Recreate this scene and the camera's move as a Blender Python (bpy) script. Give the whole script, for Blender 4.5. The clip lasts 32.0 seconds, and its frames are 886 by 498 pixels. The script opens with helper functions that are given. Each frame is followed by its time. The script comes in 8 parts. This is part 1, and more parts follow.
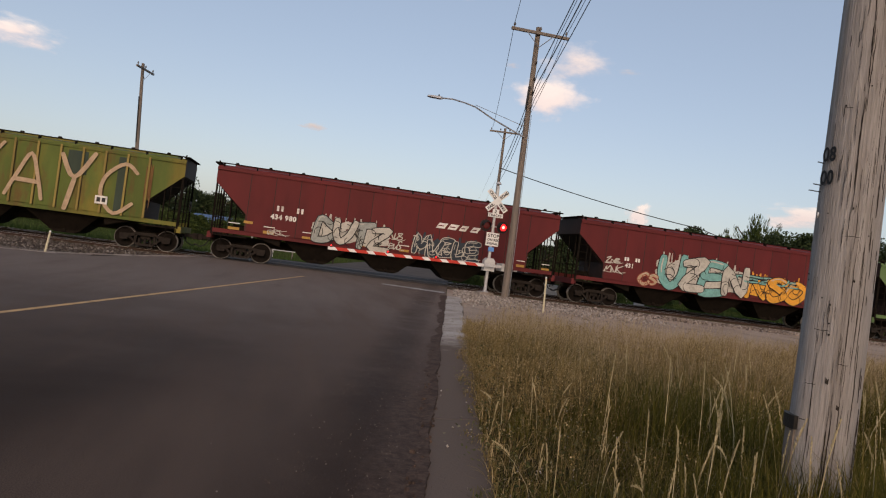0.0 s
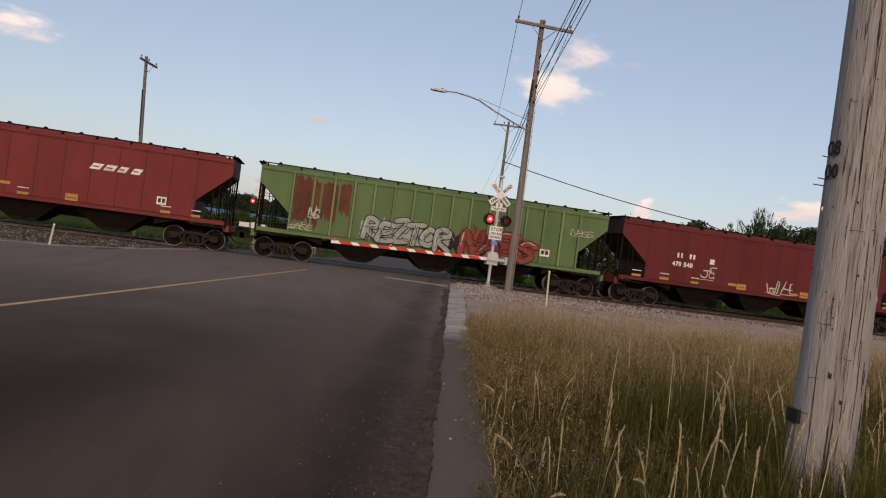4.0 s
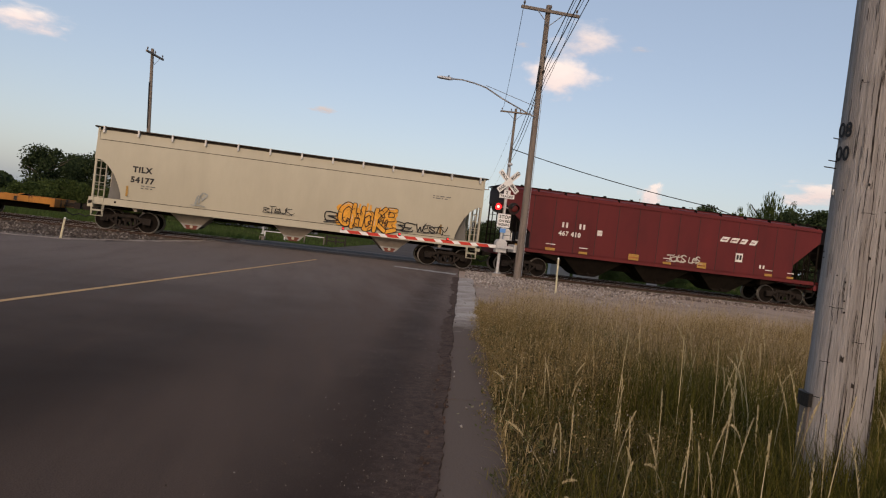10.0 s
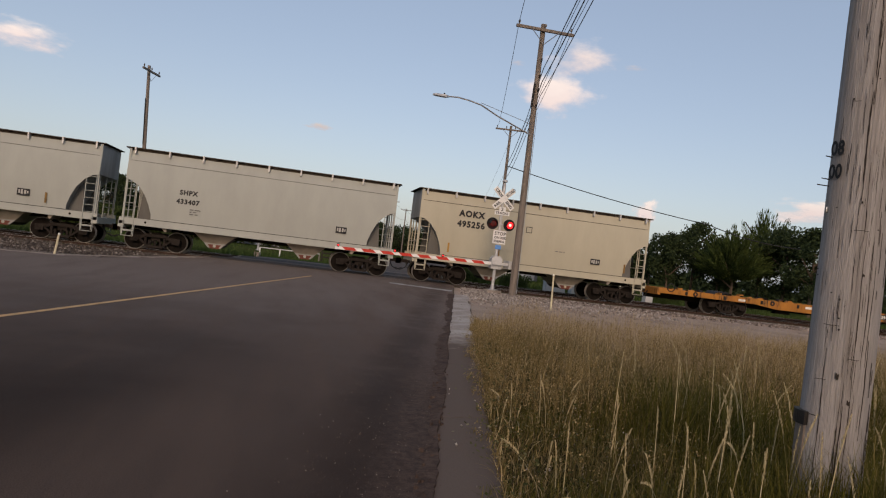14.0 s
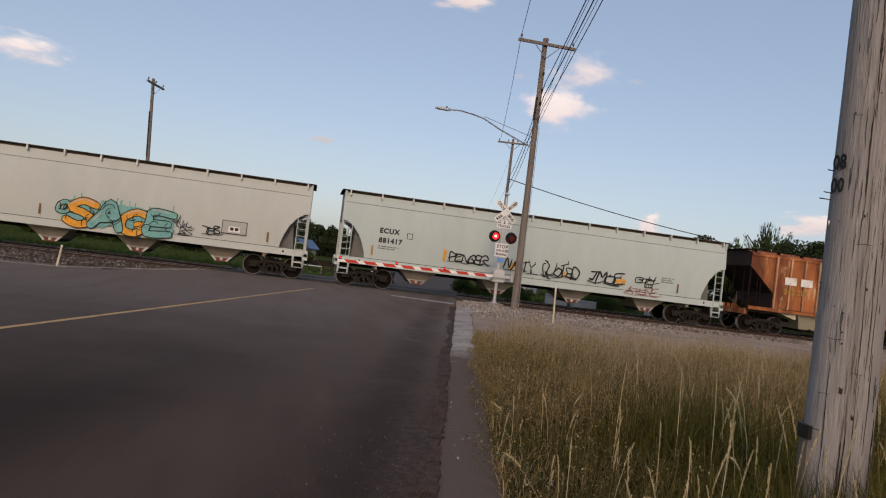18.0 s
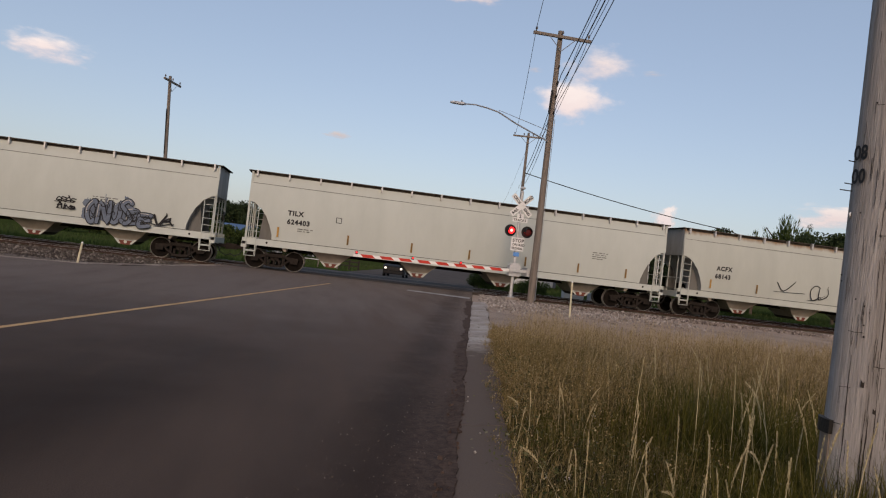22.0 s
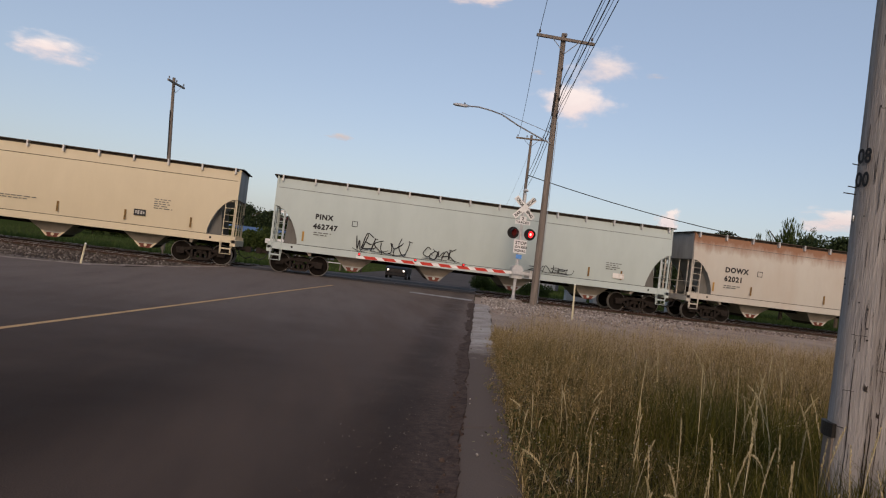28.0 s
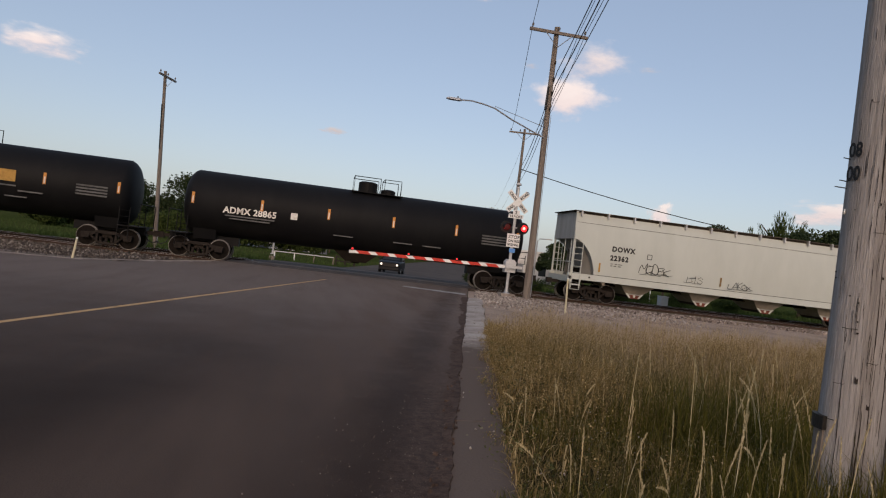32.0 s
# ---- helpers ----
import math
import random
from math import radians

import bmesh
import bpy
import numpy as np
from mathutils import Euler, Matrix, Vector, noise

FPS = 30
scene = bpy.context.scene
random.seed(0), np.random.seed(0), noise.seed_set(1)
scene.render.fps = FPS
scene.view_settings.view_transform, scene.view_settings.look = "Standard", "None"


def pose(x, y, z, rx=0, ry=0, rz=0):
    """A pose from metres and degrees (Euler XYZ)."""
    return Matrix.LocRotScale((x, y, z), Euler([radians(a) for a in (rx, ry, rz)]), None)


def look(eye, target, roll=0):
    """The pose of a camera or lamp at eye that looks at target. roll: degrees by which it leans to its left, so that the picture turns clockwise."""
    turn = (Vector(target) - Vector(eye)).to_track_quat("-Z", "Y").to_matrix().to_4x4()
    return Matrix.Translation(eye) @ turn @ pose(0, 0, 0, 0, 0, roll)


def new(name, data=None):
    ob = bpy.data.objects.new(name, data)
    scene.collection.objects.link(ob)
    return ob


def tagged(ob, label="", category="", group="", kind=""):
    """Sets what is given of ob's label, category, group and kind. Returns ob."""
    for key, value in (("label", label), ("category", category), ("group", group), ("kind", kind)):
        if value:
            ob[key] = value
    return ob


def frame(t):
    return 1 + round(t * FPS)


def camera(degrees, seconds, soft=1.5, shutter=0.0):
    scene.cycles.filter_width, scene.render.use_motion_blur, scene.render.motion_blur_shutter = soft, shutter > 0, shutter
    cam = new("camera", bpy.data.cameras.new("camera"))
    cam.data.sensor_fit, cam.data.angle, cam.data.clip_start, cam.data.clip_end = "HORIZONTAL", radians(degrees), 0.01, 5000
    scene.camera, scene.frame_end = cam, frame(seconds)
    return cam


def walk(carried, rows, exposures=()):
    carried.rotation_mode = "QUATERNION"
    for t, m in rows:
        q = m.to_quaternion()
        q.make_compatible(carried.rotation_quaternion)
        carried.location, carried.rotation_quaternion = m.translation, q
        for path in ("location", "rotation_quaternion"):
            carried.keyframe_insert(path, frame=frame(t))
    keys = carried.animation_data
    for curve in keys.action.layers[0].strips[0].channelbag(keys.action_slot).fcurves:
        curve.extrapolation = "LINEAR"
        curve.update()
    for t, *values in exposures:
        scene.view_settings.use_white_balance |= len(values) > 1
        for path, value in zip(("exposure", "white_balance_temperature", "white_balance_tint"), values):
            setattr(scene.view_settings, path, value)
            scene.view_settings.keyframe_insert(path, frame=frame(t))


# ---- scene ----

import itertools

EYE = (0.0, 0.0, 1.44)      # x runs along the railway, y across it, z = 0 is the top of the rails and of the road
SPEED = 13.98               # the train, metres a second
TRACK = 34.18               # centre line of the near track
ROAD = 0.2167               # the road runs along (ROAD, 1)
WHEEL = 0.46

# ---- camera ----
cam = camera(65.0, 32.0, 1.15)
TURNS = (
    (0, 90.592, -7.505, -11.573), (0.5, 90.180, -7.846, -11.277), (1, 90.166, -7.646, -11.353), (1.5, 90.254, -7.364, -11.020), (2, 89.988, -7.569,
    -11.051), (2.5, 90.170, -7.646, -10.988), (3, 90.091, -7.609, -10.960), (3.5, 90.026, -7.678, -11.166), (5.5, 90.076, -7.407, -11.569), (6,
    90.194, -7.113, -11.177), (6.5, 90.088, -7.122, -10.919), (7, 90.316, -6.919, -11.083), (7.5, 90.499, -6.494, -9.872), (8, 89.575, -6.780,
    -8.308), (8.5, 89.286, -6.041, -7.324), (9, 89.187, -5.994, -8.842), (9.5, 88.840, -6.530, -10.013), (10, 88.975, -6.833, -10.601), (10.5, 89.354,
    -6.847, -11.026), (11, 89.594, -6.489, -11.617), (11.5, 89.655, -6.494, -11.738), (12, 90.027, -6.811, -11.501), (12.5, 89.854, -6.745, -11.218),
    (13, 89.977, -7.081, -10.835), (13.5, 90.104, -6.914, -10.989), (15.5, 91.353, -7.477, -11.064), (16, 91.397, -7.705, -11.128), (16.5, 91.412,
    -7.622, -11.083), (17, 91.904, -7.626, -11.133), (17.5, 91.487, -7.238, -10.500), (18, 91.418, -7.069, -10.825), (18.5, 91.211, -7.061, -10.088),
    (19, 91.065, -7.093, -9.890), (19.5, 90.891, -7.063, -10.617), (20, 91.069, -6.951, -11.397), (20.5, 90.864, -6.820, -10.862), (21, 90.742,
    -6.665, -9.927), (21.5, 90.937, -6.557, -9.900), (22, 90.809, -6.744, -9.502), (22.5, 90.581, -6.784, -10.148), (23, 90.334, -6.776, -10.486),
    (23.5, 90.223, -6.473, -10.166), (24, 90.031, -6.942, -10.385), (24.5, 90.219, -7.033, -10.293), (26.5, 91.235, -6.987, -9.273), (27, 91.092,
    -7.154, -9.203), (27.5, 90.757, -7.236, -9.263), (28, 90.955, -6.933, -9.291), (28.5, 90.913, -6.810, -9.607), (29, 90.880, -6.777, -9.857),
    (29.5, 90.985, -6.576, -9.869), (30, 90.898, -6.683, -9.789), (30.5, 90.837, -6.737, -9.782), (31, 90.487, -6.802, -9.736), (31.5, 90.586, -6.756,
    -9.784), (32, 90.533, -6.848, -9.845),
)
walk(cam, [(t, pose(*EYE, rx, ry, rz)) for t, rx, ry, rz in TURNS],
     exposures=((0.0, 0.20, 7900, 21), (11.1, 0.20, 7860, 21), (11.9, 0.10, 7850, 21), (13.2, 0.11, 7850, 21), (16.0, 0.13, 7520, 21), (32.0, 0.12, 7520, 21)))

# ---- light ----
SUN_AZ, SUN_EL = 192.0, 24.0
world = bpy.data.worlds.new("evening_sky")
scene.world = world
world.use_nodes = True
wn = world.node_tree.nodes
sky = wn.new("ShaderNodeTexSky")
sky.sky_type, sky.sun_disc = "NISHITA", False
sky.sun_elevation, sky.sun_rotation = radians(SUN_EL), radians(SUN_AZ)
sky.air_density, sky.dust_density, sky.ozone_density = 1.0, 1.9, 1.8
wn["Background"].inputs[1].default_value = 0.135
veil = wn.new("ShaderNodeMix")               # thin even haze over the whole sky
veil.data_type = "RGBA"
veil.inputs["Factor"].default_value = 0.42
veil.inputs["B"].default_value = (2.25, 3.45, 4.9, 1)
world.node_tree.links.new(sky.outputs[0], veil.inputs["A"])
world.node_tree.links.new(veil.outputs["Result"], wn["Background"].inputs[0])
sun = new("sun", bpy.data.lights.new("sun", "SUN"))
sun.data.energy, sun.data.angle, sun.data.color = 1.0, radians(12), (1.0, 0.84, 0.68)
sun.matrix_world = look((0, 0, 0), (-math.sin(radians(SUN_AZ)) * 10, -math.cos(radians(SUN_AZ)) * 10, -math.tan(radians(SUN_EL)) * 10))


# ---- materials ----
def material(name, rgb, rough=0.8, metal=0.0, scale=6.0, vary=0.25, dark=None, grain=60.0, bump=0.15, stretch=(1, 1, 1), rand=0.0,
             mask=(0.45, 0.75), rust=None, rust_mask=(0.6, 0.7), coord="Object", bump_scale=None, spec=0.22, rust_from=None, rust_axis="Z"):
    """A paint or surface: base colour, large stains towards dark, fine grain, optional second stain (rust), and bump."""
    m = bpy.data.materials.new(name)
    m.use_nodes = True
    n, ln = m.node_tree.nodes, m.node_tree.links.new
    b = n["Principled BSDF"]
    tc = n.new("ShaderNodeTexCoord")
    mp = n.new("ShaderNodeMapping")
    mp.inputs["Scale"].default_value = stretch
    ln(tc.outputs[coord], mp.inputs[0])

    def noise_node(s, detail, rough_):
        x = n.new("ShaderNodeTexNoise")
        x.inputs["Scale"].default_value, x.inputs["Detail"].default_value, x.inputs["Roughness"].default_value = s, detail, rough_
        ln(mp.outputs[0], x.inputs["Vector"])
        return x

    def mixed(a, b_, fac, mode="MIX"):
        x = n.new("ShaderNodeMix")
        x.data_type, x.blend_type = "RGBA", mode
        for sock, val in ((x.inputs["A"], a), (x.inputs["B"], b_)):
            if isinstance(val, tuple):
                sock.default_value = (*val, 1)
            else:
                ln(val, sock)
        if isinstance(fac, float):
            x.inputs["Factor"].default_value = fac
        else:
            ln(fac, x.inputs["Factor"])
        return x.outputs["Result"]

    def ramp(src, lo, hi):
        x = n.new("ShaderNodeMapRange")
        x.inputs["From Min"].default_value, x.inputs["From Max"].default_value = lo, hi
        ln(src, x.inputs["Value"])
        return x.outputs[0]

    big, fine = noise_node(scale, 6, 0.6), noise_node(grain, 4, 0.65)
    dk = dark or tuple(c * (1 - vary) for c in rgb)
    col = mixed(rgb, dk, ramp(big.outputs["Fac"], *mask))
    lo, hi = tuple([1 - vary * 0.6] * 3), tuple([1 + vary * 0.5] * 3)
    col = mixed(col, mixed(lo, hi, ramp(fine.outputs["Fac"], 0.3, 0.7)), 1.0, "MULTIPLY")
    if rust:
        other = noise_node(scale * 1.7, 8, 0.7)
        amount = other.outputs["Fac"]
        if rust_from:                            # rust that has run down from an edge, or dirt that has spread
            sp, ad = n.new("ShaderNodeSeparateXYZ"), n.new("ShaderNodeMath")
            ln(tc.outputs["Object"], sp.inputs[0])
            ln(amount, ad.inputs[0])
            ln(ramp(sp.outputs[rust_axis], *rust_from), ad.inputs[1])
            amount = ad.outputs[0]
        col = mixed(col, rust, ramp(amount, *rust_mask))
    if rand:
        oi = n.new("ShaderNodeObjectInfo")
        lo, hi = tuple([1 - rand] * 3), tuple([1 + rand] * 3)
        col = mixed(col, mixed(lo, hi, oi.outputs["Random"]), 1.0, "MULTIPLY")
    ln(col, b.inputs["Base Color"])
    b.inputs["Roughness"].default_value, b.inputs["Metallic"].default_value = rough, metal
    b.inputs["Specular IOR Level"].default_value = spec
    if bump:
        bp = n.new("ShaderNodeBump")
        bp.inputs["Strength"].default_value, bp.inputs["Distance"].default_value = bump, bump_scale or 0.02
        ln(fine.outputs["Fac"], bp.inputs["Height"])
        ln(bp.outputs[0], b.inputs["Normal"])
    return m


def island_material(name, a, b_, rough=0.85, translucent=0.0, warm=None):
    """Leaves, blades and stones: the colour varies from piece to piece."""
    m = bpy.data.materials.new(name)
    m.use_nodes = True
    n, ln = m.node_tree.nodes, m.node_tree.links.new
    b = n["Principled BSDF"]
    geo = n.new("ShaderNodeNewGeometry")
    ramp = n.new("ShaderNodeValToRGB")
    ramp.color_ramp.elements[0].color, ramp.color_ramp.elements[1].color = (*a, 1), (*b_, 1)
    if warm:
        e = ramp.color_ramp.elements.new(0.8)
        e.color = (*b_, 1)
        ramp.color_ramp.elements[2].color = (*warm, 1)
    ln(geo.outputs["Random Per Island"], ramp.inputs[0])
    ln(ramp.outputs[0], b.inputs["Base Color"])
    b.inputs["Roughness"].default_value = rough
    b.inputs["Specular IOR Level"].default_value = 0.15
    if translucent:
        tr, mix = n.new("ShaderNodeBsdfTranslucent"), n.new("ShaderNodeMixShader")
        mix.inputs[0].default_value = translucent
        ln(ramp.outputs[0], tr.inputs[0])
        ln(b.outputs[0], mix.inputs[1])
        ln(tr.outputs[0], mix.inputs[2])
        ln(mix.outputs[0], n["Material Output"].inputs[0])
    return m


def asphalt_material():
    """Old road surface: aggregate specks, worn streaks and a paler lane along the road, a dark tarred band and reddish
    dirt towards the gutter; the sheen of the far road is put into the colour.
    """
    m = bpy.data.materials.new("asphalt")
    m.use_nodes = True
    n, ln = m.node_tree.nodes, m.node_tree.links.new
    b = n["Principled BSDF"]
    tc, sp = n.new("ShaderNodeTexCoord"), n.new("ShaderNodeSeparateXYZ")
    ln(tc.outputs["Object"], sp.inputs[0])

    def sums(op, a, c, d=None):
        x = n.new("ShaderNodeMath")
        x.operation = op
        for i, v in enumerate((a, c, d)):
            if isinstance(v, (int, float)):
                x.inputs[i].default_value = v
            elif v is not None:
                ln(v, x.inputs[i])
        return x.outputs[0]

    def noise(scale, detail=5, rough=.6, vec=None):
        x = n.new("ShaderNodeTexNoise")
        x.inputs["Scale"].default_value, x.inputs["Detail"].default_value, x.inputs["Roughness"].default_value = scale, detail, rough
        ln(vec or tc.outputs["Object"], x.inputs["Vector"])
        return x.outputs["Fac"]

    def ramp(v, lo, hi, a=0.0, c=1.0):
        x = n.new("ShaderNodeMapRange")
        x.interpolation_type = "SMOOTHSTEP"
        for k, q in (("From Min", lo), ("From Max", hi), ("To Min", a), ("To Max", c)):
            x.inputs[k].default_value = q
        ln(v, x.inputs["Value"])
        return x.outputs[0]

    def mixed(a, c, f, mode="MIX"):
        x = n.new("ShaderNodeMix")
        x.data_type, x.blend_type = "RGBA", mode
        for sock, v in ((x.inputs["A"], a), (x.inputs["B"], c)):
            if isinstance(v, tuple):
                sock.default_value = (*v, 1)
            else:
                ln(v, sock)
        if isinstance(f, float):
            x.inputs["Factor"].default_value = f
        else:
            ln(f, x.inputs["Factor"])
        return x.outputs["Result"]

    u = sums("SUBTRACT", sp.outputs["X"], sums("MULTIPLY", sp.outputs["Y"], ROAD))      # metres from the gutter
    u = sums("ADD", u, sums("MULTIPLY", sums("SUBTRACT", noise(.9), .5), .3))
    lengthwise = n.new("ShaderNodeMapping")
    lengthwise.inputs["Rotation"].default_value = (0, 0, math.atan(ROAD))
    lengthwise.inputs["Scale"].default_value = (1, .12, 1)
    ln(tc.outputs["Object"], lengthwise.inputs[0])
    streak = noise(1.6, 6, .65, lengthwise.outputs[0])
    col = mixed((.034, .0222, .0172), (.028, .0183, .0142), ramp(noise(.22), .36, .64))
    # paler with distance: the road's low-angle sky sheen is put into its colour
    far_sheen = ramp(sums("ADD", sp.outputs["Y"], sums("MULTIPLY", sums("SUBTRACT", noise(.35), .5), 9.0)), 3.2, 19.0)
    col = mixed(col, (.172, .1325, .1125), sums("MULTIPLY", far_sheen, .88))
    # streaks weaken close up, so the near road stays dark
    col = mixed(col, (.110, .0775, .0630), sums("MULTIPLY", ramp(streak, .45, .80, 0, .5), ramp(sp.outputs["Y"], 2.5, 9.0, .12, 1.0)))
    lane = sums("MULTIPLY", ramp(u, -3.3, -1.7), ramp(u, -.9, -.3, 1, 0))                # a paler lane along the road
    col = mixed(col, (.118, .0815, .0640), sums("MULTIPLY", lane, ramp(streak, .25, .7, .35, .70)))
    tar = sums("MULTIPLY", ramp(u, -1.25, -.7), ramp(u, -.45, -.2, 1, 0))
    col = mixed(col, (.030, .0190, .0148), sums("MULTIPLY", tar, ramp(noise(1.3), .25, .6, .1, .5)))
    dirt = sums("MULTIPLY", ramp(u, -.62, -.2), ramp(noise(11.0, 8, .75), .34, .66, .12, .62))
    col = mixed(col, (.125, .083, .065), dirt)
    vor = n.new("ShaderNodeTexVoronoi")
    vor.inputs["Scale"].default_value = 75
    ln(tc.outputs["Object"], vor.inputs["Vector"])
    col = mixed(col, (.105, .082, .07), sums("MULTIPLY", ramp(vor.outputs["Distance"], .06, .22, 1, 0), ramp(noise(9), .5, .72, 0, .55)))
    fine = noise(120, 4, .7)
    col = mixed(col, mixed((.62, .62, .62), (1.35, 1.35, 1.35), ramp(fine, .3, .7)), 1.0, "MULTIPLY")
    ln(col, b.inputs["Base Color"])
    ln(ramp(streak, .3, .75, .75, .9), b.inputs["Roughness"])
    b.inputs["Specular IOR Level"].default_value = .06
    bp = n.new("ShaderNodeBump")
    bp.inputs["Strength"].default_value, bp.inputs["Distance"].default_value = .4, .012
    ln(fine, bp.inputs["Height"])
    ln(bp.outputs[0], b.inputs["Normal"])
    return m


def glow(name, rgb, power):
    m = bpy.data.materials.new(name)
    m.use_nodes = True
    b = m.node_tree.nodes["Principled BSDF"]
    b.inputs["Base Color"].default_value = (*rgb, 1)
    b.inputs["Emission Color"].default_value = (*rgb, 1)
    b.inputs["Emission Strength"].default_value = power
    return m


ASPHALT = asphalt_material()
OLD_ASPHALT = material("broken_asphalt", (0.088, 0.059, 0.047), 0.9, scale=5.5, dark=(0.046, 0.031, 0.025), grain=30, vary=0.6, bump=0.9, bump_scale=0.02, spec=0.05)
FAR_ASPHALT = material("old_grey_asphalt", (0.090, 0.073, 0.064), 0.9, scale=0.5, dark=(0.06, 0.047, 0.041), grain=20, vary=0.3, spec=.06)
CONCRETE = material("worn_concrete", (0.35, 0.305, 0.268), 0.92, scale=1.6, dark=(0.21, 0.172, 0.145), mask=(.40, .66), grain=40, vary=0.35, bump=0.5, spec=.1)
DUSTY_CONCRETE = material("dirt_covered_concrete", (0.43, 0.378, 0.335), 0.95, scale=1.5, dark=(0.27, 0.222, 0.19), mask=(.38, .68), grain=34, vary=0.4, bump=0.6, spec=.05, rust=(0.132, 0.099, 0.081), rust_mask=(.66, 1.0), rust_from=(13.0, 8.5), rust_axis="Y")
WORN_PANEL = material("worn_crossing_panel", (0.082, 0.066, 0.056), 0.85, scale=1.5, dark=(0.045, 0.034, 0.028), grain=30, vary=0.4, bump=0.6, spec=.12)
YELLOW_LINE = material("worn_yellow_paint", (0.52, 0.315, 0.15), 0.85, scale=3, dark=(0.16, 0.115, 0.06), grain=50, vary=0.3, mask=(0.5, 0.8))
WHITE_LINE = material("worn_white_paint", (0.4, 0.39, 0.37), 0.85, scale=3, dark=(0.12, 0.115, 0.11), grain=50, vary=0.3, mask=(0.4, 0.7))
DIRT = material("gravel_dirt", (0.39, 0.298, 0.235), 0.95, scale=0.55, dark=(0.27, 0.198, 0.152), mask=(.38, .68), grain=26, vary=0.5, bump=0.7, bump_scale=0.03, spec=.03, rust=(0.40, 0.315, 0.255), rust_mask=(.55, .75))
MEADOW = material("meadow_ground", (0.045, 0.062, 0.018), 0.95, scale=0.08, dark=(0.07, 0.068, 0.028), grain=3, vary=0.4, bump=0.6, bump_scale=0.05, spec=0)
SOIL = material("verge_soil", (0.055, 0.044, 0.022), 0.95, scale=1.2, dark=(0.022, 0.020, 0.009), grain=20, vary=0.5, bump=0.6, spec=.02)
BALLAST = material("ballast_bed", (0.085, 0.062, 0.05), 0.95, scale=2.0, dark=(0.04, 0.029, 0.024), grain=14, vary=0.5, bump=1.0, bump_scale=0.06, spec=.03)
PALE_STONES = island_material("pale_gravel_stones", (0.12, 0.098, 0.08), (0.38, 0.32, 0.275), warm=(0.52, 0.46, 0.41))
PALE_GRAVEL = material("pale_gravel", (0.37, 0.302, 0.252), 0.95, scale=1.2, dark=(0.21, 0.163, 0.131), mask=(.36, .64), grain=16, vary=0.5, bump=0.9, bump_scale=0.03, spec=.03)
GRIT = island_material("road_grit_stones", (0.05, 0.036, 0.03), (0.12, 0.09, 0.075), warm=(0.24, 0.2, 0.17))
SPILLED = island_material("spilled_ballast_stones", (0.06, 0.044, 0.036), (0.29, 0.225, 0.185), warm=(0.48, 0.40, 0.345))
STONES = island_material("ballast_stones", (0.038, 0.030, 0.024), (0.150, 0.122, 0.102), warm=(0.25, 0.215, 0.185))
BOARD = material("weathered_walkway_steel", (0.10, 0.082, 0.066), 0.9, 0.1, scale=4, dark=(0.05, 0.038, 0.03), vary=0.4)
TIE = material("tie_wood", (0.075, 0.058, 0.045), 0.95, scale=3, dark=(0.04, 0.03, 0.025), grain=30, stretch=(6, 1, 1), rand=0.3)
RAIL = material("rail_rusty_steel", (0.058, 0.034, 0.025), 0.8, 0.1, scale=4, vary=0.4)
RAIL_TOP = material("rail_polished_top", (0.5, 0.48, 0.46), 0.3, 1.0, scale=8, vary=0.2)
WOOD_POLE = material("weathered_pole_wood", (0.395, 0.368, 0.355), 0.95, scale=2.6, dark=(0.285, 0.260, 0.246), mask=(.38, .66), grain=24, stretch=(6, 6, 0.22), vary=0.4, bump=1.0, bump_scale=0.016, spec=.08, rust=(0.225, 0.198, 0.182), rust_mask=(.60, .76))
DARK_POLE = material("dark_pole_wood", (0.20, 0.168, 0.145), 0.95, scale=2.5, dark=(0.115, 0.095, 0.08), grain=22, stretch=(5, 5, 0.35), vary=0.35, bump=0.5)
CRACK = material("wood_crack", (0.035, 0.028, 0.024), 0.95, bump=0)
IRON = material("dark_iron", (0.035, 0.032, 0.03), 0.6, 0.5, scale=5, vary=0.3)
GALV = material("galvanised_steel", (0.42, 0.43, 0.44), 0.5, 0.7, scale=6, vary=0.2)
SILVER = material("aluminium_paint", (0.52, 0.52, 0.52), 0.5, 0.3, scale=5, vary=0.25)
WIRE = material("wire_black", (0.03, 0.03, 0.032), 0.6)
INSULATOR = material("insulator_glaze", (0.12, 0.11, 0.11), 0.25)
WHITE = material("white_sheeting", (0.74, 0.74, 0.73), 0.5, scale=5, vary=0.15)
BLACK = material("black_paint", (0.012, 0.012, 0.013), 0.5, scale=5, vary=0.2)
RED_PAINT = material("red_sheeting", (0.55, 0.045, 0.03), 0.5, scale=5, vary=0.2)
BLUE_SIGN = material("blue_sign", (0.10, 0.28, 0.62), 0.5, scale=5, vary=0.1)
LAMP_ON = glow("lit_red_lens", (1.0, 0.02, 0.025), 1.8)
LAMP_CORE = glow("lit_lens_centre", (1.0, 0.30, 0.26), 3.0)
LAMP_OFF = material("dark_red_lens", (0.10, 0.012, 0.012), 0.25, bump=0)
HEADLIGHT = glow("lit_headlight", (1.0, 0.95, 0.85), 1.1)
# one near-black tone for underframes, the red cars' bays and small fittings
UNDER = material("near_black_underframe", (0.015, 0.0115, 0.009), 0.95, 0.0, scale=3, dark=(0.008, 0.0065, 0.0055), vary=0.4, spec=0.06)
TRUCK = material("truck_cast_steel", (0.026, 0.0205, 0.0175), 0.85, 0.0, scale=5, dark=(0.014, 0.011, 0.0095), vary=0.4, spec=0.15)
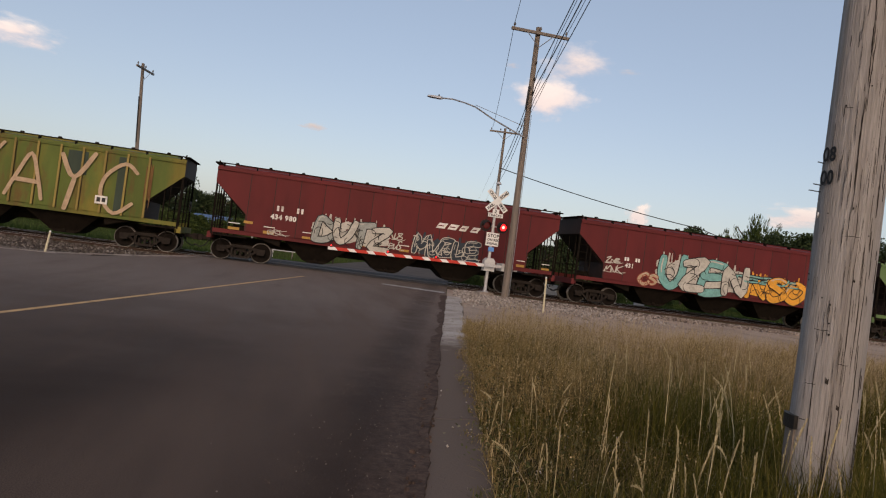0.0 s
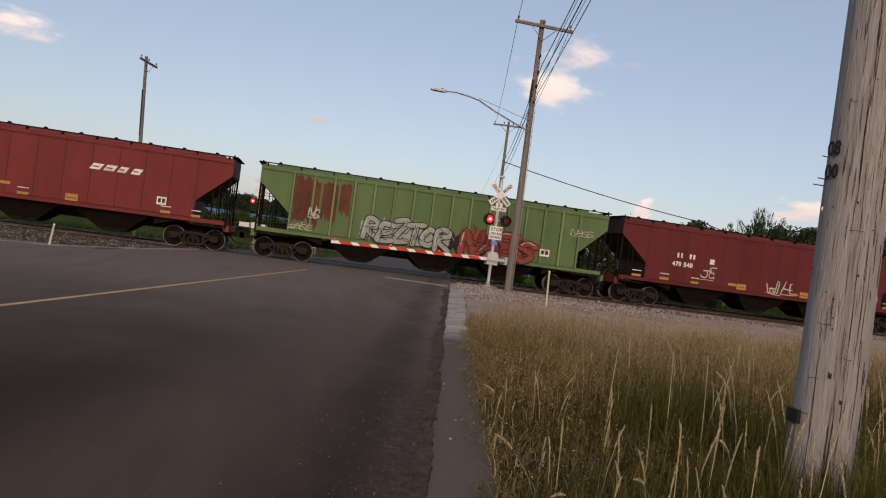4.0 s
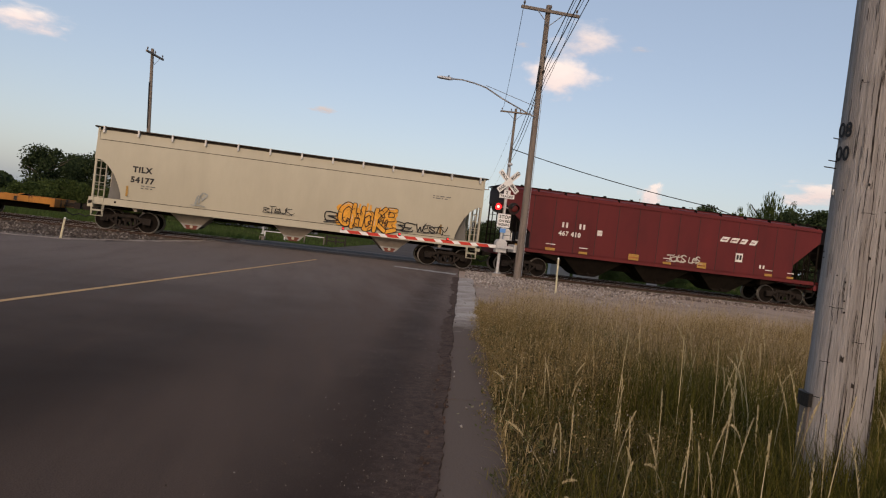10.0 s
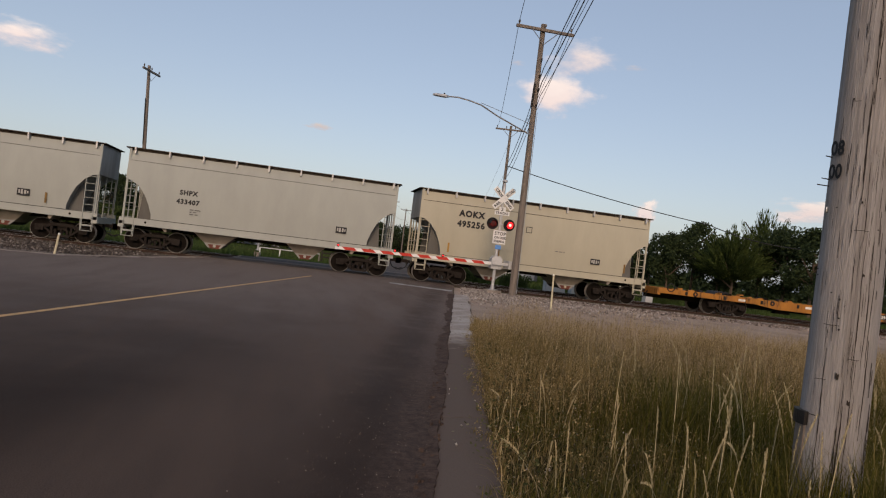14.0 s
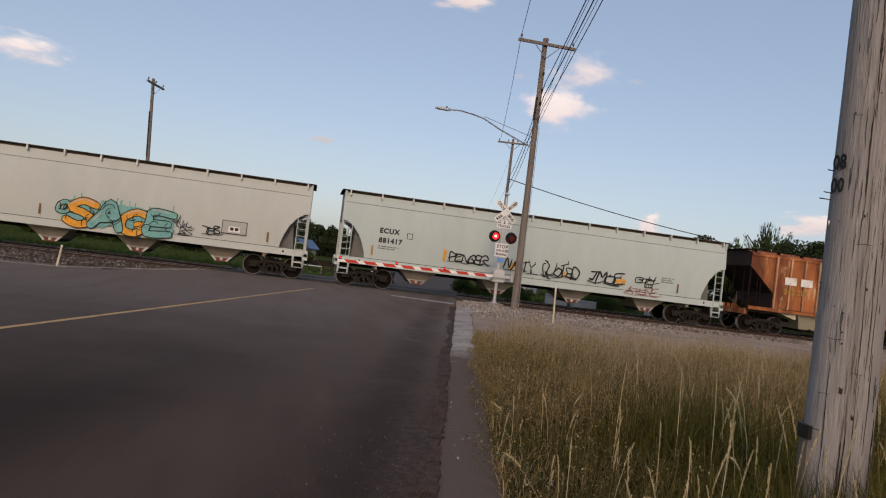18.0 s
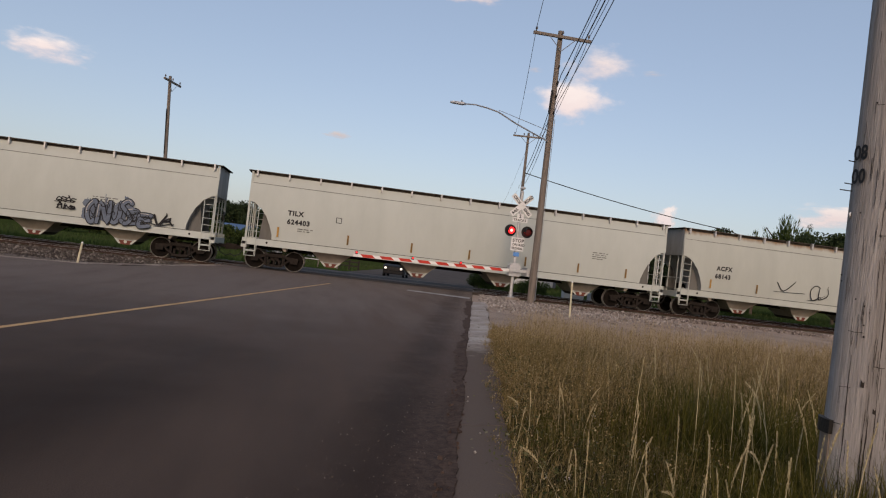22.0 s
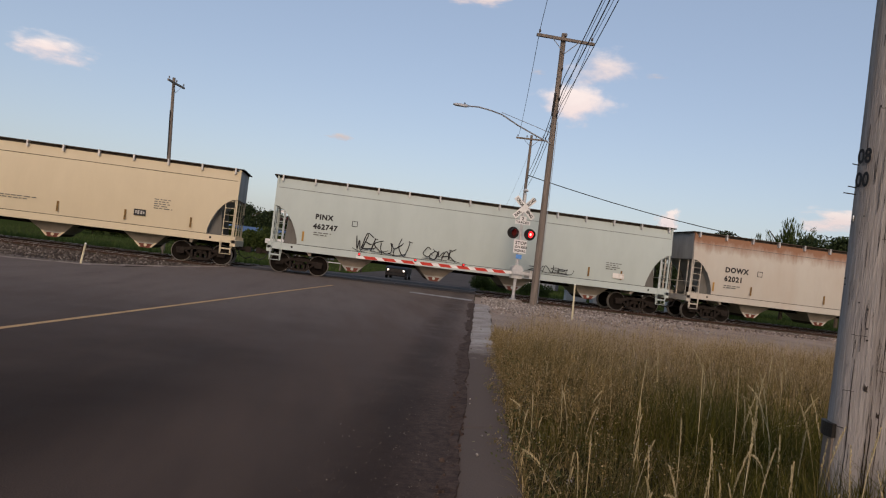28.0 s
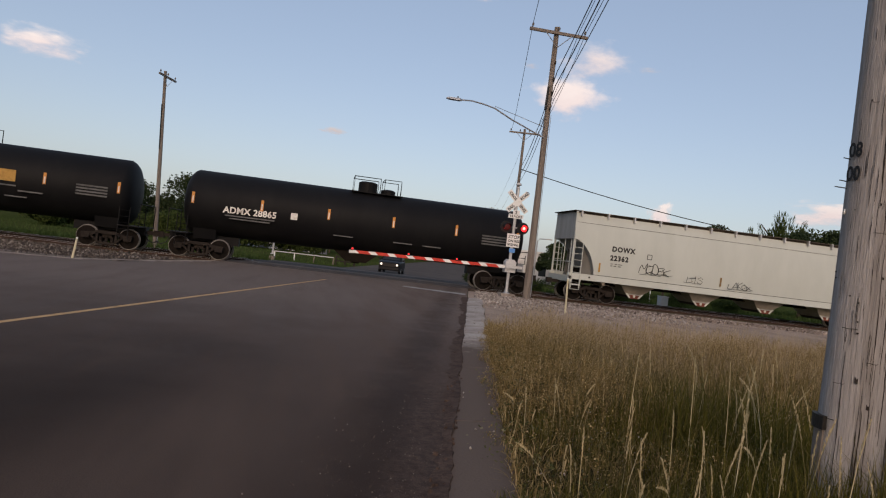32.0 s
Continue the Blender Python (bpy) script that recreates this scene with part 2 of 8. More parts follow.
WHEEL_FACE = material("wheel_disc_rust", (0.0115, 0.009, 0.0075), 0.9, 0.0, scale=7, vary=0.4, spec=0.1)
WHEEL_RIM = material("wheel_rim_steel", (0.19, 0.178, 0.168), 0.45, 0.25, scale=7, vary=0.35)
YELLOW_DECAL = material("yellow_decal", (0.42, 0.235, 0.06), 0.6, scale=9, vary=0.3)
ORANGE_STRIP = material("orange_reflective_strip", (0.62, 0.26, 0.06), 0.5, scale=9, vary=0.25)
OLD_DECAL = material("dulled_yellow_strip", (0.235, 0.135, 0.045), 0.7, scale=6, dark=(0.10, 0.062, 0.028), vary=0.4)
LETTER_WHITE = material("white_lettering", (0.72, 0.70, 0.66), 0.7, scale=4, dark=(0.42, 0.36, 0.32), vary=0.2)
LETTER_GREY = material("faded_grey_lettering", (0.12, 0.12, 0.12), 0.8, scale=4, dark=(0.05, 0.05, 0.05), vary=0.3)
OLD_PRINT = material("worn_pale_print", (0.42, 0.41, 0.38), 0.8, scale=9, vary=.3)
PRINT_DARK = material("faded_small_print", (0.13, 0.13, 0.125), 0.8, scale=6, dark=(0.2, 0.2, 0.19), vary=0.3)
LETTER_BLACK = material("black_lettering", (0.03, 0.03, 0.032), 0.7, scale=4, vary=0.2)
STREAK = (1.3, 1.3, 0.4)


def car_paint(name, rgb, dark, rust=None, rust_mask=(0.62, 0.74), vary=0.05, scale=0.7, mask=(0.40, 0.85), rust_from=None, rand=0.0):
    return material(name, rgb, 0.68, scale=scale, dark=dark, grain=1.6, stretch=STREAK, vary=vary, bump=0.05, rust=rust, rust_mask=rust_mask, mask=mask, rust_from=rust_from, rand=rand)


P_RED = car_paint("oxide_red_paint", (0.122, 0.0172, 0.0180), (0.078, 0.0135, 0.0145), (0.075, 0.032, 0.027), (0.68, 0.85), rand=0.08)
P_RED_BRIGHT = car_paint("faded_red_paint", (0.180, 0.0262, 0.0250), (0.122, 0.0190, 0.0190), (0.10, 0.036, 0.028), (0.66, 0.85), rand=0.07)
P_OLIVE = car_paint("faded_olive_green_paint", (0.205, 0.150, 0.030), (0.088, 0.118, 0.026), (0.125, 0.060, 0.022), (0.54, 0.70), scale=0.34, mask=(0.40, 0.60), vary=.16, rand=0.15)
P_GREEN = car_paint("faded_green_paint", (0.100, 0.165, 0.066), (0.066, 0.112, 0.046), (0.13, 0.08, 0.036), (0.62, 0.8), rand=0.13)
P_RUST = car_paint("rusted_orange_paint", (0.36, 0.120, 0.042), (0.155, 0.050, 0.022), (0.50, 0.33, 0.20), (0.56, 0.68), 0.3, scale=0.9, mask=(0.42, 0.60), rand=0.16)
P_CREAM = car_paint("cream_grey_paint", (0.44, 0.41, 0.32), (0.39, 0.36, 0.28), (0.33, 0.25, 0.17), (0.70, 0.9))
P_TAN = car_paint("tan_cream_paint", (0.60, 0.520, 0.372), (0.555, 0.478, 0.338), (0.40, 0.29, 0.17), (0.72, 0.9), vary=.03)
P_WHITE = car_paint("dirty_white_paint", (0.47, 0.500, 0.468), (0.42, 0.446, 0.416), (0.35, 0.305, 0.24), (0.68, 0.84), vary=.035)
P_GREY = car_paint("pale_grey_paint", (0.37, 0.385, 0.355), (0.325, 0.337, 0.312), (0.34, 0.28, 0.2), (0.72, 0.9))
P_BLUISH = car_paint("cool_grey_paint", (0.445, 0.515, 0.495), (0.40, 0.462, 0.446), (0.29, 0.26, 0.20), (0.68, 0.82), vary=.035)
P_ROSY = car_paint("rust_dusted_white_paint", (0.50, 0.475, 0.42), (0.46, 0.40, 0.335), (0.27, 0.14, 0.085), (0.70, 1.2), rust_from=(3.2, 4.5))
P_WHITE_RUST = car_paint("rust_edged_white_paint", (0.43, 0.45, 0.41), (0.385, 0.40, 0.365), (0.24, 0.15, 0.09), (0.95, 1.3), rust_from=(3.9, 4.45))
P_DUSKGREEN = car_paint("old_dark_green_paint", (0.030, 0.050, 0.040), (0.045, 0.060, 0.035), vary=.2)
P_OXIDE = car_paint("dark_oxide_patch", (0.095, 0.030, 0.018), (0.155, 0.052, 0.022), (0.05, 0.022, 0.016), (0.52, 0.7), scale=1.6, vary=.25)
P_BROWN = car_paint("brown_rust_patch", (0.125, 0.058, 0.022), (0.20, 0.12, 0.035), (0.07, 0.035, 0.018), (0.5, 0.7), scale=1.6)
# bay paint with grime, darkened to hold the shade beneath the car body
BAY_GREY = car_paint("grimy_shaded_bay_paint", (0.30, 0.262, 0.222), (0.185, 0.155, 0.128), (0.16, 0.11, 0.08), (0.66, 0.86), vary=.25)
GATE_RED = car_paint("rusty_outlet_red", (0.17, 0.052, 0.036), (0.09, 0.034, 0.026), vary=.25)
# shear plates sit in the end notch; its shade is part of this colour
SHEAR = car_paint("grimy_shaded_shear_plate", (0.15, 0.148, 0.14), (0.085, 0.08, 0.073), vary=.2)
# car ends turn from the sun; their shade is painted in as darker colour
END_GREY = car_paint("grimy_shaded_grey_end", (0.31, 0.312, 0.30), (0.18, 0.172, 0.16), vary=.2)
END_DARK = car_paint("grimy_shaded_dark_sheet", (0.040, 0.022, 0.020), (0.022, 0.014, 0.013), vary=.2)
P_FLAT = car_paint("flatcar_yellow_paint", (0.40, 0.165, 0.032), (0.25, 0.095, 0.024), (0.060, 0.034, 0.022), (0.52, 0.62), 0.3, scale=1.1)
P_TANK = material("black_tank_paint", (0.0065, 0.0065, 0.0075), 0.6, scale=0.7, dark=(0.010, 0.010, 0.0105), grain=5, stretch=STREAK, vary=0.1, bump=0.04, spec=0.12)


POST = {               # lighter side-post paints: worn tones, and the posts' highlight put into the colour
    "faded_olive_green_paint": car_paint("worn_lit_post_olive", (0.26, 0.185, 0.055), (0.13, 0.13, 0.04), (0.16, 0.08, 0.03), (0.5, 0.7), scale=.5, rand=.3),
    "faded_green_paint": car_paint("worn_lit_post_green", (0.155, 0.215, 0.088), (0.11, 0.16, 0.055), (0.22, 0.12, 0.05), (0.58, 0.75), scale=.5, rand=.25),
    "rusted_orange_paint": car_paint("worn_lit_post_rust", (0.46, 0.24, 0.12), (0.21, 0.075, 0.032), (0.52, 0.36, 0.23), (0.5, 0.66), scale=.9, rand=.25),
}


# ---- mesh tools ----
class Build:
    """Gathers boxes, tubes and lofts into one mesh."""

    def __init__(self):
        self.v, self.f, self.mi, self.slot = [], [], [], 0

    def add(self, verts, faces):
        k = len(self.v)
        self.v.extend(tuple(p) for p in verts)
        self.f.extend(tuple(k + i for i in f) for f in faces)
        self.mi.extend([self.slot] * len(faces))
        return self

    def box(self, x0, x1, y0, y1, z0, z1):
        p = [(x, y, z) for z in (z0, z1) for y in (y0, y1) for x in (x0, x1)]
        return self.add(p, [(0, 2, 3, 1), (4, 5, 7, 6), (0, 1, 5, 4), (2, 6, 7, 3), (0, 4, 6, 2), (1, 3, 7, 5)])

    def hexa(self, lo, hi):
        """A solid between two quads of four points each."""
        return self.add([*lo, *hi], [(3, 2, 1, 0), (4, 5, 6, 7), (0, 1, 5, 4), (1, 2, 6, 5), (2, 3, 7, 6), (3, 0, 4, 7)])

    def prism(self, poly, y0, y1):
        """A polygon of (x, z), counter-clockwise seen from -y, pushed from y0 to y1."""
        n = len(poly)
        v = [(x, y0, z) for x, z in poly] + [(x, y1, z) for x, z in poly]
        return self.add(v, [tuple(range(n)), tuple(range(2 * n - 1, n - 1, -1))] + [(i, i + n, (i + 1) % n + n, (i + 1) % n) for i in range(n)])

    def tube(self, pts, r, n=6, r1=None, caps=True):
        pts = [Vector(p) for p in pts]
        r1 = r if r1 is None else r1
        rings = []
        for i, p in enumerate(pts):
            d = (pts[min(i + 1, len(pts) - 1)] - pts[max(i - 1, 0)]).normalized()
            a = d.cross(Vector((0, 0, 1)) if abs(d.z) < 0.9 else Vector((1, 0, 0))).normalized()
            b = d.cross(a)
            q = r + (r1 - r) * i / max(1, len(pts) - 1)
            rings.append([p + a * (q * math.cos(2 * math.pi * k / n)) + b * (q * math.sin(2 * math.pi * k / n)) for k in range(n)])
        return self.loft(rings, True, caps)

    def loft(self, rings, closed=True, caps=True):
        n = len(rings[0])
        v = [p for ring in rings for p in ring]
        f = []
        for i in range(len(rings) - 1):
            for k in range(n if closed else n - 1):
                a, b = i * n + k, i * n + (k + 1) % n
                f.append((a, a + n, b + n, b))
        if caps and closed:
            f += [tuple(range(n)), tuple(range(len(v) - 1, len(v) - n - 1, -1))]
        return self.add(v, f)

    def lathe(self, prof, axis="y", n=20, at=(0, 0, 0), caps=True):
        """A profile of (distance along the axis, radius) turned round the axis."""
        rings = []
        for d, r in prof:
            ring = []
            for k in range(n):
                c, s = r * math.cos(2 * math.pi * k / n), r * math.sin(2 * math.pi * k / n)
                p = {"y": (c, d, s), "z": (c, s, d), "x": (d, c, s)}[axis]
                ring.append((p[0] + at[0], p[1] + at[1], p[2] + at[2]))
            rings.append(ring)
        return self.loft(rings, True, caps)

    def mesh(self, name, mats, smooth=False):
        me = bpy.data.meshes.new(name)
        me.from_pydata(self.v, [], self.f)
        for m in (mats if isinstance(mats, (list, tuple)) else [mats]):
            me.materials.append(m)
        if any(self.mi):
            me.polygons.foreach_set("material_index", self.mi)
        bm = bmesh.new()
        bm.from_mesh(me)
        bmesh.ops.recalc_face_normals(bm, faces=bm.faces)
        bm.to_mesh(me)
        bm.free()
        if smooth:
            me.shade_smooth()
            me.set_sharp_from_angle(angle=radians(35))
        return me


MESHES = {}


def kept(key, make):
    """One mesh for all alike pieces."""
    if key not in MESHES:
        MESHES[key] = make()
    return MESHES[key]


def part(name, built, mats, parent, label="", smooth=False, at=None):
    me = built if isinstance(built, bpy.types.Mesh) else built.mesh(name, mats, smooth)
    ob = new(name, me)
    ob.parent = parent
    if at is not None:
        ob.matrix_basis = at if isinstance(at, Matrix) else Matrix.Translation(at)
    return tagged(ob, label) if label else ob


def thing(name, m, label, category, group="", kind=""):
    ob = new(name)
    ob.matrix_basis = m
    ob.empty_display_size = 0.2
    return tagged(ob, label, category, group, kind)


def solid(name, built, mats, label, category, kind="", group="", smooth=False, at=None):
    ob = new(name, built.mesh(name, mats, smooth))
    if at is not None:
        ob.matrix_basis = at
    return tagged(ob, label, category, group, kind)


def letters(text, size, mat, bold=0.0, spacing=1.0):
    """A flat mesh of the words, standing upright and facing -y, its lower left corner at the origin."""
    def make():
        cu = bpy.data.curves.new("words", "FONT")
        cu.body, cu.size, cu.offset, cu.space_character = text, size, bold, spacing
        cu.resolution_u = 3
        ob = bpy.data.objects.new("words", cu)
        me = bpy.data.meshes.new_from_object(ob)
        bpy.data.objects.remove(ob)
        me.transform(Matrix.Rotation(radians(90), 4, "X"))
        me.materials.clear()
        me.materials.append(mat)
        return me
    return kept((text, size, mat.name, bold, spacing), make)


def along(az, r, z=0.0):
    """A place r metres off at an azimuth in degrees from the y axis towards x."""
    return Vector((r * math.sin(radians(az)), r * math.cos(radians(az)), z))


def road_x(y, off=0.0):
    return ROAD * y + off


# ---- the setting ----
def sheet(name, outline, z, mat, label, category, thick=0.0):
    b = Build()
    if thick:
        n = len(outline)
        b.add([(x, y, z - thick) for x, y in outline] + [(x, y, z) for x, y in outline],
              [tuple(range(n - 1, -1, -1)), tuple(range(n, 2 * n))] + [(i, (i + 1) % n, (i + 1) % n + n, i + n) for i in range(n)])
    else:
        b.add([(x, y, z) for x, y in outline], [tuple(range(len(outline)))])
    return solid(name, b, mat, label, category, "structure")


def ground_z(y):
    """The land falls a little beyond the railway."""
    t, u = min(1, max(0, (y - 41.5) / 9.5)), min(1, max(0, (y - 51) / 11))
    return -0.12 - 0.42 * t * t * (3 - 2 * t) - 0.26 * u * u * (3 - 2 * u)


def make_ground():
    b = Build()
    ys = [-1500, -40, 0, 30, 41.5, 43, 44.5, 46, 47.5, 49, 51, 53, 55, 57, 59, 62, 70, 400, 3500]
    b.loft([[(x, y, ground_z(y)) for x in (-2500, -300, 300, 2500)] for y in ys], False, False)
    solid("ground", b, MEADOW, "wide flat green meadow ground reaching the horizon", "ground", "structure")
    # road: from behind the camera to beyond the crossing, right edge at the concrete strip
    def strip(l0, l1, y0, y1, z):
        return [(road_x(y0, l0), y0), (road_x(y0, l1), y0), (road_x(y1, l1), y1), (road_x(y1, l0), y1)]
    b = Build()
    b.loft([[(road_x(y, -11.6), y, ground_z(y) + .12), (road_x(y, 0.3), y, ground_z(y) + .12)] for y in ys if 41 < y < 3000], False, False)
    solid("far_road", b, FAR_ASPHALT, "asphalt road going on beyond the railway", "road", "structure")
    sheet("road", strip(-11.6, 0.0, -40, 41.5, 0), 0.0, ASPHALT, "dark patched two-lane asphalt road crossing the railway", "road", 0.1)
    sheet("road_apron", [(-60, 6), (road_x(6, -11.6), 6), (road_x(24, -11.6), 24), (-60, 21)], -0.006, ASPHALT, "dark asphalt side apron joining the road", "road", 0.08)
    sheet("gravel_lot", [(road_x(4, 0.5), 4), (90, -9), (90, 28.2), (road_x(29.9, 1.6), 29.6), (road_x(31.0, 0.02), 31.0), (road_x(25, 0.02), 25), (road_x(25, .58), 25)], -0.02, DIRT, "pale dusty gravel lot beside the tracks", "gravel", 0.08)
    rng = random.Random(8)
    b = Build()
    edge = [(6.9 + k * .8, 25.6 - .4 * math.sin(k * .9) - max(0, 3 - k * .55) + .17 * k + rng.uniform(-.35, .35)) for k in range(26)]
    for (x0, a0), (x1, a1) in zip(edge, edge[1:]):
        b.add([(x0, max(a0, (x0 - .05) / ROAD if x0 < 6.4 else a0), -.016), (x1, a1, -.016), (x1, 30.6, -.016), (x0, 30.6, -.016)], [(0, 1, 2, 3)])
    solid("pale_gravel", b, PALE_GRAVEL, "pale grey gravel spread beside the tracks", "gravel", "structure")
    rng = random.Random(21)
    b = Build()
    y_far = [(x, 10.8 + .12 * x + rng.uniform(-.5, .5)) for x in [k * .7 for k in range(3, 40)]]
    for (x0, a0), (x1, a1) in zip(y_far, y_far[1:]):
        b.add([(x0, max(-6, x0 - 14), -.012), (x1, max(-6, x1 - 14), -.012), (x1, min(a1, (x1 - .45) / ROAD), -.012), (x0, min(a0, (x0 - .45) / ROAD), -.012)], [(0, 1, 2, 3)])
    b.add([(road_x(-6, .45), -6, -.012), (2.1, -6, -.012), (2.1, (2.1 - .45) / ROAD, -.012)], [(0, 1, 2)])
    solid("verge_soil", b, SOIL, "dark soil and thatch under the roadside grass", "soil", "structure")
    rng = random.Random(31)
    b, way = Build(), [(-60, 18.6), (-30, 20.2), (-16, 21.4), (-9.2, 22.2), (-7.5, 22.9), (-6.7, 24.6), (-6.1, 26.4), (-5.5, 28.4), (-5.0, 30.6), (-4.5, 32.3)]
    rows = []
    for (x0, y0), (x1, y1) in zip(way, way[1:]):                # dusty gravel lip along the pavement edge
        m = max(2, int(math.hypot(x1 - x0, y1 - y0) / .35))
        for i in range(m):
            x, y, w = x0 + (x1 - x0) * i / m, y0 + (y1 - y0) * i / m, rng.uniform(.08, .34)
            d = Vector((y0 - y1, x1 - x0)).normalized()
            o = rng.uniform(-.12, .12)
            rows.append([(x + d.x * (o - w), y + d.y * (o - w), .004), (x + d.x * o, y + d.y * o, .022), (x + d.x * (o + w), y + d.y * (o + w), -.01)])
    b.loft(rows, False, False)
    solid("pavement_lip", b, PALE_GRAVEL, "pale dusty gravel lip along the pavement edge", "gravel", "structure")
    sheet("gravel_shoulder", [(-90, 20.5), (road_x(22.6, -11.5), 22.9), (road_x(31, -11.5), 31), (-90, 31)], -0.03, BALLAST, "dark brown stony shoulder beside the tracks", "gravel", 0.08)


make_ground()


def make_kerb():
    """The concrete gutter strip, slab by slab, with chipped edges; dirt has covered the slabs nearer the grass."""
    kerb = thing("kerb", pose(0, 0, 0), "worn concrete gutter strip along the road edge", "kerb", kind="structure")
    rng = random.Random(3)
    y, k = -6.0, 0
    while y < 24.9:
        n = min(y + 3.0, 24.9)
        steps = max(2, int((n - y) / .12))
        rings, l, r = [], 0.0, 0.0
        for i in range(steps + 1):
            q = y + .008 + (n - y - .016) * i / steps
            w = .44 + .005 * q + .03 * math.sin(q * 1.7)
            l = .8 * l + rng.uniform(-.007, .007)
            r = .8 * r + rng.uniform(-.016, .016)
            xs = (.005 + l, .05 + l, .25, w - .05 + r, w + r)
            zs = (-.006, .012, .018 + rng.uniform(-.001, .001), .032 + rng.uniform(-.0015, .0015), .012)
            rings.append([(road_x(q, xs[0]), q, -.15)] + [(road_x(q, a), q, c) for a, c in zip(xs, zs)] + [(road_x(q, xs[4]), q, -.15)])
        part("slab", Build().loft(rings), DUSTY_CONCRETE, kerb, "pale bare concrete slab" if y > 11.5 else "dirt-covered concrete slab", smooth=True)
        y, k = n, k + 1
    # crumbled asphalt along the strip: a ragged lip and loose lumps
    b = Build()
    y, a, e0 = 2.0, .12, .01
    while y < 25:
        n = y + .06
        c = min(.22, max(.05, a + rng.uniform(-.03, .03)))
        e1 = min(.03, max(-.02, e0 + rng.uniform(-.012, .012)))
        b.add([(road_x(y, -a), y, .003), (road_x(y, -a * .45), y, .012), (road_x(y, .02 + e0), y, .021), (road_x(y, .034 + e0), y, -.02),
               (road_x(n, -c), n, .003), (road_x(n, -c * .45), n, .012), (road_x(n, .02 + e1), n, .021), (road_x(n, .034 + e1), n, -.02)], [(0, 1, 5, 4), (1, 2, 6, 5), (2, 3, 7, 6)])
        y, a, e0 = n, c, e1
    solid("broken_road_edge", b, OLD_ASPHALT, "crumbled asphalt edge along the gutter", "road edge", "structure")
    b = Build()
    for k in range(120):
        y = 3.2 + 19 * rng.random() ** 1.4
        x, r, a = road_x(y, rng.uniform(-.1, .07)), rng.uniform(.006, .026), rng.uniform(0, 6.28)
        ring = [(x + r * rng.uniform(.6, 1.1) * math.cos(a + j * 1.05), y + 1.5 * r * rng.uniform(.6, 1.1) * math.sin(a + j * 1.05)) for j in range(6)]
        b.loft([[(p, q, .0) for p, q in ring], [(x + (p - x) * .6, y + (q - y) * .6, .012 + r * .5) for p, q in ring]])
    tagged(new("asphalt_lumps", b.mesh("asphalt_lumps", OLD_ASPHALT)), "loose dark lumps of broken asphalt along the gutter", "rubble", kind="stuff")


make_kerb()


def make_lines():
    b = Build()
    for k in range(30):
        y0 = -14 + k * 1.36
        if y0 > 26:
            break
        y1 = y0 + 1.36
        for o in (-0.06,):
            f = lambda y: -5.78 + 0.009 * y
            b.add([(road_x(y0, f(y0) + o), y0, 0.005), (road_x(y0, f(y0) + o + .11), y0, 0.005), (road_x(y1, f(y1) + o + .11), y1, 0.005), (road_x(y1, f(y1) + o), y1, 0.005)], [(0, 1, 2, 3)])
    solid("centre_line", b, YELLOW_LINE, "worn yellow centre line painted on the road", "road marking", "structure")
    b = Build()
    b.add([(road_x(27.9, -2.7), 27.9, 0.005), (road_x(26.7, -0.1), 26.7, 0.005), (road_x(27.7, -0.05), 27.7, 0.005), (road_x(28.6, -2.7), 28.6, 0.005)], [(0, 1, 2, 3)])
    solid("stop_line", b, WHITE_LINE, "worn white stop line before the crossing", "road marking", "structure")


make_lines()


def make_track(y, name):
    bed = Build()
    for x0, x1 in ((-160, road_x(y, -11.9)), (road_x(y, 0.4), 160)):
        bed.hexa([(x0, y - 3.3, -0.4), (x1, y - 3.3, -0.4), (x1, y + 3.3, -0.4), (x0, y + 3.3, -0.4)],
                 [(x0, y - 1.9, -0.17), (x1, y - 1.9, -0.17), (x1, y + 1.9, -0.17), (x0, y + 1.9, -0.17)])
    solid("ballast_bed", bed, BALLAST, "grey-brown crushed stone bed under the railway", "ballast", "structure")
    track = thing(name, pose(0, y, 0), "railway track of rusty steel rails on wooden ties", "railway track", kind="structure")
    for s in (-1, 1):
        b = Build()
        yy = s * 0.753
        b.box(-160, 160, yy - .07, yy + .07, -0.17, -0.15)
        b.box(-160, 160, yy - .012, yy + .012, -0.15, -0.04)
        b.box(-160, 160, yy - .036, yy + .036, -0.04, -0.003)
        b.slot = 1
        b.box(-160, 160, yy - .034, yy + .034, -0.003, 0.0)
        part("rail", b, [RAIL, RAIL_TOP], track, "steel rail with a polished running surface")
    for k in range(-90, 110):
        x = k * 0.52
        if road_x(y, -11.9) < x < road_x(y, 0.3):
            continue
        me = kept("tie", lambda: Build().box(-.115, .115, -1.3, 1.3, -0.32, -0.168).mesh("tie", TIE))
        part("tie", me, None, track, at=pose(x, 0, 0.004 * math.sin(k * 5.1), 0, 0, 0.8 * math.sin(k * 3.7)))
    for k in range(5):                       # crossing panels between and beside the rails
        x0, x1 = road_x(y, -11.7) + k * 2.4, road_x(y, -11.7) + (k + 1) * 2.4 - 0.03
        for a, c in ((-1.35, -0.82), (-0.67, 0.67), (0.82, 1.35)):
            part("crossing_panel", Build().box(x0, x1, a, c, -0.2, 0.004), WORN_PANEL, track, "worn grey crossing panel")


make_track(TRACK, "near_track")
make_track(TRACK + 4.4, "far_track")


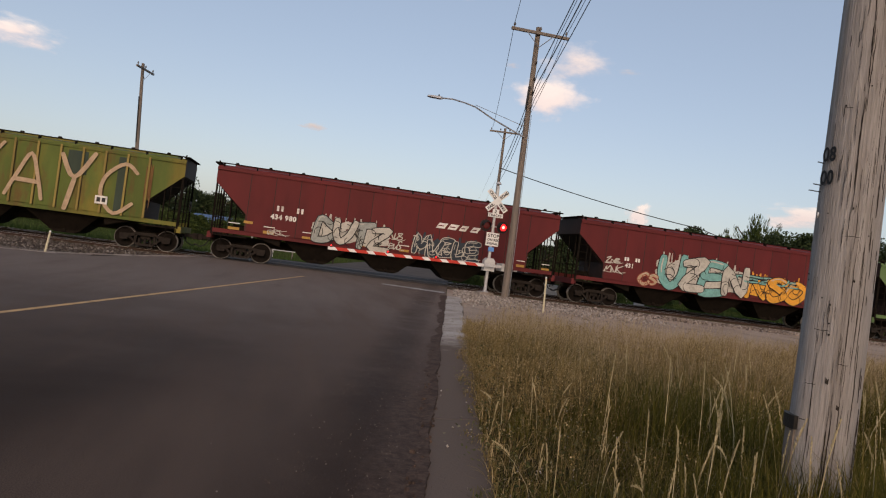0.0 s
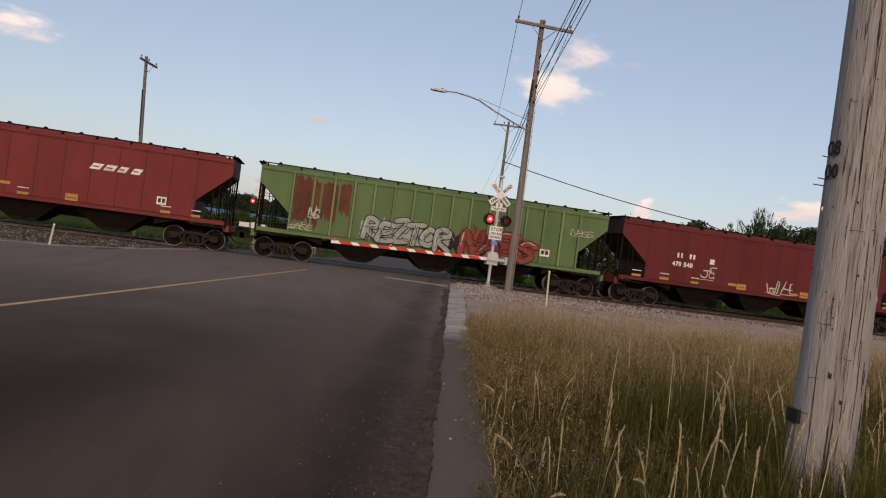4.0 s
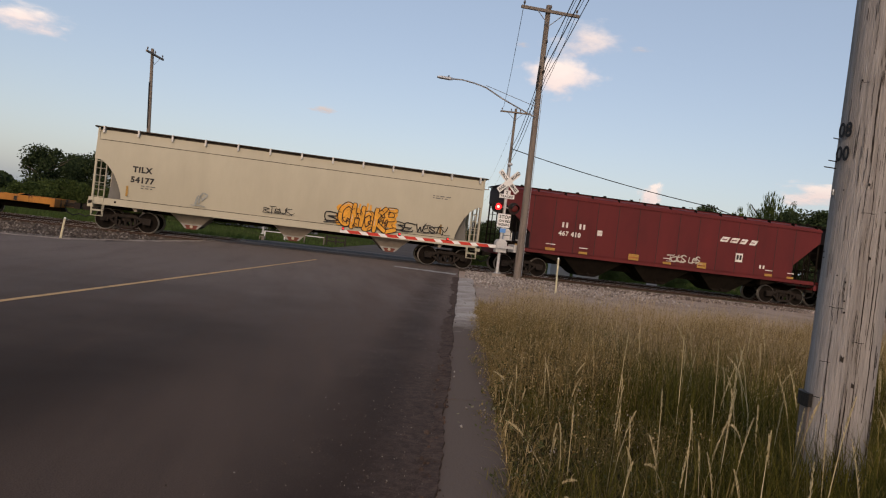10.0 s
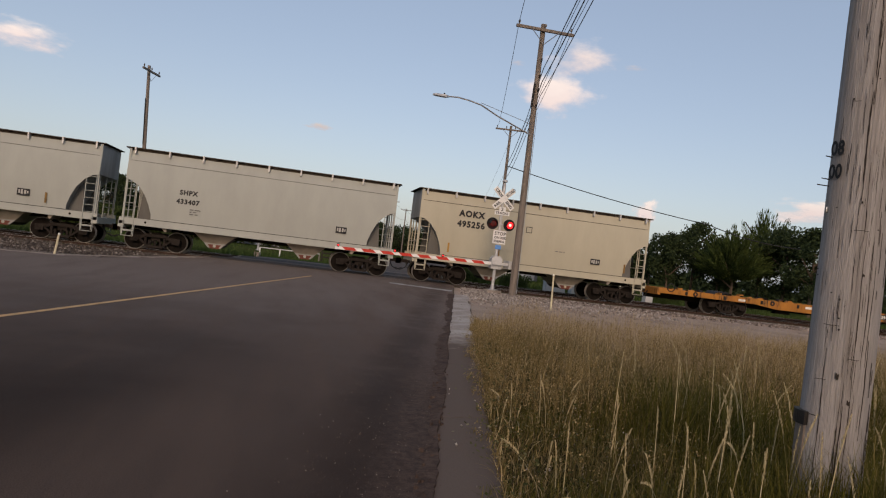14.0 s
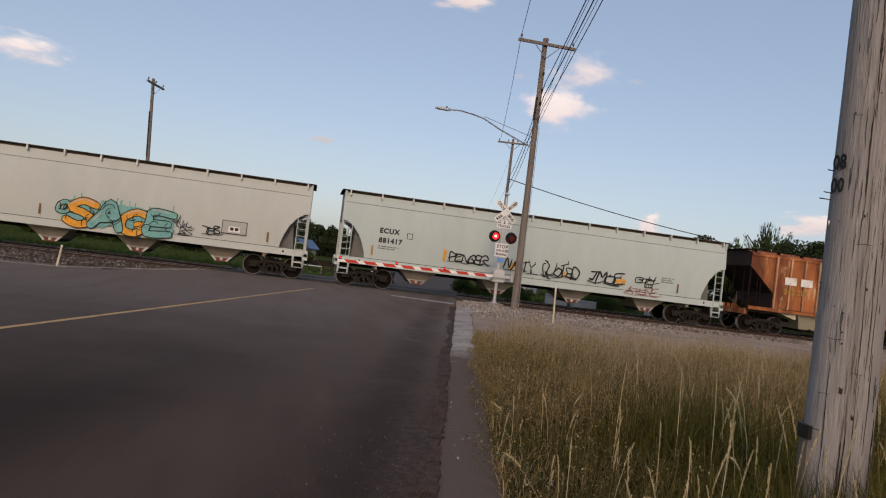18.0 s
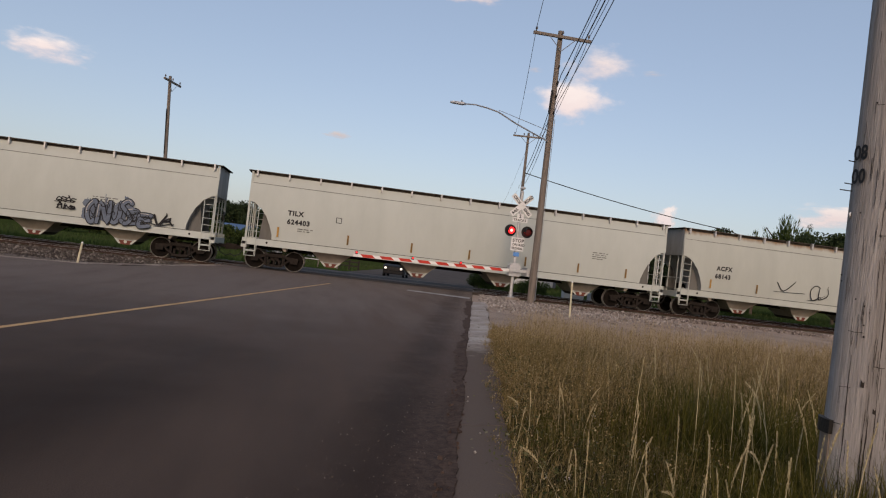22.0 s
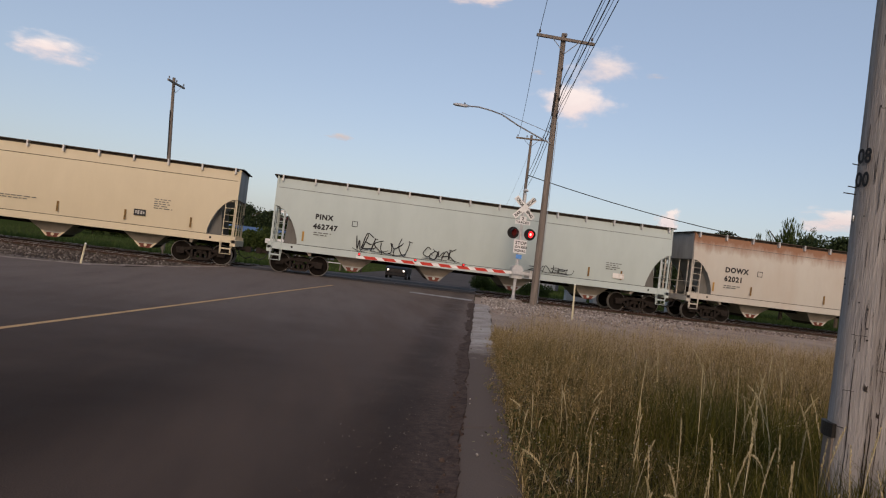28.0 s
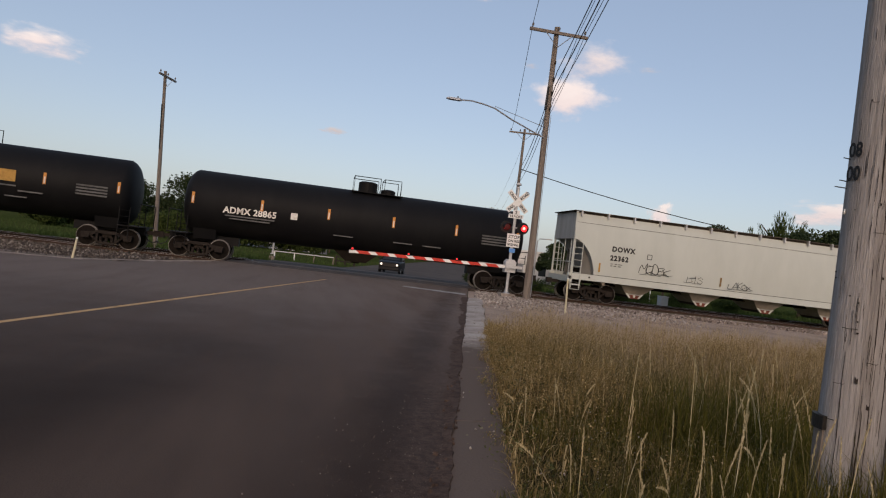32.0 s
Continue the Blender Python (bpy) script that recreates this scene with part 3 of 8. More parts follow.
# ---- poles, signals ----
def pole_mesh(h, r0, r1, n=12, lean=0.0, seed=0):
    rng = random.Random(seed)
    b = Build()
    rings = []
    for i in range(9):
        t = i / 8
        r = r0 + (r1 - r0) * t
        rings.append([(lean * h * t + r * math.cos(2 * math.pi * k / n) * rng.uniform(.98, 1.02), r * math.sin(2 * math.pi * k / n) * rng.uniform(.98, 1.02), -0.5 + (h + 0.5) * t) for k in range(n)])
    return b.loft(rings)


def crossarm_parts(p, x, z, w, mat=DARK_POLE, pins=4, turn=0.0, brace=True):
    m = pose(x, 0, z, 0, 0, turn)
    arm = part("crossarm", Build().box(-w / 2, w / 2, -.24, -.13, -.06, .06), mat, p, at=m)
    for k in range(pins):
        xx = -w / 2 + .12 + (w - .24) * k / (pins - 1)
        part("insulator", kept("insul", lambda: Build().lathe([(0, .02), (.08, .02), (.09, .05), (.16, .055), (.18, .03), (.22, .025)], "z", 8).mesh("insulator", INSULATOR)), None, p, at=m @ pose(xx, -.185, .06))
    if brace:
        for s in (-1, 1):
            part("arm_brace", Build().tube([(s * .62, -.25, -.03), (0, -.2, -.62)], .018, 4), GALV, p, at=m)
    return arm


def make_street_pole():
    px, py = 8.88, 29.0
    h = 11.85
    p = thing("utility_pole", pose(px, py, 0, 0, 0, 0), "weathered grey wooden utility pole with crossarm and street lamp arm", "utility pole", "utility poles")
    part("shaft", pole_mesh(h, .165, .11, seed=1, lean=-0.004), DARK_POLE, p, smooth=True)
    crossarm_parts(p, 0.0, 11.55, 2.6, pins=3)
    arm = [(-.1, -.12, 7.0), (-1.0, -.22, 7.3), (-1.67, -.3, 7.53), (-2.46, -.4, 7.86), (-2.96, -.45, 7.95), (-3.5, -.5, 8.0), (-3.95, -.5, 7.97)]
    part("lamp_arm", Build().tube(arm, .032, 6), GALV, p)
    part("lamp_brace", Build().tube([(-.1, -.12, 7.45), (-2.47, -.4, 7.95)], .012, 4), GALV, p)
    head = Build().loft([[(-3.9 - d, -.5 + w * c, 7.97 + hh * s - .01) for c, s in ((-1, -.5), (1, -.5), (.8, .6), (-.8, .6))] for d, w, hh in ((0, .05, .05), (.12, .12, .09), (.55, .14, .07), (.68, .08, .04))])
    part("lamp_head", head, GALV, p, "grey cobra-head street lamp")
    part("photocell", Build().lathe([(0, .03), (.07, .03)], "z", 8, (-4.1, -.5, 8.02)), BLACK, p)
    for z in (10.2, 9.5, 8.9, 8.2):
        part("bracket", Build().box(-.02, .02, -.25, -.12, z, z + .12), IRON, p)
    part("cable_splice", Build().tube([(-.17, -.16, 9.2), (-.2, -.16, 8.2)], .05, 8), BLACK, p)
    part("ground_wire", Build().tube([(.1, -.13, 8), (.14, -.15, .1)], .012, 4), GALV, p)


make_street_pole()


def make_near_pole():
    c = along(41.3, 4.82)
    p = thing("utility_pole", pose(c.x, c.y, 0, 0, 0, -41), "close weathered grey wooden utility pole with deep drying cracks", "utility pole", "utility poles")
    rng = random.Random(11)
    b = Build()
    rings, n = [], 48
    for i in range(42):
        z = -0.4 + i * 0.25
        r = 0.186 - 0.0052 * z
        rings.append([(r * (1 + .012 * math.sin(5 * a + z * .4) + rng.uniform(-.006, .006)) * math.cos(a), r * (1 + .012 * math.sin(5 * a + z * .4) + rng.uniform(-.006, .006)) * math.sin(a), z) for a in (2 * math.pi * k / n for k in range(n))])
    part("shaft", b.loft(rings), WOOD_POLE, p, smooth=True)
    def fissure(a, z, l, w):
        """A drying crack: a narrow dark lens that wanders along the grain."""
        b, n, wob = Build(), 14, rng.uniform(0, 6)
        rows = []
        for j in range(n + 1):
            t = j / n
            zz = z + l * t
            r = .186 - .0052 * zz + .0032
            half = w * math.sin(math.pi * min(.97, max(.04, t))) ** .7 * rng.uniform(.35, 1.4) / r
            mid = a + .016 * math.sin(wob + t * 9 * l) + rng.uniform(-.009, .009)
            rows.append([((r + e) * math.cos(mid + g), (r + e) * math.sin(mid + g), zz) for g, e in ((-half, -.003), (-half * .5, 0), (half * .5, 0), (half, -.003))])
        part("crack", b.loft(rows, False, False), CRACK, p)
    for k in range(170):
        a = radians(rng.triangular(215, 352, 305))
        big = k % 8 == 0
        fissure(a, rng.uniform(.2, 4.4), rng.uniform(.25, .9) if big else rng.uniform(.05, .25), rng.uniform(.0018, .0046) if big else rng.uniform(.0008, .0018))
    for a, z, w in ((268, 1.0, .018), (290, .86, .014), (276, 2.02, .007), (292, 1.6, .008), (258, 1.45, .006)):      # torn-out splinters
        r, q = .189 - .0052 * z, radians(a)
        part("splinter_hole", Build().prism([(-w * .5, 0), (w * .45, -.4 * w), (w * .55, 1.6 * w), (.1 * w, 1.1 * w), (-w * .4, 2.0 * w)], -.003, .02), CRACK, p, at=pose(r * math.cos(q), r * math.sin(q), z, 0, 0, a + 90))
    for z, a0, a1 in ((1.30, 235, 262), (.98, 230, 250), (1.86, 268, 292), (2.62, 240, 255), (1.12, 282, 300)):      # cross checks in the wood
        part("cross_check", Build().tube([((.1885 - .0052 * z) * math.cos(radians(a0 + (a1 - a0) * i / 6)), (.1885 - .0052 * z) * math.sin(radians(a0 + (a1 - a0) * i / 6)), z + rng.uniform(-.004, .004)) for i in range(7)], .0014, 4), CRACK, p)
    for az, z, sz in ((262, 1.28, .006),):
        a, r = radians(az), .184
        part("knot", Build().lathe([(-.012, sz), (.006, sz * .8), (.01, sz * .3)], "y", 10), CRACK, p, at=pose((r - .004) * math.cos(a), (r - .004) * math.sin(a), z, 0, 0, az + 90 + 180))
    for z, s in ((2.305, "08"), (2.165, "00")):     # number tags on the shaft
        a = radians(227)
        part("tag", letters(s, .118, BLACK, .004), None, p, at=pose(.181 * math.cos(a), .181 * math.sin(a), z, 0, 0, -42) @ pose(-.062, -.004, 0) @ Matrix.Diagonal((.78, 1, 1, 1)))
    def curved(r0, r1, a0, a1, z0, z1):
        q = [radians(a0 + (a1 - a0) * k / 8) for k in range(9)]
        ring = [(r1 * math.cos(a), r1 * math.sin(a)) for a in q] + [(r0 * math.cos(a), r0 * math.sin(a)) for a in reversed(q)]
        return Build().loft([[(x, y, z) for x, y in ring] for z in (z0, z1)])
    part("strap_bracket", curved(.17, .212, 176, 226, .695, .775), IRON, p, "dark bent iron strap")
    part("cable_guard", curved(.17, .196, 172, 222, .1, .69), DARK_POLE, p, "weathered dark cable guard")
    part("strap_wire", Build().tube([(.186 * math.cos(radians(a)), .186 * math.sin(radians(a)), .765) for a in range(190, 250, 10)], .0022, 4), IRON, p)
    for k in range(9):                       # nails and staples
        a, z = radians(rng.uniform(190, 340)), rng.uniform(.9, 2.9)
        r = .186 - .0052 * z
        part("nail", Build().lathe([(-.004, .006), (.004, .004)], "x", 6), IRON, p, at=pose(r * math.cos(a), r * math.sin(a), z, 0, 0, math.degrees(a)))
    for z, l in ((2.30, .02), (2.165, .03), (2.125, .05)):      # bent nails beside the numbers
        part("nail", Build().tube([(-.16, -.06, z), (-.178 - l, -.062, z + .008)], .0035, 5), IRON, p)
    a, z = radians(206), 1.98
    r = .188 - .0052 * z
    part("survey_tag", Build().lathe([(-.004, .018), (.003, .018)], "x", 12), WHITE, p, at=(r * math.cos(a), r * math.sin(a), z))


make_near_pole()


def plain_pole(c, h, w, lean=0.0, turn=0.0, second=None, label="far wooden utility pole with a crossarm", r=.15):
    p = thing("utility_pole", pose(c.x, c.y, 0, 0, 0, turn), label, "utility pole", "utility poles")
    part("shaft", pole_mesh(h, r, r * .65, 8, lean), DARK_POLE, p, smooth=True)
    crossarm_parts(p, lean * h, h - .35, w, pins=4)
    if second:
        crossarm_parts(p, lean * h, h - second, w, pins=2, brace=False)
    return p


PL = along(-12.6, 50.0)
pl = thing("utility_pole", pose(PL.x, PL.y, 0), "tall wooden line pole with a short steep crossarm", "utility pole", "utility poles")
part("shaft", pole_mesh(11.4, .15, .10, 8, -.06), DARK_POLE, pl, smooth=True)
crossarm_parts(pl, -.66, 11.0, 2.3, pins=3, turn=76)
part("riser", Build().tube([(-.45, -.14, 6.2), (-.63, -.14, 9.2)], .035, 6), BLACK, pl)
plain_pole(along(15.3, 55), 12.1, 2.4, .0, -12)
for az, r in ((6.45, 140), (7.55, 166), (8.55, 198), (9.26, 240), (9.72, 285), (10.2, 340)):
    plain_pole(along(az, r), 11.0, 2.4, 0, -12, label="distant wooden utility pole beside the road", r=.17)
for az, r in ((13.36, 124), (13.1, 180), (13.0, 250)):
    plain_pole(along(az, r), 11.0, 2.4, 0, -12, label="distant wooden utility pole beside the road", r=.17)


def wire(a, b, sag, r=.012, name="overhead_wire", label="thin black overhead wire between the poles"):
    a, b = Vector(a), Vector(b)
    pts = [a + (b - a) * t - Vector((0, 0, sag * 4 * t * (1 - t))) for t in (k / 14 for k in range(15))]
    return solid(name, Build().tube(pts, r, 4), WIRE, label, "wire", group="overhead wires")


def make_wires():
    base = Vector((8.88, 29.0, 0))
    far = along(15.3, 55)
    nearp = along(41.3, 4.82) 
    for dx, z in ((-1.2, 11.75), (.9, 11.75), (1.2, 11.75)):
        s = base + Vector((dx, -.2, z))
        wire(s, nearp + Vector((dx, 0, 11.8)), .35)
        wire(s, far + Vector((dx * .9, -.2, 12.0)), .5)
    for z, r in ((9.9, .018), (9.3, .02), (8.7, .014)):
        s = base + Vector((.12, -.2, z))
        wire(s, nearp + Vector((0.45, .1, z + 0.3)), .3, r, label="thick black telephone cable between the poles")
        wire(s, far + Vector((0, -.2, z - .8)), .5, r, label="thick black telephone cable between the poles")
    wire(far + Vector((0, -.2, 8.9)), along(31.5, 60, 6.35), .25, .034, label="black service wire sagging over the tracks")
    wire(along(31.5, 60, 6.35), along(38, 62, 5.2), .3, .034, label="black service wire sagging over the tracks")
    for a, b in zip(((6.45, 140), (7.55, 166), (8.55, 198)), ((7.55, 166), (8.55, 198), (9.26, 240))):
        for z in (10.9, 8.5):
            wire(along(*a, z), along(*b, z), .6, .02)
    for z in (10.9, 8.6):
        wire(along(15.3, 55, z), along(13.36, 124, z - .3), 1.0, .008)


make_wires()

FLIPPERS = []            # lamp lenses that turn their lit face forward: (part, place, phase)


def signal_lamp(p, x, z, phase, mirror=1, sc=1.0):
    y = -.16
    part("lamp_backplate", Build().lathe([(-.02, .26 * sc), (.0, .26 * sc)], "y", 20), BLACK, p, at=(x, y + .06, z))
    part("lamp_housing", Build().lathe([(0.0, .15 * sc), (.14, .12 * sc), (.18, .04)], "y", 14), BLACK, p, at=(x, y + .06, z))
    hood = Build()
    rings = []
    for d in (-.32, .0):
        rings.append([(.165 * sc * math.cos(a), y + d + .05, .165 * sc * math.sin(a)) for a in (radians(-10 + 200 * k / 12) for k in range(13))])
    hood.loft(rings, False, False)
    part("lamp_hood", hood, BLACK, p, at=(x, 0, z))
    b = Build().lathe([(-.016, .06 * sc), (-.012, .13 * sc), (0, .148 * sc)], "y", 18)
    b.slot = 1
    b.lathe([(0.0005, .148 * sc), (.012, .13 * sc), (.016, .05 * sc)], "y", 18)
    b.slot = 2
    b.lathe([(-.022, .02 * sc), (-.017, .062 * sc)], "y", 14)
    lens = part("lens", b, [LAMP_ON, LAMP_OFF, LAMP_CORE], p, "red signal lens")
    FLIPPERS.append((lens, (x, y - .10, z), phase))


def make_signal(c, turn, label, near=True):
    p = thing("crossing_signal", pose(c.x, c.y, 0, 0, 0, turn), label, "crossing signal", "crossing signals")
    part("foundation", Build().box(-.32, .32, -.32, .32, -.3, .12) if near else Build().box(-.18, .18, -.18, .18, -.8, .0), CONCRETE, p)
    part("base_flange", Build().lathe([(.12, .16), (.15, .16), (.18, .09), (.34, .08)], "z", 12), GALV if near else SILVER, p)
    part("mast", Build().tube([(0, 0, .15), (0, 0, 4.75)], .065, 10), SILVER, p)
    part("mast_cap", Build().lathe([(4.75, .07), (4.8, .05), (4.83, .01)], "z", 10), SILVER, p)
    f = -.1
    for k, a in enumerate((45, -45)):
        blade = part("crossbuck_blade", Build().box(-.61, .61, f - .03 - .012 * k, f - .02 - .012 * k, -.115, .115), WHITE, p, "white crossbuck blade with black lettering", at=pose(0, 0, 4.15, 0, -a, 0))
        if near:
            words = ("RAIL", "ROAD") if k == 0 else ("CROS", "SING")
            for w, x in zip(words, (-.55, .17)):
                part("lettering", letters(w, .17, BLACK, .006), None, blade, at=(x, f - .034 - .012 * k, -.06))
    part("track_sign", Build().box(-.15, .15, f - .02, f - .01, 3.6, 3.78).box(-.34, .34, f - .02, f - .01, 3.42, 3.6), WHITE, p, "white sign reading 2 TRACKS")
    if near:
        part("lettering", letters("2", .2, BLACK, .006), None, p, at=(-.06, f - .024, 3.61))
        part("lettering", letters("TRACKS", .14, BLACK, .004, 1.15), None, p, at=(-.3, f - .024, 3.46))
    part("lamp_arm", Build().tube([(-.48, 0, 3.02), (.48, 0, 3.02)], .03, 6), SILVER, p)
    signal_lamp(p, -.38, 3.02, 1)
    signal_lamp(p, .38, 3.02, 0)
    part("bell", Build().lathe([(4.86, .04), (4.9, .13), (4.97, .1), (5.0, .02)], "z", 12), SILVER, p)
    if not near:
        part("gate_mechanism", Build().box(-.3, .3, -.2, .2, 1.15, 1.55), WHITE, p, "white gate motor case")
        part("counterweight", Build().box(-1.1, -.42, -.3, .3, 1.18, 1.5), WHITE, p)
        part("counterweight", Build().box(.42, .7, -.3, .3, 1.2, 1.48), WHITE, p)
    if near:
        part("stop_sign", Build().box(-.29, .29, f - .02, f - .01, 2.16, 2.74), WHITE, p, "white sign reading STOP ON RED SIGNAL")
        for w, z, s, x in (("STOP", 2.54, .2, -.23), ("ON RED", 2.38, .14, -.23), ("SIGNAL", 2.22, .14, -.24)):
            part("lettering", letters(w, s, BLACK, .005, 1.1), None, p, at=(x, f - .024, z))
        part("notice", Build().box(-.13, .13, f - .02, f - .01, 1.92, 2.1), BLUE_SIGN, p, "small blue notice plate")
        part("gate_mechanism", Build().prism([(-.22, 1.05), (.26, 1.05), (.26, 1.5), (.16, 1.62), (-.12, 1.62), (-.22, 1.5)], -.14, .22), SILVER, p, "silver gate motor case")
        for s in (-.27, .27):
            part("gate_crank", Build().box(-.25, .75, s - .02, s + .02, 1.24, 1.36), SILVER, p)
        for k in range(3):
            part("counterweight", Build().box(.5 + .14 * k, .62 + .14 * k, -.4, .4, 1.12, 1.46), SILVER, p)
        tip, root = -7.0, -.2
        arm = Build().box(root - 1.2, root, -.06, .06, 1.24, 1.36)
        part("arm_butt", arm, GALV, p)
        n = 17
        for k in range(n):
            x0, x1 = tip + (root - tip) * k / n, tip + (root - tip) * (k + 1) / n
            z0, z1 = 1.16 + .12 * k / n, 1.16 + .12 * (k + 1) / n
            hh = .062
            x0, x1 = (x0 - .05 * (k > 0), x1 + .05 * (k < n - 1)) if k % 2 else (x0 + .05 * (k > 0), x1 - .05 * (k < n - 1))
            lean = .07
            q = [(x0 + lean * (k > 0), z0 - hh), (x1 + lean * (k < n - 1), z1 - hh), (x1 - lean * (k < n - 1), z1 + hh), (x0 - lean * (k > 0), z0 + hh)]
            part("arm_stripe", Build().prism(q, -.075, -.045), RED_PAINT if k % 2 else WHITE, p)
        for x, ph in ((tip + .12, None), (tip + 2.5, 0), (tip + 4.6, 1)):
            z = 1.16 + .12 * (x - tip) / (root - tip) + .11
            part("arm_lamp", Build().box(x - .05, x + .05, -.1, -.02, z - .06, z + .07), BLACK, p)
            b = Build().lathe([(-.012, .016), (-.006, .03), (0, .036)], "y", 10)
            part("arm_lens", b, LAMP_ON, p, "small red gate lamp", at=(x, -.1, z + .01))
    return p


make_signal(Vector((8.1, 29.5)), 2.0, "silver railway crossing signal with crossbuck, red lamps and lowered gate")
make_signal(along(-3.85, 50), -8.0, "silver railway crossing signal across the tracks", False)


def make_stakes():
    for (x, y, h, tilt) in ((8.19, 22.17, 1.15, -2), (-7.43, 22.82, .62, 6)):
        p = thing("marker_stake", pose(x, y, 0, 0, tilt, 0), "pale slender marker stake standing in gravel", "stake", "marker stakes")
        part("post", Build().tube([(0, 0, -.1), (0, 0, h)], .035, 8, .03), material("pale_stake", (.58, .52, .36), .7, scale=6), p)
        part("cap", Build().lathe([(h, .034), (h + .03, .03), (h + .05, .01)], "z", 8), WHITE, p)


make_stakes()


# ---- grass, stones, trees ----
def quick_mesh(name, verts, faces_n, mats, slots=None):
    """A mesh from an array of vertices, its faces taken in order, faces_n corners each."""
    verts = np.asarray(verts, dtype=np.float32).reshape(-1, 3)
    me = bpy.data.meshes.new(name)
    nf = len(verts) // faces_n
    me.vertices.add(len(verts))
    me.vertices.foreach_set("co", verts.ravel())
    me.loops.add(nf * faces_n)
    me.loops.foreach_set("vertex_index", np.arange(nf * faces_n, dtype=np.int32))
    me.polygons.add(nf)
    me.polygons.foreach_set("loop_start", np.arange(0, nf * faces_n, faces_n, dtype=np.int32))
    me.polygons.foreach_set("loop_total", np.full(nf, faces_n, dtype=np.int32))
    for m in mats:
        me.materials.append(m)
    me.update(calc_edges=True)
    return me


def strip_mesh(name, base, heading, height, width, bend, mat, segs=4):
    """Blades: tapered bent strips, one connected strip a blade."""
    n = len(base)
    k = segs + 1
    t = np.linspace(0, 1, k)[None, :]
    dx, dy = np.cos(heading)[:, None], np.sin(heading)[:, None]
    out = bend[:, None] * height[:, None] * t ** 2.2
    cx = base[:, 0:1] + dx * out
    cy = base[:, 1:2] + dy * out
    cz = base[:, 2:3] + height[:, None] * (t - 0.35 * np.abs(bend)[:, None] * t ** 3)
    w = width[:, None] * (1 - t ** 1.6) * 0.5 + 0.0006
    v = np.empty((n, k, 2, 3), dtype=np.float32)
    v[:, :, 0] = np.stack([cx - dy * w, cy + dx * w, cz], -1)
    v[:, :, 1] = np.stack([cx + dy * w, cy - dx * w, cz], -1)
    idx = np.arange(n * k * 2).reshape(n, k, 2)
    q = np.stack([idx[:, :-1, 0], idx[:, :-1, 1], idx[:, 1:, 1], idx[:, 1:, 0]], -1).reshape(-1, 4)
    me = bpy.data.meshes.new(name)
    me.vertices.add(n * k * 2)
    me.vertices.foreach_set("co", v.ravel())
    me.loops.add(q.size)
    me.loops.foreach_set("vertex_index", q.ravel().astype(np.int32))
    me.polygons.add(len(q))
    me.polygons.foreach_set("loop_start", np.arange(0, q.size, 4, dtype=np.int32))
    me.polygons.foreach_set("loop_total", np.full(len(q), 4, dtype=np.int32))
    me.materials.append(mat)
    me.update(calc_edges=True)
    return me


GRASS = island_material("meadow_grass", (0.045, 0.048, 0.008), (0.148, 0.124, 0.026), .9, .45, (0.30, 0.218, 0.085))
STRAW = island_material("grass_seed_stalks", (0.40, 0.32, 0.17), (0.66, 0.54, 0.33), .9, .3)
WEED = island_material("dry_weeds", (0.128, 0.088, 0.034), (0.34, 0.238, 0.102), .9, .3, (0.56, 0.43, 0.24))
FEATHER = island_material("feathery_dry_grass", (0.30, 0.214, 0.116), (0.51, 0.374, 0.222), .9, .4, (0.68, 0.52, 0.33))
LEAFY = island_material("leafy_roadside_weeds", (0.045, 0.052, 0.015), (0.120, 0.118, 0.040), .85, .3, (0.24, 0.21, 0.13))
SHRUBBY = island_material("brown_green_weeds", (0.060, 0.054, 0.016), (0.180, 0.142, 0.049), .9, .35, (0.31, 0.225, 0.115))


def field_points(rng, n, y0, y1, x_max, power=1.0):
    y = y0 + (y1 - y0) * rng.random(n) ** power
    lo = ROAD * y + 0.32 + 0.004 * y + 0.06 * np.sin(y * 3.1) + 0.05 * np.sin(y * 7.7)
    hi = np.minimum(x_max, y * 1.35 + 1.5)
    x = lo + (hi - lo) * rng.random(n)
    return x, y, x - lo


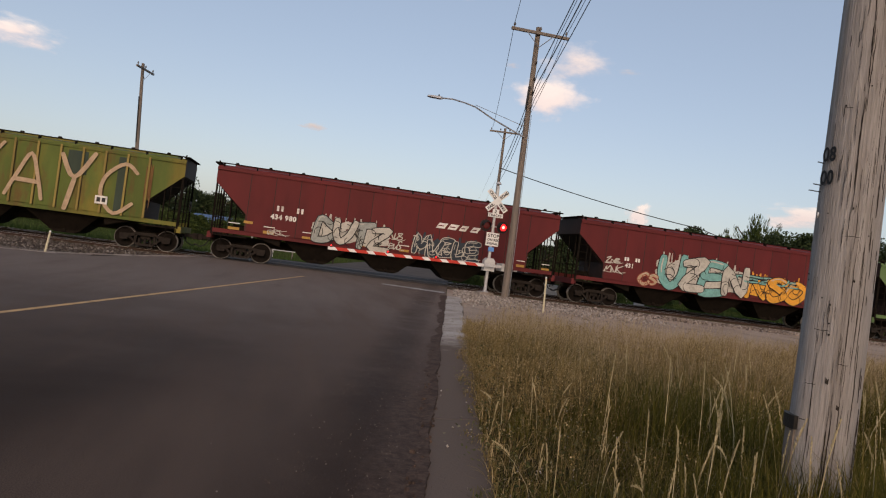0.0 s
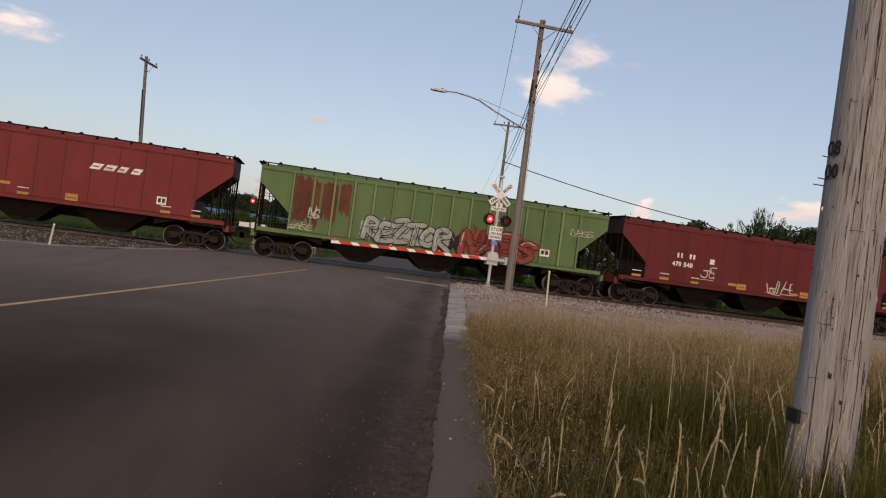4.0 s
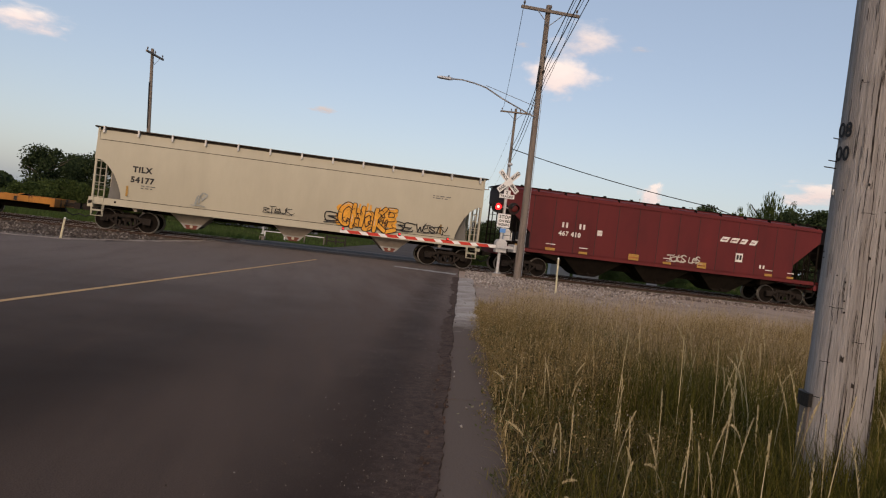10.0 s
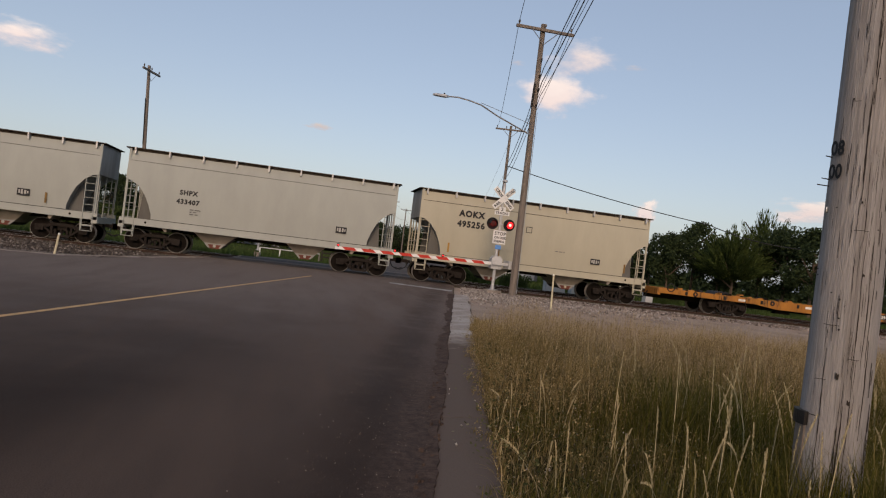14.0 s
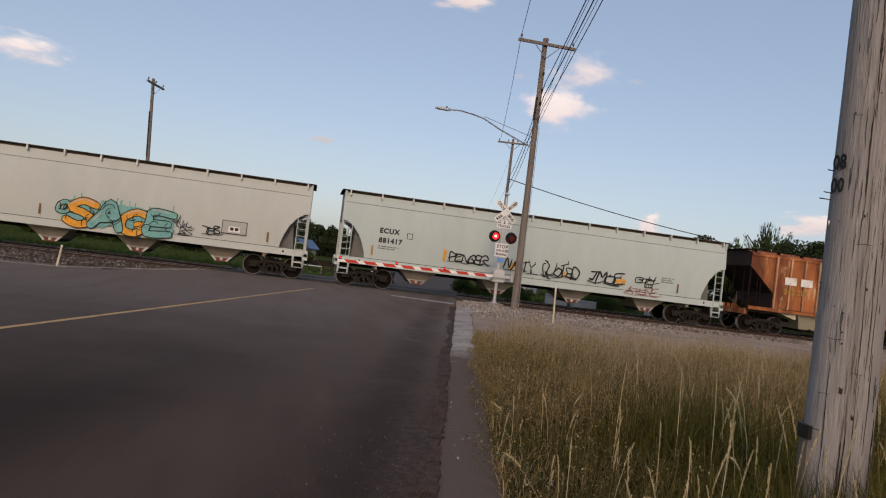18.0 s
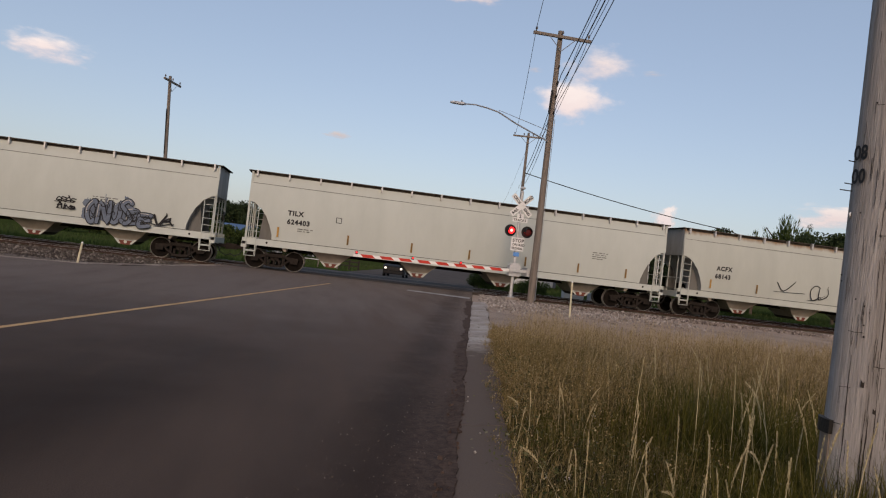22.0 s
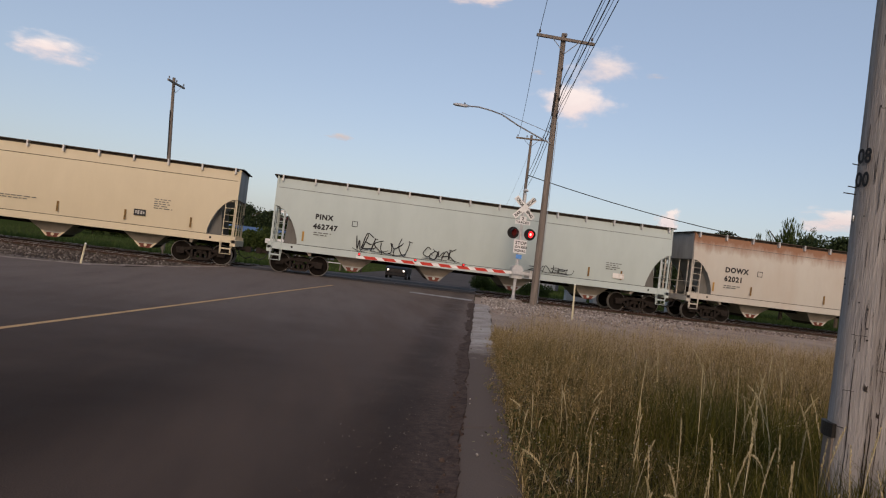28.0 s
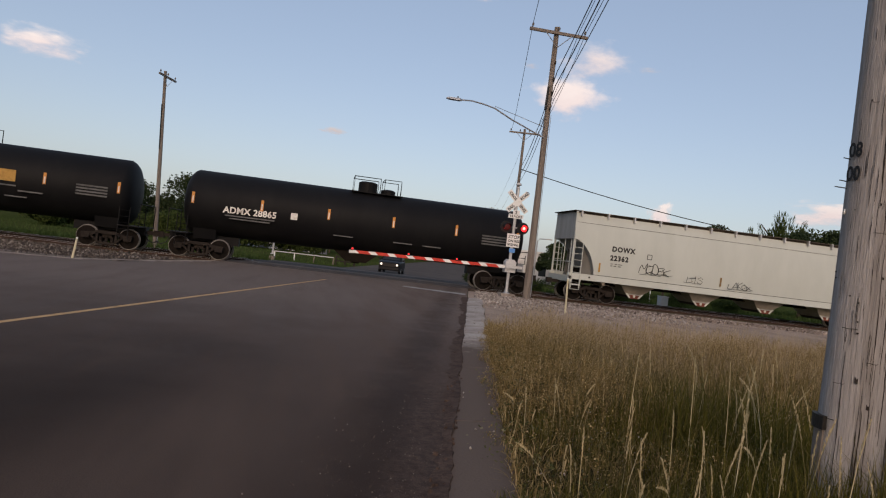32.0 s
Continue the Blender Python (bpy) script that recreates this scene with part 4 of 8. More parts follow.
def make_grass():
    rng = np.random.default_rng(4)
    def blades(n, y0, y1, hmin, hmax, wmin, wmax, power, mat, name, label, edge=0.5, thin=None):
        x, y, off = field_points(rng, n, y0, y1, 16.0, power)
        if thin:                               # fewer and fewer towards the lot
            keep = rng.random(n) < np.clip((thin + .10 * x + .5 * np.sin(x * 1.3) - y) / 4.5, 0, 1) ** 1.3
            x, y, off = x[keep], y[keep], off[keep]
        n = len(x)
        patch = 0.75 + 0.35 * np.sin(x * 1.7 + y * .9) * np.sin(y * 1.3 - x * .6)
        rise = np.clip(.22 + off / edge, 0.2, 1.0)
        h = (hmin + (hmax - hmin) * rng.random(n)) * patch * rise
        z = np.full(n, -0.10)
        ob = new(name, strip_mesh(name, np.stack([x, y, z], -1), rng.random(n) * 6.283, h, wmin + (wmax - wmin) * rng.random(n), rng.uniform(.05, .75, n), mat))
        return tagged(ob, label, "grass", kind="stuff")
    blades(34000, 1.2, 6.9, .42, .95, .004, .011, 1.2, GRASS, "tall_grass", "tall olive and straw-coloured meadow grass beside the road", 2.0)
    blades(12000, 6.0, 13.5, .25, .55, .006, .013, 1.0, SHRUBBY, "weedy_grass", "low olive-brown weedy grass behind the tall grass", 1.4, 13.5)
    blades(16000, 6.6, 17.0, .3, .66, .004, .010, .85, WEED, "dry_grass", "dry brown weedy grass before the gravel lot", 1.4, 15.0)
    blades(34000, 8.5, 22.0, .35, .85, .003, .0058, .9, FEATHER, "feather_grass", "thin feathery tan grass before the gravel lot", 1.4, 18.6)
    n = 15000
    y = 1.2 + 11.5 * rng.random(n) ** 1.2
    off = 1.9 * rng.random(n) ** 1.4
    x = ROAD * y + .36 + .004 * y + .06 * np.sin(y * 3.1) + .05 * np.sin(y * 7.7) + off
    ob = new("verge_grass", strip_mesh("verge_grass", np.stack([x, y, np.full(n, -.1)], -1), rng.random(n) * 6.283, rng.uniform(.14, .34, n) * np.clip(.5 + off, .5, 1.4), rng.uniform(.004, .010, n), rng.uniform(.2, .9, n), SHRUBBY, 3))
    tagged(ob, "short olive grass along the gutter", "grass", kind="stuff")
    n = 2600
    foot = along(41.3, 4.82)
    x, y = foot.x + rng.normal(size=n) * .42 - .05, foot.y - .3 + rng.normal(size=n) * .26
    ob = new("foot_grass", strip_mesh("foot_grass", np.stack([x, y, np.full(n, -.1)], -1), rng.random(n) * 6.283, rng.uniform(.3, .72, n), rng.uniform(.004, .009, n), rng.uniform(.05, .6, n), GRASS))
    tagged(ob, "olive grass closing round the foot of the wooden pole", "grass", kind="stuff")
    # stalks with seed heads
    n = 230
    x, y, off = field_points(rng, n, 2.2, 6.2, 8.0, 1.0)
    x = x + .25 * (1 - off / off.max())
    rise = np.clip(.45 + off / 2.4, 0.45, 1.0)
    h = rng.uniform(.62, 1.16, n) * rise
    head = rng.random(n) * 6.283
    bend = np.where(rng.random(n) < .14, rng.uniform(.45, .8, n), rng.uniform(.02, .24, n))
    base = np.stack([x, y, np.full(n, -.13)], -1)
    tagged(new("grass_stalks", strip_mesh("grass_stalks", base, head, h, np.full(n, .0065), bend, STRAW)), "pale straw-coloured grass stalks", "grass", kind="stuff")
    quads = []                                 # spikes: overlapping spikelets along the upper part of each stalk
    for i in range(n):
        long = rng.uniform(.2, .36)
        m = 54
        for j in range(m):
            t = 1 - long * (1 - j / m)
            o = bend[i] * h[i] * t ** 2.2
            c = Vector((x[i] + math.cos(head[i]) * o, y[i] + math.sin(head[i]) * o, -.13 + h[i] * (t - .35 * bend[i] * t ** 3)))
            a = rng.random() * 6.283
            fat = math.sin(math.pi * min(.98, .12 + .86 * j / m)) ** .5
            d = Vector((math.cos(a), math.sin(a), 2.6)).normalized() * .024 * fat
            q = Vector((-math.sin(a), math.cos(a), 0)) * .0032
            c2 = c + d * .5
            quads += [c, c2 + q, c + d, c2 - q]
    tagged(new("grass_seed_heads", quick_mesh("grass_seed_heads", [tuple(q) for q in quads], 4, [STRAW])), "pale thick grass seed spikes", "grass", kind="stuff")
    # branching weeds: a stem, side twigs, and small clustered heads
    def weeds(name, n, y0, y1, hmin, hmax, twigs, mat, head_mat, label, heads, power=1.0, thin=15.5, reach=13.0):
        x, y, off = field_points(rng, n, y0, y1, reach, power)
        keep = rng.random(n) < np.clip((thin + .08 * x - y) / 4.0, 0, 1)
        x, y, off = x[keep], y[keep], off[keep]
        n = len(x)
        h = rng.uniform(hmin, hmax, n) * np.clip(.35 + off * .8, .35, 1)
        k = twigs
        lean = rng.uniform(-.12, .12, (n, 2))
        t = rng.uniform(.25, .95, (n, k))
        bx, by = x[:, None] + lean[:, :1] * t * h[:, None], y[:, None] + lean[:, 1:] * t * h[:, None]
        bz = -.08 + t * h[:, None]
        a = rng.random((n, k)) * 6.283
        l = h[:, None] * rng.uniform(.18, .42, (n, k)) * (1.15 - .6 * t)
        base = np.stack([bx, by, bz], -1).reshape(-1, 3)
        stem = strip_mesh(name + "_stem", np.concatenate([np.stack([x, y, np.full(n, -.1)], -1), base]), np.concatenate([rng.random(n) * 6.283, a.ravel()]), np.concatenate([h, l.ravel()]),
                          np.concatenate([np.full(n, .006), np.full(n * k, .0034)]), np.concatenate([rng.uniform(.0, .2, n), rng.uniform(.5, 1.3, n * k)]), mat, 3)
        tagged(new(name, stem), label, "weeds", kind="stuff")
        tip = base + np.stack([np.cos(a) * l * .85, np.sin(a) * l * .85, l * .68], -1).reshape(-1, 3)
        c = np.repeat(tip, heads, 0) + rng.normal(size=(len(tip) * heads, 3)) * (.013, .013, .017)
        u = rng.normal(size=c.shape)
        u /= np.linalg.norm(u, axis=1)[:, None]
        v = np.cross(u, rng.normal(size=c.shape))
        v /= np.linalg.norm(v, axis=1)[:, None]
        r = rng.uniform(.004, .009, (len(c), 1))
        q = np.stack([c - u * r, c - v * r, c + u * r, c + v * r], 1)
        tagged(new(name + "_heads", quick_mesh(name + "_heads", q, 4, [head_mat])), "small clustered dry heads of the roadside weeds", "weeds", kind="stuff")
    weeds("brown_weeds", 2200, 6.0, 15.5, .30, .66, 11, WEED, WEED, "branching brown dried weeds among the grass", 3, 1.0)
    weeds("olive_weeds", 1500, 4.0, 11.5, .22, .52, 12, SHRUBBY, WEED, "branching olive-brown weeds with dry heads", 2, .9, 13.0)
    weeds("kerbside_weeds", 420, 5.8, 13.5, .34, .74, 13, WEED, WEED, "rough speckled dried weeds standing by the kerb", 2, 1.0, 14.5, 3.4)
    weeds("gutter_weeds", 260, 3.4, 12.0, .16, .34, 8, WEED, PALE_STONES, "low dry weeds with pale heads along the gutter", 2, 1.0, 14.0)
    n = 420
    x, y, off = field_points(rng, n, 3.4, 10.5, 8.0, 1.0)
    keep = rng.random(n) < np.exp(-off / 1.6)
    x, y = x[keep], y[keep]
    k = 46
    c = np.stack([np.repeat(x, k), np.repeat(y, k), np.zeros(len(x) * k)], -1)
    size = np.repeat(rng.uniform(.12, .26, len(x)), k)
    c += rng.normal(size=c.shape) * size[:, None] * (.55, .55, .0)
    c[:, 2] = -.02 + size * 1.5 * rng.random(len(c))
    u = rng.normal(size=c.shape) * (1, 1, .5)
    u /= np.linalg.norm(u, axis=1)[:, None]
    v = np.cross(u, (0, 0, 1)) + rng.normal(size=c.shape) * .3
    r = rng.uniform(.010, .022, (len(c), 1))
    tagged(new("leafy_weeds", quick_mesh("leafy_weeds", np.stack([c - u * r, c - v * r * .5, c + u * r, c + v * r * .5], 1), 4, [LEAFY])), "low dark leafy weeds among the roadside grass", "weeds", kind="stuff")
    # low tufts along the gutter and in the gravel
    n = 3400
    y = rng.uniform(2.5, 16, n)
    x = ROAD * y + .42 + rng.random(n) ** 2 * .9 + .012 * y * rng.random(n)
    tagged(new("gutter_tufts", strip_mesh("gutter_tufts", np.stack([x, y, np.full(n, -.02)], -1), rng.random(n) * 6.283, rng.uniform(.03, .2, n), rng.uniform(.005, .012, n), rng.uniform(.1, 1.1, n), WEED)), "low dry tufts along the gutter", "weeds", kind="stuff")
    # sparse weeds in the ballast and grass beyond the tracks
    n = 42000
    y = 42.5 + 62 * rng.random(n) ** 1.8
    x = rng.uniform(-1, 1, n) * (16 + y * .75) + 6
    on_road = (x > ROAD * y - 12.2) & (x < ROAD * y + .4)
    x, y = x[~on_road], y[~on_road]
    n = len(x)
    z = np.array([ground_z(v) for v in y])
    tagged(new("far_grass", strip_mesh("far_grass", np.stack([x, y, z], -1), rng.random(n) * 6.283, rng.uniform(.15, .5, n), rng.uniform(.02, .06, n), rng.uniform(.1, .7, n), FAR_GRASS, 2)), "green grass beyond the tracks", "grass", kind="stuff")


FAR_GRASS = island_material("far_green_grass", (0.032, 0.055, 0.012), (0.085, 0.125, 0.034), .9, .3)
make_grass()


def make_stones():
    rng = np.random.default_rng(9)
    tri = np.array([(1, 0, 0), (0, 1, 0), (0, 0, 1), (0, 1, 0), (-1, 0, 0), (0, 0, 1), (-1, 0, 0), (0, -1, 0), (0, 0, 1), (0, -1, 0), (1, 0, 0), (0, 0, 1),
                    (0, 1, 0), (1, 0, 0), (0, 0, -1), (-1, 0, 0), (0, 1, 0), (0, 0, -1), (0, -1, 0), (-1, 0, 0), (0, 0, -1), (1, 0, 0), (0, -1, 0), (0, 0, -1)], dtype=np.float32)

    def stones(name, x, y, z, size, label, mat=STONES):
        n = len(x)
        s = size[:, None] * rng.uniform(.6, 1.2, (n, 3))
        a = rng.random(n) * 6.283
        corner = tri[None] * s[:, None, :]
        ca, sa = np.cos(a)[:, None], np.sin(a)[:, None]
        p = np.stack([corner[..., 0] * ca - corner[..., 1] * sa + x[:, None], corner[..., 0] * sa + corner[..., 1] * ca + y[:, None], corner[..., 2] + corner[..., 0] * .3 + z[:, None]], -1)
        idx = np.array([0, 1, 2, 1, 3, 2, 3, 4, 2, 4, 0, 2, 1, 0, 5, 3, 1, 5, 4, 3, 5, 0, 4, 5])
        first = np.array([0, 1, 2, 4, 7, 14])
        v = p[:, first]
        me = bpy.data.meshes.new(name)
        me.vertices.add(n * 6)
        me.vertices.foreach_set("co", v.astype(np.float32).ravel())
        f = (np.arange(n)[:, None] * 6 + idx[None]).astype(np.int32)
        me.loops.add(f.size)
        me.loops.foreach_set("vertex_index", f.ravel())
        me.polygons.add(n * 8)
        me.polygons.foreach_set("loop_start", np.arange(0, f.size, 3, dtype=np.int32))
        me.polygons.foreach_set("loop_total", np.full(n * 8, 3, dtype=np.int32))
        me.materials.append(mat)
        me.update(calc_edges=True)
        tagged(new(name, me), label, "stones", kind="stuff")

    n = 36000
    x = rng.uniform(-30, 42, n)
    u = rng.uniform(-1, 1, n)
    y = TRACK + u * 3.2
    z = -.17 - np.clip(np.abs(u * 3.2) - 1.9, 0, 9) * .16
    keep = (x < ROAD * y - 12.0) | (x > ROAD * y + .5)
    keep &= ~((np.abs(np.abs(y - TRACK) - .75) < .1))
    stones("ballast_stones", x[keep], y[keep], z[keep], rng.uniform(.03, .075, keep.sum()), "grey and brown crushed ballast stones along the rails")
    n = 12000                                  # the spilled ballast on the lot, thinning out towards the road
    x = 8.2 + 34 * rng.random(n)
    y = 32.0 - 5.6 * rng.random(n) ** 1.25 + .3 * np.sin(x * 1.1)
    pick = (rng.random(n) < np.clip((x - 7.5) / 3.0, .1, 1)) & (rng.random(n) < np.clip((y - 26.4) / 1.4, .02, 1))
    stones("spilled_ballast", x[pick], y[pick], np.where(y[pick] > 29.4, -.13, .0), rng.uniform(.03, .08, pick.sum()), "brown and grey ballast stones spilled on the gravel lot", SPILLED)
    n = 9000
    x = rng.uniform(-42, -4, n)
    y = rng.uniform(21.5, 31.5, n)
    pick = (x < ROAD * y - 12.1) & (y > 23.0 + .055 * (x + 7))
    stones("shoulder_stones", x[pick], y[pick], np.full(pick.sum(), -.02), rng.uniform(.025, .07, pick.sum()), "brown crushed stones on the shoulder by the tracks", STONES)
    n = 16000
    x = 5 + 9.5 * rng.random(n) ** 1.1
    y = rng.uniform(20, 31.5, n)
    pick = (x > ROAD * y + .3) & (rng.random(n) < np.clip((y - 20 - .35 * np.maximum(x - 7, 0)) / 7, .02, 1) ** 1.3)
    stones("loose_stones", x[pick], y[pick], np.where((y[pick] > 29.8) & (x[pick] > 8.4), -.12, -.012), rng.uniform(.012, .05, pick.sum()) * rng.uniform(.6, 1.5, pick.sum()), "loose pale stones scattered on the gravel", PALE_STONES)
    n = 2600
    y = 2.6 + 23 * rng.random(n) ** 1.3
    x = ROAD * y - .02 - np.abs(rng.normal(0, .55, n))
    stones("road_grit", x, y, np.full(n, .004), rng.uniform(.002, .0065, n), "small loose grit along the road edge", GRIT)
    n = 130
    y = 3.4 + 20 * rng.random(n) ** 1.2
    x = ROAD * y + .05 + .62 * rng.random(n) ** .6
    stones("gutter_pebbles", x, y, np.full(n, .03), rng.uniform(.004, .014, n), "small pale pebbles lying on the gutter strip", PALE_STONES)


make_stones()

BARK = material("bark", (0.10, 0.075, 0.055), .95, scale=3, grain=20, stretch=(3, 3, .5), vary=.4)
LEAF_A = island_material("dark_green_leaves", (0.015, 0.027, 0.012), (0.048, 0.070, 0.028), .85, .2)
LEAF_B = island_material("mid_green_leaves", (0.026, 0.042, 0.012), (0.075, 0.105, 0.028), .8, .25)
LEAF_C = island_material("conifer_needles", (0.010, 0.020, 0.010), (0.028, 0.045, 0.018), .85, .15)


def tree(c, h, w, seed, kind="round", leaf=None, size=.3, label=None):
    rng = np.random.default_rng(seed)
    t = thing("tree", pose(c.x, c.y, c.z, 0, 0, seed * 37 % 360), label or "leafy dark green tree in the distance", "tree", "trees")
    b = Build()
    b.tube([(0, 0, -.2), (.1, 0, h * .3), (0, .1, h * .7)], .035 * h * .6, 7, .01 * h)
    for k in range(6):
        a = k * 1.1 + seed
        z = h * (.25 + .08 * k)
        b.tube([(0, 0, z), (w * .25 * math.cos(a), w * .25 * math.sin(a), z + h * .14), (w * .4 * math.cos(a), w * .4 * math.sin(a), z + h * .22)], .012 * h, 5, .004 * h)
    part("trunk", b, BARK, t)
    quads = []
    clumps = []
    if kind == "round":
        for k in range(34):
            a, q = rng.random() * 6.283, rng.random() ** .5
            z = h * (.28 + .62 * rng.random())
            r = w * .5 * q * math.sin(math.pi * min(.97, max(.12, (z / h - .1) / .95))) ** .6
            clumps.append((r * math.cos(a), r * math.sin(a), z, w * rng.uniform(.10, .2)))
        clumps += [(w * .1 * math.cos(k), w * .1 * math.sin(k), h * .9, w * .12) for k in range(3)]
    elif kind == "spread":
        for k in range(40):
            a, q = rng.random() * 6.283, rng.random() ** .5
            r = w * .5 * q
            z = h * (.35 + .6 * (1 - q ** 2) * rng.uniform(.4, 1)) 
            clumps.append((r * math.cos(a), r * math.sin(a), z, w * rng.uniform(.05, .12)))
    elif kind == "spiky":
        for k in range(95):                   # plumes that fan out from the middle
            a, q = rng.random() * 6.283, rng.random() ** .7
            reach = h * rng.uniform(.52, .74) * (1 - .22 * q)
            up, out = math.cos(q * 1.15), math.sin(q * 1.15) * w / h * 1.25
            for j in range(7):
                s = .35 + .65 * j / 6
                clumps.append((reach * out * s * math.cos(a), reach * out * s * math.sin(a), h * .3 + reach * up * s - .05 * h * q * s * s, w * .04))
    else:
        for k in range(60):
            z = h * (.1 + .9 * rng.random())
            a, r = rng.random() * 6.283, w * .5 * (1 - z / h) * rng.uniform(.5, 1)
            clumps.append((r * math.cos(a), r * math.sin(a), z, w * .08))
    for cx, cy, cz, cr in clumps:
        m = int(200 * (1 if kind in ("round", "spread") else .12 if kind == "spiky" else .3))
        p = rng.normal(size=(m, 3))
        p /= np.linalg.norm(p, axis=1)[:, None]
        p = p * (cr * rng.uniform(.45, 1.15, (m, 1))) + (cx, cy, cz)
        u = rng.normal(size=(m, 3))
        u /= np.linalg.norm(u, axis=1)[:, None]
        v = np.cross(u, rng.normal(size=(m, 3)))
        v /= np.linalg.norm(v, axis=1)[:, None]
        s = size * .62 * rng.uniform(.5, 1.15, (m, 1))
        if kind == "spiky":
            u = p - (0, 0, h * .3) + rng.normal(size=(m, 3)) * .9
            u /= np.linalg.norm(u, axis=1)[:, None]
            v = np.cross(u, rng.normal(size=(m, 3))) * .16
            s = s * 2.1
        quads.append(np.stack([p - u * s, p - v * s * .6, p + u * s, p + v * s * .6], 1))
    me = quick_mesh("crown", np.concatenate(quads), 4, [leaf or LEAF_A])
    part("crown", me, None, t)
    return t


def place(az, r):
    p = along(az, r)
    p.z = ground_z(p.y)
    return p


def top_height(el, r):
    return EYE[2] + r * math.tan(radians(el)) - ground_z(r)


def make_trees():
    r = 140
    for i, (az, el, w, kind) in enumerate(((-19.2, 2.9, 9, "round"), (-17.6, 2.7, 8, "round"), (-15.7, 3.2, 9, "round"), (-14.3, 3.1, 6, "round"), (-12.6, 1.9, 8, "round"), (-10.4, 3.75, 10.5, "round"),
                                           (-8.4, 2.5, 8, "round"), (-6.9, 2.5, 8, "round"), (-5.2, 2.2, 7, "round"), (-3.6, 1.9, 8, "round"), (-2.2, 2.0, 7, "round"), (-.7, 2.3, 7, "round"), (.6, 2.1, 6, "round"),
                                           (1.8, 1.9, 6, "round"), (3.2, 2.5, 4.5, "cone"), (2.4, 2.0, 4, "cone"), (4.3, 1.8, 6, "round"), (5.4, 1.9, 6, "round"), (6.6, 1.7, 7, "round"), (7.8, 1.75, 7, "round"), (9.1, 1.8, 8, "round"), (10.3, 1.3, 7, "round"),
                                           (11.3, .9, 6, "round"), (13.6, 1.2, 7, "round"), (14.4, 1.7, 6, "round"))):
        rr = r + (i * 37 % 23) + (60 if az > 5 else 0)
        tree(place(az, rr), top_height(el, rr), w * rr / 140, 20 + i, kind, LEAF_C if kind == "cone" else LEAF_A, .42, "dark green conifer in the distance" if kind == "cone" else None)
    r = 88
    for i, (az, el, w, kind) in enumerate(((19.6, 2.6, 6, "spread"), (21.4, 3.5, 7, "spread"), (23.4, 3.6, 7, "spread"), (25.6, 3.8, 6.5, "spread"), (27.6, 3.4, 6, "spread"), (28.9, 3.8, 5, "round"), (30.7, 4.9, 7, "round"), (32.6, 3.7, 6, "round"),
                                           (33.6, 4.6, 7, "spiky"), (35.4, 5.9, 10, "spiky"), (37.2, 5.0, 7, "round"), (39.0, 5.2, 7, "round"), (41.5, 5.0, 8, "round"), (44, 5.0, 8, "round"), (47, 5, 8, "round"))):
        rr = r + (i * 29 % 11)
        tree(place(az, rr), top_height(el, rr), w * rr / 88, 70 + i, kind, LEAF_B if kind == "spiky" else LEAF_A, .3, "dark green spreading tree beyond the railway")
    for i in range(16):                       # low shrubs under the trees
        az = -20 + 1.25 * i
        p = place(az, 105 + (i * 17 % 9))
        tree(p, 2.6 + (i * 7 % 5) * .25, 5.5, 120 + i, "round", LEAF_B, .3, "low green shrub at the edge of the woods")
    for i, (x, y, h, w) in enumerate(((9.6, 43.0, .8, 1.6), (11.2, 44.2, .6, 1.5), (13.4, 43.4, .75, 2.0), (16.4, 44.0, .7, 1.8), (19.0, 43.0, .9, 2.0), (21.5, 44.5, .7, 1.7), (24.0, 43.4, .8, 2.2), (27.5, 43.6, .8, 2.0))):
        tree(Vector((x, y, ground_z(y))), h, w, 160 + i, "round", LEAF_B, .075, "low green bush beside the far track")
    # a closing belt of woods far behind
    rng = np.random.default_rng(77)
    n = 30000
    az = np.radians(rng.uniform(-62, 66, n))
    rr = rng.uniform(300, 330, n)
    hh = rng.random(n) ** .7 * (5.2 + 1.6 * np.sin(np.degrees(az) * 1.3) + 1.2 * np.sin(np.degrees(az) * 3.1))
    p = np.stack([rr * np.sin(az), rr * np.cos(az), hh - .7], -1)
    u = rng.normal(size=(n, 3))
    u /= np.linalg.norm(u, axis=1)[:, None]
    v = np.cross(u, rng.normal(size=(n, 3)))
    v /= np.linalg.norm(v, axis=1)[:, None]
    s = rng.uniform(.6, 1.3, (n, 1))
    q = np.stack([p - u * s, p - v * s, p + u * s, p + v * s], 1)
    tagged(new("far_woods", quick_mesh("far_woods", q, 4, [LEAF_A])), "distant dark green belt of woods", "woods", kind="stuff")


make_trees()

BLUE_ROOF = material("blue_metal_roof", (0.07, 0.135, 0.25), .5, .1, scale=1, vary=.2)
DARK_WALL = material("grey_metal_wall", (0.12, 0.13, 0.15), .7, scale=1, vary=.2)
PALE_WALL = material("pale_building_wall", (0.50, 0.50, 0.50), .8, scale=.6, vary=.2)
PANE = material("dark_window_glass", (0.02, 0.025, 0.03), .1, bump=0)


